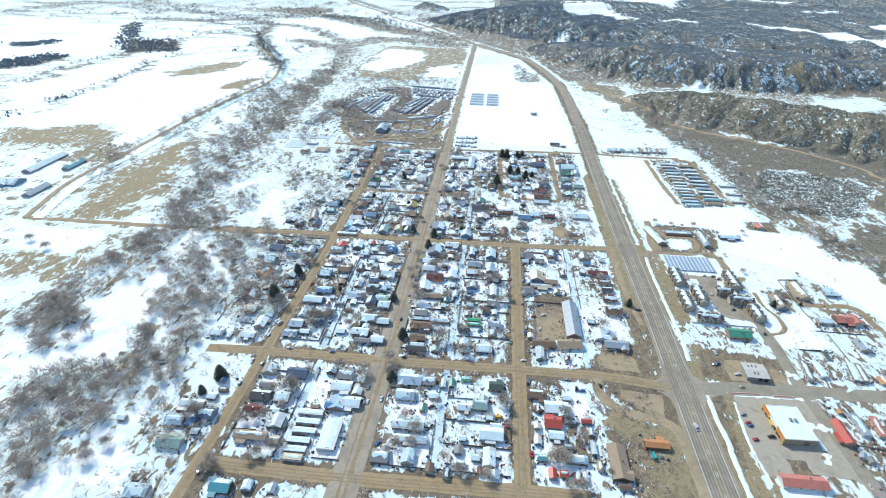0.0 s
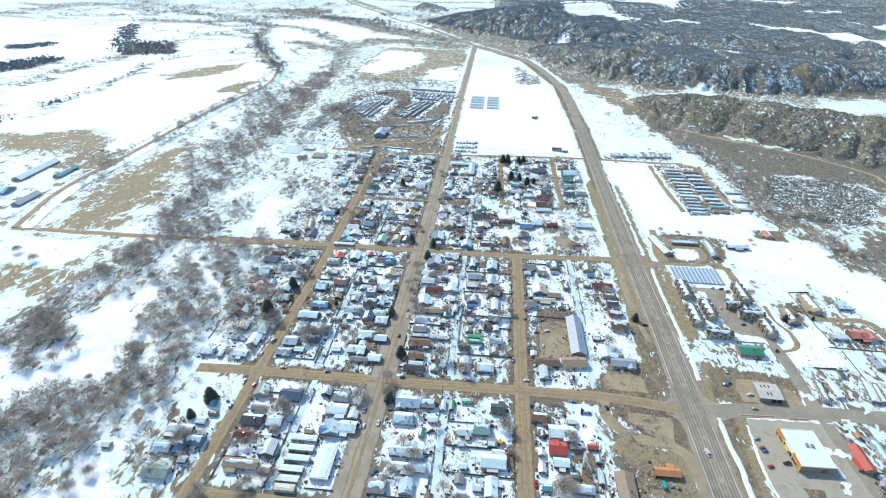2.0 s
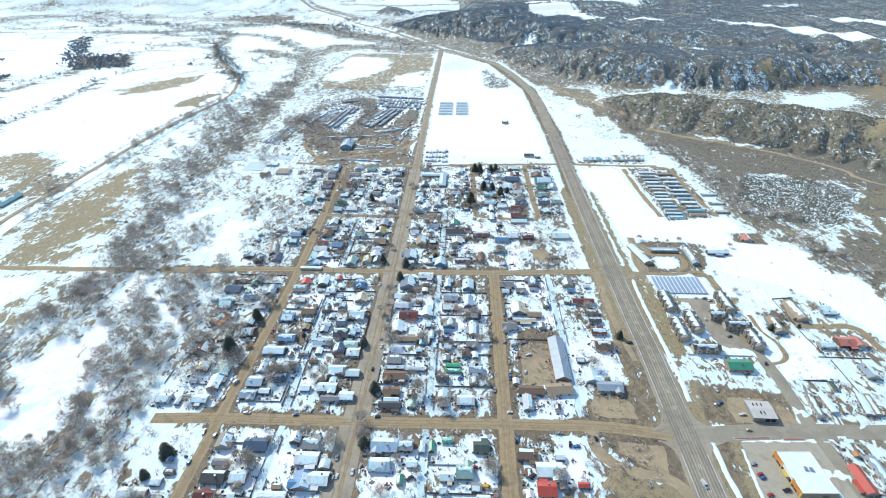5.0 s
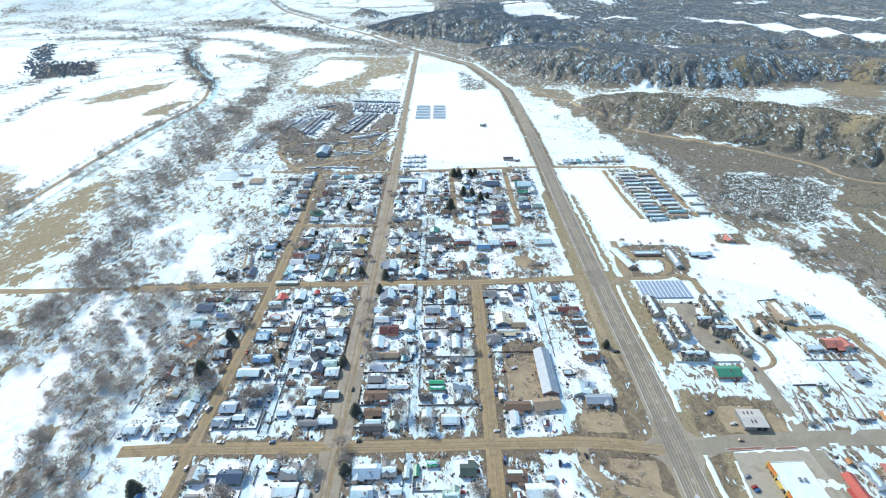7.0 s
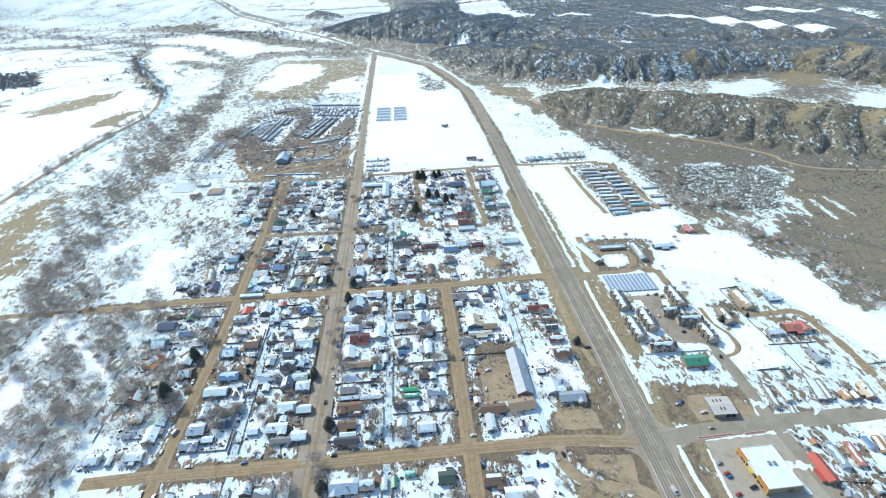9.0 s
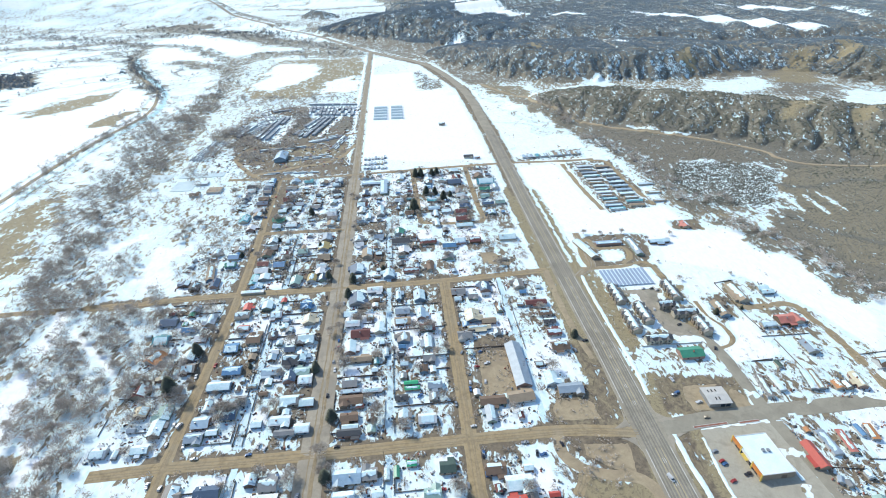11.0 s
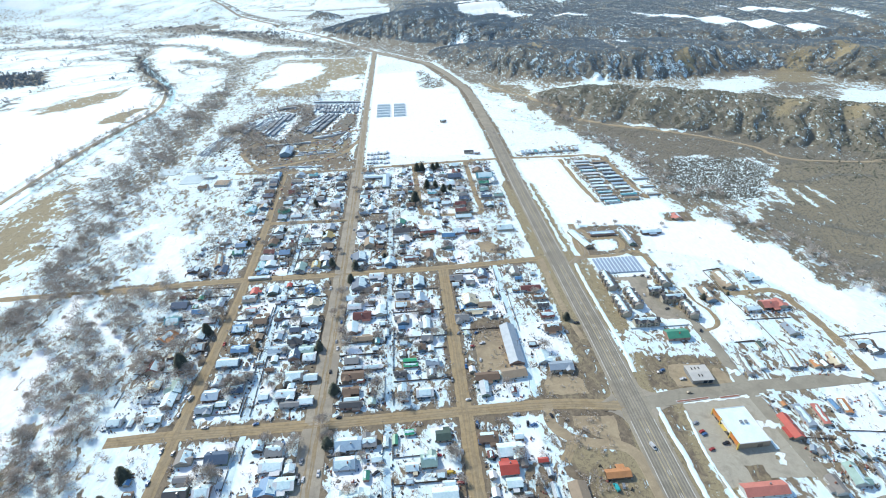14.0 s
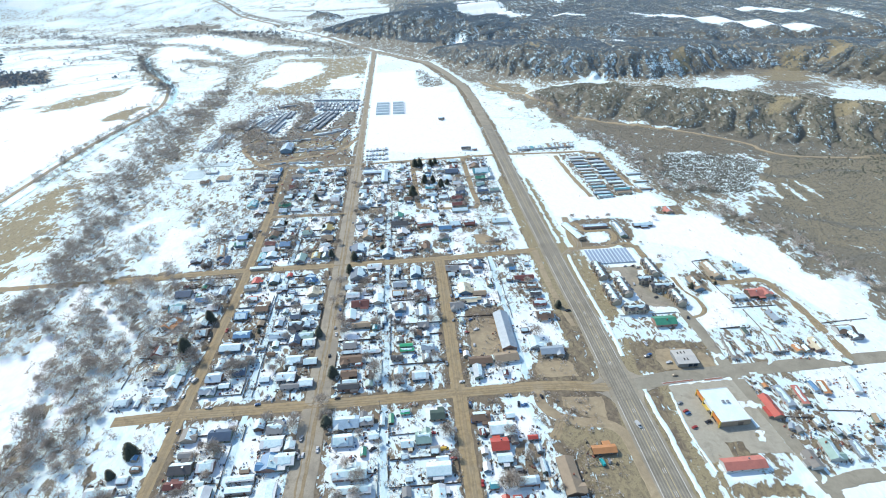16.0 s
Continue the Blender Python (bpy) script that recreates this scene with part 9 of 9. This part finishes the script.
def pole(x, y, turn=0):
    root = tagged(new("utility_pole"), "brown wooden utility pole with one crossarm", "pole", "utility poles")
    root.matrix_world = pose(x, y, 0, 0, 0, turn)
    piece("shaft", limb((0, 0, -0.5), (0, 0, 8.0), 0.14, 0.09, 8), WOOD_DARK, root)
    piece("crossarm", box_data(-1.1, 1.1, -0.06, 0.06, 7.3, 7.45), WOOD_GREY, root)
    return root


def tarpaulin(x, y, turn, L, tone):
    """An added heap of unidentified yard clutter, modelled as one low lumpy mound."""
    rnd = random.Random(round(x * 5 + y * 11))
    v, f = lump_shape(2)
    v = [(p[0] * L / 2 * rnd.uniform(0.75, 1.2), p[1] * L / 3.2 * rnd.uniform(0.75, 1.2), max(-0.15, p[2] * 0.7 * rnd.uniform(0.7, 1.2))) for p in v]
    ob = mesh_object("tarpaulin", v, [tuple(int(i) for i in q) for q in f], tone)
    ob.matrix_world = pose(x, y, 0, 0, 0, turn)
    tagged(ob, "low lumpy heap of unidentified clutter in a snowy yard", "tarpaulin", "tarpaulins in the yards")
    PLACED.append((x, y, 1.0))


HOMES = np.array([(a, b) for a, b, c in PLACED if c > 1.6])


def near_home(x, y, reach):
    x, y = np.atleast_1d(x), np.atleast_1d(y)
    return np.array([np.min((HOMES[:, 0] - a) ** 2 + (HOMES[:, 1] - b) ** 2) < reach * reach for a, b in zip(x, y)])


def free(x, y, r):
    return all((x - a) ** 2 + (y - b) ** 2 > (r + c) ** 2 for a, b, c in PLACED)

# x, y, turn, colour, kind
car(-68.0, 240.7, 90, "silver", "car")
car(-68.3, 231.1, 90, "white", "car")
car(-67.1, 227.6, 90, "silver", "car")
car(-57.4, 231.9, 90, "white", "pickup")
car(125.7, 230.5, -75, "white", "van")
car(157.0, 244.4, 20, "silver", "car")
car(157.4, 237.9, 20, "red", "car")
car(157.9, 235.9, 20, "blue", "car")
car(156.8, 225.6, 20, "red", "car")
car(166.5, 228.7, 15, "black", "pickup")
car(158.8, 299.8, 100, "white", "pickup")
car(157.1, 288.8, 20, "blue", "car")
car(166.4, 279.6, 10, "white", "pickup")
car(164.9, 267.7, 0, "tan", "car")
car(55.8, 261.6, 0, "silver", "pickup")
car(76.1, 258.4, 100, "black", "car")
car(38.2, 232.1, 60, "black", "pickup")
car(36.7, 235.0, 60, "silver", "car")
car(96.7, 207.6, 100, "teal", "van")
car(100.7, 208.1, 80, "silver", "car")
car(64.2, 252.6, 10, "blue", "pickup")
car(60.9, 253.7, 80, "black", "pickup")
car(13.4, 224.9, 0, "yellow", "van")
car(18.3, 223.7, 10, "silver", "car")
car(17.9, 218.6, 0, "red", "car")
car(-58.8, 311.1, 90, "black", "car")
car(-56.2, 334.4, 90, "white", "pickup")
car(-57.7, 342.2, 90, "silver", "car")
car(28.9, 276.5, 10, "white", "car")
car(29.7, 341.6, 60, "silver", "car")
car(45.1, 328.8, 20, "white", "pickup")
car(42.3, 340.8, 30, "blue", "car")
car(38.0, 326.3, 10, "red", "car")
car(41.4, 311.6, 80, "white", "car")
car(117.0, 343.6, 10, "black", "pickup")
car(154.5, 287.2, 10, "silver", "car")
car(182.8, 400.6, 20, "white", "car")
car(189.4, 399.8, 20, "black", "car")
car(192.7, 397.0, 20, "silver", "car")
car(189.6, 352.8, 20, "black", "car")
car(201.5, 325.0, 60, "black", "car")
car(170.1, 360.3, 80, "silver", "car")
car(174.3, 365.1, 80, "blue", "car")
car(179.8, 372.7, 80, "white", "car")
car(-98.5, 270.3, 10, "blue", "car")
car(-94.1, 275.9, 70, "silver", "pickup")
car(-90.3, 273.8, 70, "white", "car")
car(-128.2, 270.8, 0, "white", "pickup")
car(-144.4, 296.3, 65, "white", "van")
car(-91.5, 259.8, 80, "white", "car")
car(-65.1, 228.9, 85, "white", "car")
car(-67.4, 240.6, 85, "silver", "pickup")
car(-49.7, 270.3, 0, "black", "car")
car(107.1, 334.5, 100, "silver", "car")
car(-140.5, 253.5, 80, "silver", "car")
car(-136.7, 170.7, 30, "black", "car")
car(-140.8, 170.9, 60, "silver", "car")
car(-221.6, 422.3, 10, "black", "pickup")
car(-81.3, 346.7, 60, "white", "car")
car(-147.0, 629.5, 92, "red", "car")
car(31.2, 243.5, 90, "blue", "car")
car(31.8, 257.3, 92, "blue", "car")
car(-68.5, 412.2, 91, "white", "pickup")
car(-55.9, 364.6, 91, "blue", "car")
car(31.2, 201.3, 86, "red", "pickup")
car(31.4, 320.5, 92, "tan", "car")
car(20.6, 344.8, 92, "tan", "pickup")
car(31.0, 306.2, 90, "blue", "pickup")
car(-55.4, 667.8, 87, "white", "pickup")
car(20.8, 375.6, 94, "tan", "pickup")
car(31.6, 256.2, 94, "silver", "car")
car(-147.1, 234.8, 86, "blue", "car")
car(31.6, 312.1, 86, "white", "car")
car(-55.4, 410.2, 94, "silver", "pickup")
car(-137.1, 281.0, 89, "white", "pickup")
car(-137.7, 515.7, 94, "white", "pickup")
car(31.2, 255.5, 91, "black", "car")
car(-147.3, 282.7, 88, "white", "car")
car(-147.9, 297.9, 90, "white", "car")
car(-147.1, 386.6, 91, "silver", "pickup")
car(-147.8, 550.6, 88, "tan", "pickup")
car(-55.4, 356.0, 93, "red", "pickup")
car(-148.0, 256.0, 89, "white", "car")
car(-147.8, 577.0, 90, "blue", "car")
car(20.8, 237.9, 92, "silver", "car")
car(-147.7, 507.0, 87, "black", "pickup")
car(-147.2, 508.3, 85, "white", "pickup")
car(20.6, 343.2, 85, "silver", "car")
car(-55.8, 515.4, 86, "silver", "car")
car(-137.7, 489.0, 87, "white", "car")
car(19.9, 362.7, 90, "white", "pickup")
car(-137.1, 642.5, 93, "red", "pickup")
car(31.8, 194.7, 86, "tan", "car")
car(-147.5, 338.5, 94, "white", "pickup")
car(31.0, 373.5, 90, "silver", "car")
car(-147.8, 509.2, 92, "black", "car")
car(-68.3, 230.9, 86, "black", "pickup")
car(-147.9, 255.9, 91, "white", "pickup")
car(20.6, 294.8, 88, "silver", "pickup")
car(-137.9, 393.8, 89, "white", "car")
car(-137.6, 348.3, 87, "red", "pickup")

# along the alleys and streets
for x, ys in ((-108.8, (190, 225, 258, 282, 318, 354, 390, 424, 450, 490)), (-22.8, (190, 224, 258, 282, 318, 354, 390, 424)), (68, (282, 320, 358, 396)), (-70.5, (560, 610, 660, 720, 780)), (108, (300, 350, 400, 470, 530)), (143, (300, 360, 420, 480))):
    for y in ys:
        pole(x, y, 0)

# yard fences: along lot lines and behind the houses
yard = random.Random(21)
for x0, x1, y0, y1, p in ((-101, -71, 186, 258, 0.6), (-136, -109, 186, 258, 0.5), (-54, -24, 186, 258, 0.8), (-17, 20, 186, 258, 0.7), (33, 66, 200, 258, 0.6),
                          (-136, -111, 280, 424, 0.55), (-102, -70, 280, 424, 0.6), (-54, -24, 280, 424, 0.6), (-17, 20, 280, 424, 0.6), (32, 66, 345, 424, 0.5), (-190, -150, 280, 424, 0.5),
                          (-136, -110, 445, 530, 0.4), (-102, -70, 445, 530, 0.4), (-54, -24, 445, 560, 0.4), (-17, 20, 445, 530, 0.4)):
    y = y0
    while y < y1:
        if yard.random() < p:
            a, b = (x0, x1) if yard.random() < 0.4 else (x0, (x0 + x1) / 2) if yard.random() < 0.5 else ((x0 + x1) / 2, x1)
            fence(a, y, b, y + yard.uniform(-0.6, 0.6), yard.uniform(0.8, 1.3), yard.choice((WOOD_DARK, WOOD_DARK, WOOD_GREY)))
        if yard.random() < p * 0.55:
            x = yard.choice((x0, x1))
            fence(x, y, x, min(y + 15, y1), yard.uniform(0.8, 1.3), yard.choice((WOOD_DARK, WOOD_GREY)))
        y += yard.uniform(12, 18)

# broken runs of fence down both sides of the back alleys
for x, y0, y1 in ((-104, 184, 260), (-106.5, 277, 426), (-106, 440, 533), (-20.5, 184, 260), (-20, 277, 426), (-20, 440, 556), (71, 340, 428)):
    for side in (-2.7, 2.7):
        y = y0
        while y < y1 - 6:
            d = min(yard.uniform(10, 18), y1 - y)
            if yard.random() < 0.72:
                fence(x + side, y, x + side + yard.uniform(-0.3, 0.3), y + d - 0.8, yard.uniform(0.8, 1.3), yard.choice((WOOD_DARK, WOOD_DARK, WOOD_GREY)))
            y += d

fence(153.5, 332.6, 196.0, 332.0, 0.9, CONCRETE)
fence(239.6, 333.0, 273.7, 332.4, 0.65)
fence(217.8, 309.8, 239.7, 309.1, 0.65)
fence(292.1, 308.0, 327.8, 309.6, 0.65)
fence(246.5, 330.1, 246.3, 298.8, 0.65)
fence(242.4, 401.3, 258.7, 403.3, 0.65)
fence(242.0, 400.6, 242.6, 355.4, 0.65)
fence(242.6, 355.4, 245.0, 332.9, 0.65)
fence(245.0, 332.9, 267.2, 332.5, 0.65)
fence(218.9, 310.2, 233.2, 310.5, 0.65)
fence(211.8, 228.0, 227.8, 225.1, 0.65)
fence(235.4, 230.7, 258.5, 227.1, 0.65)

# heaps and parked things in the yards
blocks = ((-136, -108, 182, 260), (-101, -70, 182, 260), (-54, -24, 182, 260), (-17, 19, 182, 260), (33, 66, 200, 260), (-190, -150, 280, 426), (-136, -109, 276, 426), (-103, -70, 276, 426), (-54, -24, 276, 426), (-17, 19, 276, 426),
          (33, 66, 345, 426), (-136, -109, 442, 530), (-103, -70, 442, 530), (-54, -24, 442, 540), (205, 280, 278, 330), (208, 280, 190, 258))
for x0, x1, y0, y1 in blocks:
    for _ in range(int((x1 - x0) * (y1 - y0) / 130)):
        x, y = yard.uniform(x0, x1), yard.uniform(y0, y1)
        if not free(x, y, 1.6) or not near_home(x, y, 11)[0]:
            continue
        if yard.random() < 0.10:
            car(x, y, yard.uniform(0, 180), yard.choice(("white", "silver", "black", "blue", "red", "tan")), yard.choice(("car", "pickup")))
        else:
            tarpaulin(x, y, yard.uniform(0, 180), yard.uniform(1.6, 3.6), yard.choice((WOOD_DARK, WOOD_GREY, BRICK, LUMBER, METAL, WOOD_GREY, WOOD_DARK, ROOFS["charcoal"])))


# small scattered things, too small to tell apart
def litter_material():
    m, n, l, b = mat("scattered_yard_things", 0.8)
    ramp = n.new("ShaderNodeValToRGB")
    ramp.color_ramp.interpolation = "CONSTANT"
    els = ramp.color_ramp.elements
    for i, c in enumerate(((0.10, 0.075, 0.055), (0.045, 0.045, 0.05), (0.22, 0.17, 0.12), (0.30, 0.29, 0.28), (0.16, 0.12, 0.09), (0.09, 0.16, 0.25), (0.55, 0.55, 0.55), (0.28, 0.10, 0.07), (0.06, 0.05, 0.045), (0.33, 0.25, 0.17))):
        e_ = els[i] if i < 2 else els.new(i / 10)
        e_.position, e_.color = i / 10, (*c, 1)
    l.new(n.new("ShaderNodeNewGeometry").outputs["Random Per Island"], ramp.inputs[0])
    l.new(ramp.outputs[0], b.inputs["Base Color"])
    return m


LITTER = litter_material()


def litter(seed, n, area, size, label, reach=10.0):
    rs = np.random.RandomState(seed)
    x, y = rs.uniform(area[0], area[1], n), rs.uniform(area[2], area[3], n)
    ok = (np.abs(x - 26) > 5.5) & (np.abs(x + 62) > 8.5) & (np.abs(x + 143.5) > 6) & (np.abs(y - 267) > 5.5) & (np.abs(y - 433) > 5.5) & (np.abs(y - 177) > 6.5) & ((x < 108) | (x > 205)) & (bumpy(x, y, 18, 23) > -0.15)
    x, y = x[ok], y[ok]
    ok = near_home(x, y, reach)
    x, y = x[ok], y[ok]
    n = len(x)
    lx, ly, lz, th = rs.uniform(*size, n), rs.uniform(*size, n) * 0.5, rs.uniform(0.2, 1.1, n), rs.uniform(0, math.pi, n)
    c, s_ = np.cos(th), np.sin(th)
    corner = []
    for z in (-0.1, 1.0):
        for u, v in ((-1, -1), (1, -1), (1, 1), (-1, 1)):
            k = 1.0 if z < 0 else rs.uniform(0.6, 1.0, n)
            corner.append(np.stack([x + (u * lx * c - v * ly * s_) * k, y + (u * lx * s_ + v * ly * c) * k, z * lz], 1))
    P = np.stack(corner, 1)
    me = bpy.data.meshes.new("yard_litter")
    q = np.array([(4, 5, 6, 7), (0, 1, 5, 4), (1, 2, 6, 5), (2, 3, 7, 6), (3, 0, 4, 7)])
    idx = (np.arange(n)[:, None, None] * 8 + q[None]).reshape(-1, 4)
    me.vertices.add(n * 8)
    me.vertices.foreach_set("co", P.reshape(-1))
    me.loops.add(idx.size)
    me.loops.foreach_set("vertex_index", idx.ravel())
    me.polygons.add(len(idx))
    me.polygons.foreach_set("loop_start", np.arange(0, idx.size, 4))
    me.polygons.foreach_set("loop_total", np.full(len(idx), 4))
    me.update(calc_edges=True)
    me.materials.append(LITTER)
    tagged(new("yard_litter", me), label, "yard clutter", kind="stuff")


litter(71, 13000, (-190, 106, 108, 428), (0.2, 0.95), "boxes, boards and scrap scattered through the near yards")
litter(72, 10000, (-200, 106, 438, 688), (0.3, 1.1), "boxes, boards and scrap scattered through the far yards")
litter(75, 1600, (150, 300, 335, 420), (0.2, 0.8), "boxes and scrap scattered round the eastern yards")
litter(73, 2600, (206, 300, 190, 345), (0.2, 0.8), "boxes and scrap scattered round the trailer homes")
litter(74, 2600, (-260, -70, 715, 1015), (0.4, 2.0), "offcuts and machinery scattered over the mill yard", 400.0)


# low bare bushes and weeds in the yards and verges
def yard_weight(x, y):
    c = cover_at(x, y)
    return np.clip(0.75 - 0.5 * c[:, 0], 0, 1) * (0.5 + 0.5 * bumpy(x, y, 22, 17))


def bushes(seed, n, area, size, label):
    x, y, rs = scatter(seed, n, *area, yard_weight)
    ok = (np.abs(x - 26) > 5) & (np.abs(x + 62) > 8) & (np.abs(x + 143.5) > 5.5) & (np.abs(y - 267) > 5) & (np.abs(y - 433) > 5) & (np.abs(y - 177) > 6) & ((x < 110) | (x > 141))
    x, y = x[ok], y[ok]
    s = rs.uniform(*size, len(x))
    tri = thickets(rs, x, y, 0.35 * np.maximum(1, s), s, 16, 0.8, 0.7, 0.11)
    tagged(triangles_object("yard_brush", tri, BRUSH), label, "brush", kind="stuff")


bushes(61, 8000, (-190, 108, 110, 430), (0.5, 1.3), "bare bushes and weeds scattered through the near yards")
bushes(62, 8000, (-190, 108, 438, 690), (0.6, 1.6), "bare bushes and weeds scattered through the far yards")
bushes(65, 11000, (-190, 104, 110, 430), (0.9, 2.6), "bare shrubs and saplings crowding the near yards")
bushes(66, 11500, (-190, 104, 438, 690), (1.0, 3.0), "bare shrubs and saplings crowding the far yards")
bushes(67, 900, (150, 270, 290, 430), (0.4, 1.4), "bare bushes round the townhouses and yards")
bushes(64, 2600, (205, 300, 190, 340), (0.4, 1.4), "bare bushes round the trailer homes")
bushes(63, 900, (141, 165, 110, 430), (0.3, 0.8), "dry weeds on the highway verge")


# ---------------------------------------------------------------- the plan above is drawn at one unit to K metres
K = 1.25
for ob in list(scene.objects):
    if ob.parent is None and ob.type in ("MESH", "EMPTY"):
        ob.matrix_basis = Matrix.Scale(K, 4) @ ob.matrix_basis
